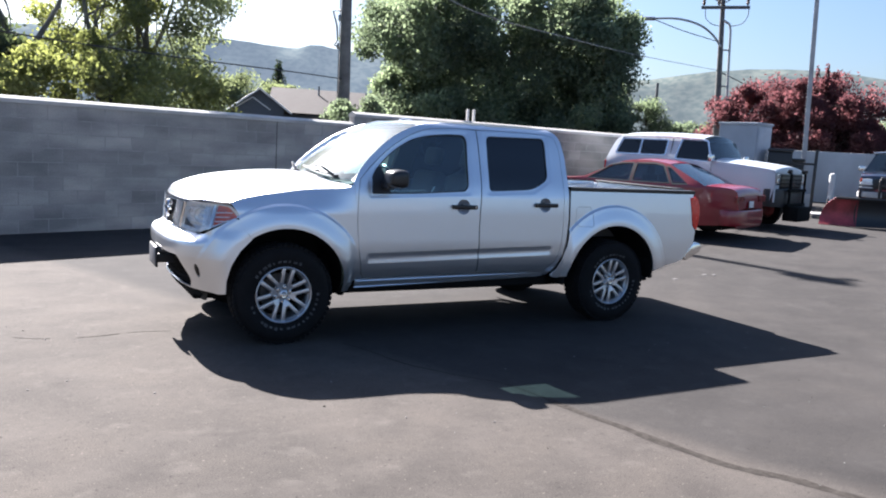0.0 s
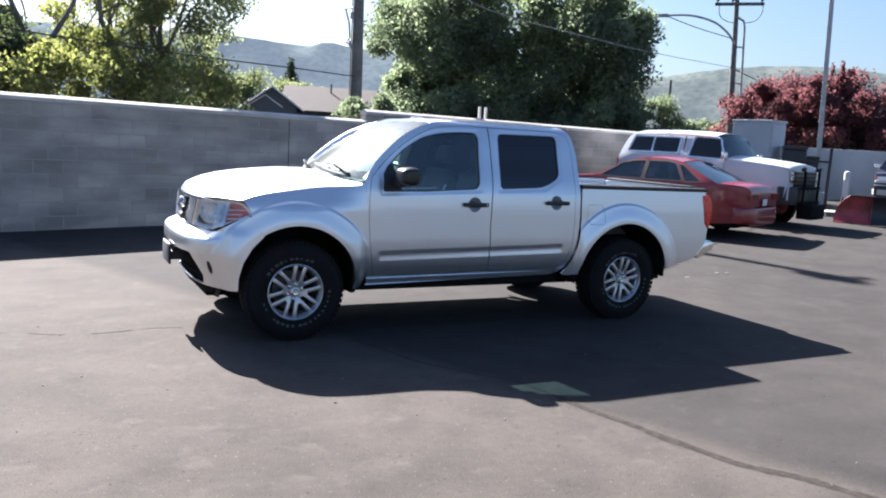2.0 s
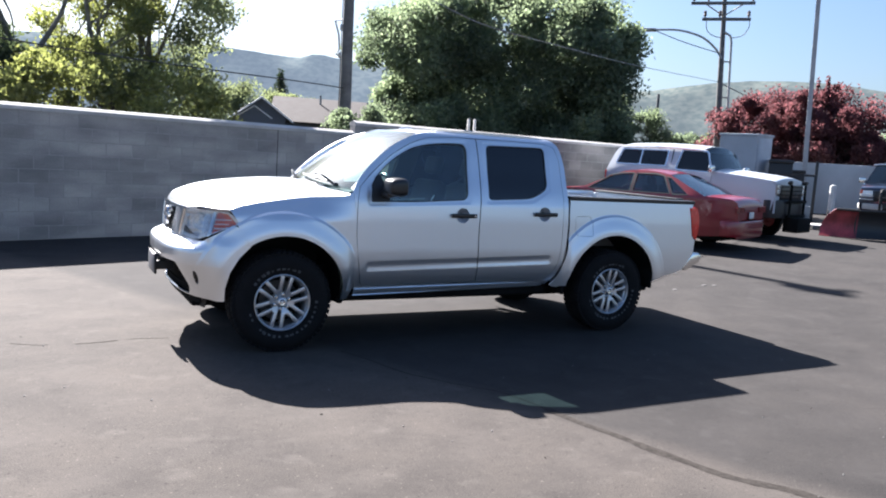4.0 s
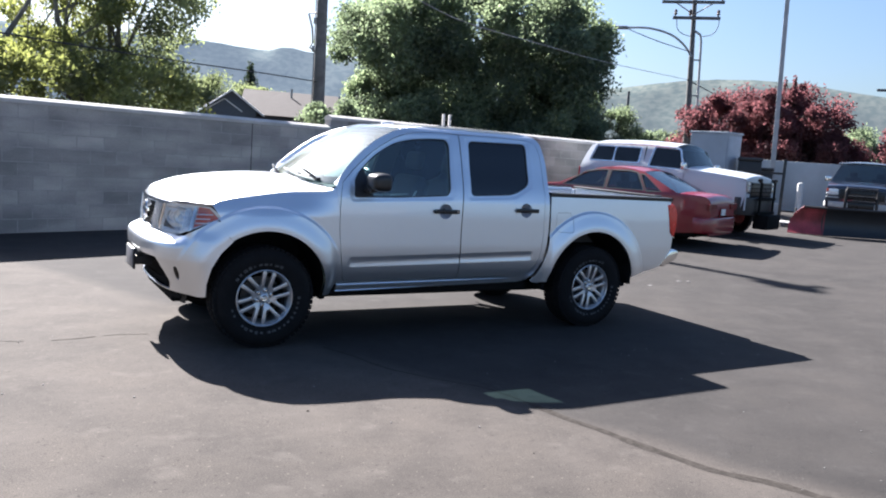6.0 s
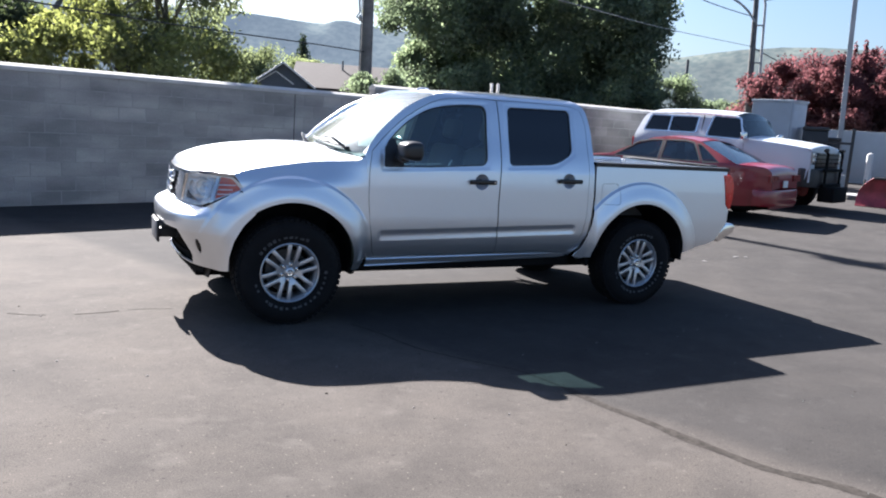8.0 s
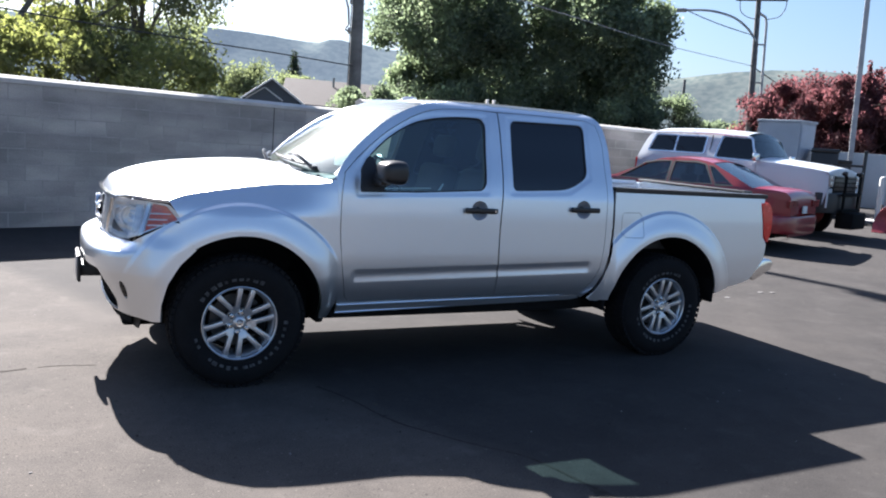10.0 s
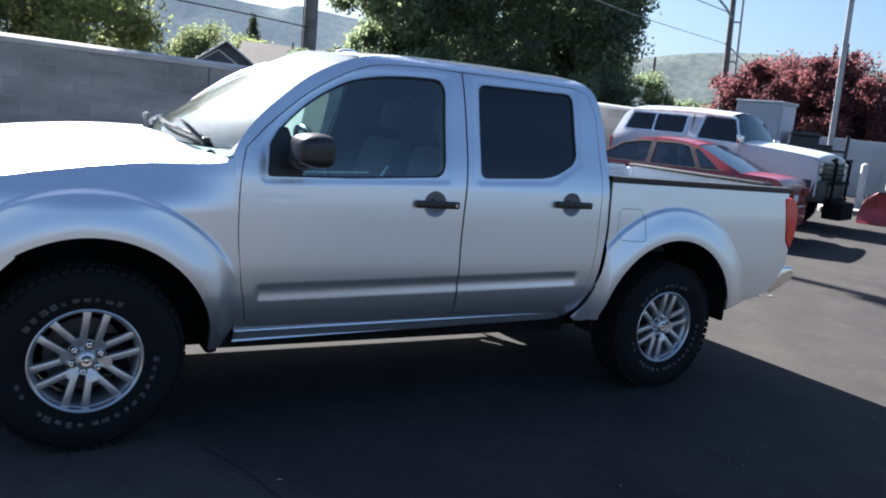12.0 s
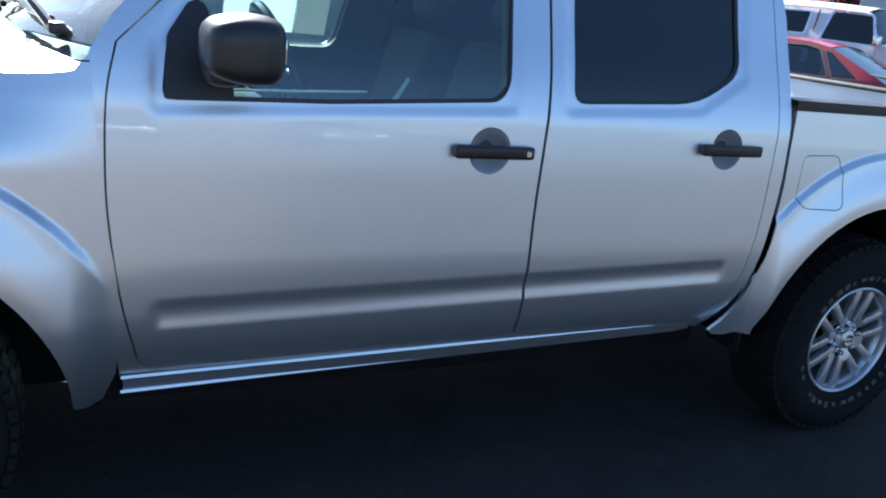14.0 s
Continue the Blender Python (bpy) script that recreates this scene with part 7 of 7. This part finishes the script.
def trunk_r(trunk):
    return 0.03 + 0.003 * (trunk[-1][2] - trunk[0][2])


# big dense maple behind the wall
tree("maple_tree", "large dense green maple behind the block wall", polar(32.1, 33.0), [(0, 0, 0), (0.1, 0, 2), (0.0, 0.1, 4), (0.2, 0, 6)], (0, 0, 3.9, 5.5, 3.6, 4.7), 400, 640, 0.85, 0.082, LEAF_BIG, 11, shade=0.62, inner=0.12, extra=[(0.9 * math.sin(3 * k), -3.1 + 0.28 * k, 1.6 + 0.62 * k, 1.0, 0.9, 0.8, 700) for k in range(12)] + [(0.6 * math.cos(2 * k), 0.5 - 0.5 * k, 8.2 - 0.2 * k, 0.9, 0.8, 0.6, 600) for k in range(4)])
tree("maple_tree", "low leafy maple beside the utility pole", polar(25.6, 33.5), [(0, 0, 0), (0.1, 0, 1.2), (0, 0, 2.4)], (0, 0, 2.7, 2.0, 1.5, 2.3), 60, 560, 0.65, 0.082, LEAF_BIG, 13, shade=0.75, inner=0.15)
tree("maple_tree", "low leafy maple at the edge of the larger crown", polar(38.6, 35.0), [(0, 0, 0), (0.1, 0, 1.2), (0, 0, 2.4)], (0, 0, 2.7, 1.5, 1.5, 2.4), 50, 560, 0.65, 0.082, LEAF_BIG, 14, shade=0.75, inner=0.15)
tree("maple_tree", "lower green maple filling in behind the larger one", polar(33.4, 38.0), [(0, 0, 0), (0.1, 0, 1.5), (0.0, 0.1, 3)], (0, 0, 2.8, 5.0, 1.8, 2.6), 130, 620, 0.8, 0.085, LEAF_BIG, 12, shade=0.7, inner=0.1)
# pale open trees on the west
tree("ash_tree", "tall open tree with grey-green young leaves", polar(8.4, 20.5), [(-0.45, 0, 0), (-0.2, 0, 2), (-0.25, 0.1, 3.0), (0.1, 0.2, 7.2)], (0.3, 0, 4.4, 1.35, 1.6, 3.6), 84, 290, 0.55, 0.055, LEAF_GREY, 21, girth=0.085, bark=GREYBARK, arms=[([(-0.25, 0, 2.8), (0.1, -0.1, 3.7), (0.5, -0.2, 4.9)], 0.05)])
tree("ash_tree", "tall open tree with pale young leaves", polar(5.6, 19.8), [(0.1, 0, 0), (0.15, 0, 2.2), (-0.1, 0, 3.1), (-0.37, 0, 3.6), (-0.53, 0, 4.4), (-0.75, 0.1, 6.8)], (-0.1, 0.2, 3.4, 1.35, 1.4, 1.9), 40, 360, 0.5, 0.052, LEAF_PALE, 22, girth=0.075, bark=GREYBARK)
tree("ash_tree", "upper crown of a pale open tree", polar(4.4, 22.0), [(0.3, 0, 0), (0.3, 0, 2.5), (0.1, 0, 4.6), (-0.2, 0.1, 7.4)], (0.3, 0, 5.6, 1.1, 1.4, 2.2), 18, 260, 0.45, 0.052, LEAF_PALE, 27, girth=0.06, bark=GREYBARK)
tree("old_tree", "old dark-trunked tree with a forked leaning limb", polar(-0.1, 19.0), [(-0.02, 0, 0), (-0.02, 0, 2.25), (0.06, 0, 2.7), (0.0, 0, 3.1), (-0.12, 0, 3.6), (-0.28, 0.05, 4.0), (-0.9, 0.1, 5.6)], (-0.5, -0.2, 2.95, 0.65, 0.6, 1.0), 24, 380, 0.38, 0.055, LEAF_DEEP, 23, girth=0.09, boughs=2, bark=GREYBARK, arms=[([(-0.1, 0, 3.5), (-0.5, 0, 4.1), (-1.1, 0, 4.5)], 0.018), ([(-0.3, 0, 4.1), (0.1, 0, 4.6), (0.3, 0, 5.3)], 0.018), ([(-0.5, 0, 4.6), (-1.0, 0, 5.0), (-1.4, 0, 5.1)], 0.014), ([(0.05, 0, 2.4), (0.18, 0, 2.75), (0.5, 0, 3.31), (0.78, 0, 3.82), (0.95, 0, 4.2), (1.2, 0, 5.2)], 0.07)])
tree("shrub", "bright yellow-green shrub behind the wall", polar(5.5, 17.5), [(0, 0, 0), (0, 0, 1.2), (0.1, 0, 2.2)], (0, 0, 2.0, 2.5, 0.9, 1.15), 40, 360, 0.5, 0.06, LEAF_PALE, 24, "shrub")
tree("shrub", "green shrub beside the utility pole", polar(22.3, 18.8), [(0, 0, 0), (0, 0, 1.2), (0.1, 0, 2.2)], (0, 0, 1.9, 0.6, 0.6, 0.85), 14, 380, 0.36, 0.05, LEAF_BIG, 25, "shrub")
# distance between the trees
tree("willow_tree", "pale yellow-green tree beyond the house", polar(15.2, 52), [(0, 0, 0), (0, 0, 2), (0, 0, 4)], (-0.3, 0, 3.1, 3.0, 2.0, 2.0), 52, 520, 0.8, 0.08, LEAF_GREY, 26)
tree("far_tree", "round green tree beyond the house", polar(18.7, 62), [(0, 0, 0), (0, 0, 2), (0, 0, 4)], (0, 0, 3.4, 2.0, 2.0, 1.9), 26, 400, 0.8, 0.1, LEAF_GREY, 27)
tree("far_tree", "pale green tree beside the maple", polar(42.6, 36), [(0, 0, 0), (0, 0, 2), (0, 0, 3.4)], (0, 0, 2.4, 1.1, 1.1, 1.5), 30, 520, 0.5, 0.055, LEAF_BIG, 28)
tree("far_tree", "dark green tree beyond the lot", polar(45.2, 45), [(0, 0, 0), (0, 0, 2), (0, 0, 3.4)], (0, 0, 2.0, 1.4, 1.4, 1.35), 26, 420, 0.6, 0.08, LEAF_BIG, 29)
tree("far_tree", "pale green tree behind the plum trees", polar(46.7, 60), [(0, 0, 0), (0, 0, 2), (0, 0, 3.4)], (0, 0, 2.2, 1.5, 1.4, 1.7), 24, 380, 0.7, 0.1, LEAF_GREY, 30)
tree("far_tree", "yellow-green tree on the horizon", polar(58.6, 70), [(0, 0, 0), (0, 0, 2), (0, 0, 4)], (0, 0, 3.0, 2.6, 2.4, 2.4), 26, 620, 1.0, 0.11, LEAF_BIG, 31)
# plum trees
tree("plum_tree", "dark red plum tree behind the pale wall", polar(51.0, 37.0), [(0, 0, 0), (0, 0, 1.4), (0.1, 0.1, 3.6)], (0, 0, 2.9, 2.9, 2.6, 2.1), 90, 620, 0.6, 0.07, LEAF_RED, 41, inner=0.3)
tree("plum_tree", "dark red plum tree behind the pale wall", polar(53.8, 36.0), [(0, 0, 0), (0, 0, 1.4), (0.1, 0.1, 4.2)], (0, 0, 3.0, 2.2, 2.4, 2.3), 84, 620, 0.6, 0.07, LEAF_RED, 42, inner=0.3, extra=[(-0.38, 0, 5.3, 0.07, 0.07, 0.35, 60), (-0.02, 0, 5.35, 0.09, 0.09, 0.4, 80), (0.3, 0, 5.25, 0.2, 0.08, 0.16, 60), (0.12, 0, 4.95, 0.25, 0.15, 0.25, 90), (0.62, 0, 4.5, 0.22, 0.1, 0.12, 50), (-0.1, 0, 4.9, 0.16, 0.12, 0.4, 90)], arms=[([(0, 0, 3.6), (-0.15, 0, 4.7), (-0.4, 0, 5.6)], 0.03), ([(0, 0, 3.6), (0.0, 0, 4.8), (0.02, 0, 5.65)], 0.03), ([(0, 0, 4.2), (0.15, 0, 4.9), (0.42, 0, 5.35)], 0.025)])
tree("plum_tree", "small dark red plum tree by the dark truck", polar(56.7, 37.0), [(0, 0, 0), (0, 0, 1.2), (0.1, 0.1, 2.4)], (0, 0, 2.0, 1.15, 1.3, 1.4), 40, 560, 0.5, 0.07, LEAF_RED, 43)
tree("plum_tree", "dark red plum tree at the edge of the lot", polar(62.0, 36.0), [(0, 0, 0), (0, 0, 1.4), (0.1, 0.1, 3.2)], (0, 0, 2.5, 1.7, 1.9, 2.0), 54, 580, 0.55, 0.07, LEAF_RED, 44)


def conifer(az, d, high, wide, seed, size=0.2, per=260):
    at = polar(az, d)
    t = thing("conifer_tree", "dark narrow conifer in the distance", "tree", pose(at.x, at.y, 0))
    bm = bmesh.new()
    tube(bm, [(0, 0, 0), (0, 0, high)], [0.25, 0.04], 8)
    part("trunk", bm, BARK, t)
    cl = []
    for k in range(12):
        f = k / 11
        r = wide * (1 - 0.85 * f)
        cl.append((0, 0, high * (0.2 + 0.78 * f), r, r, high * 0.07, int(per * (1.1 - f))))
    leaves(cl, size, LEAF_CON, t, seed)


conifer(16.4, 62, 7.0, 1.7, 51, 0.1, 900)
conifer(15.6, 66, 5.6, 1.9, 52, 0.1, 900)
conifer(17.1, 64, 5.2, 1.6, 53, 0.1, 900)
conifer(-1.3, 21.5, 4.0, 1.3, 54, 0.07, 2600)
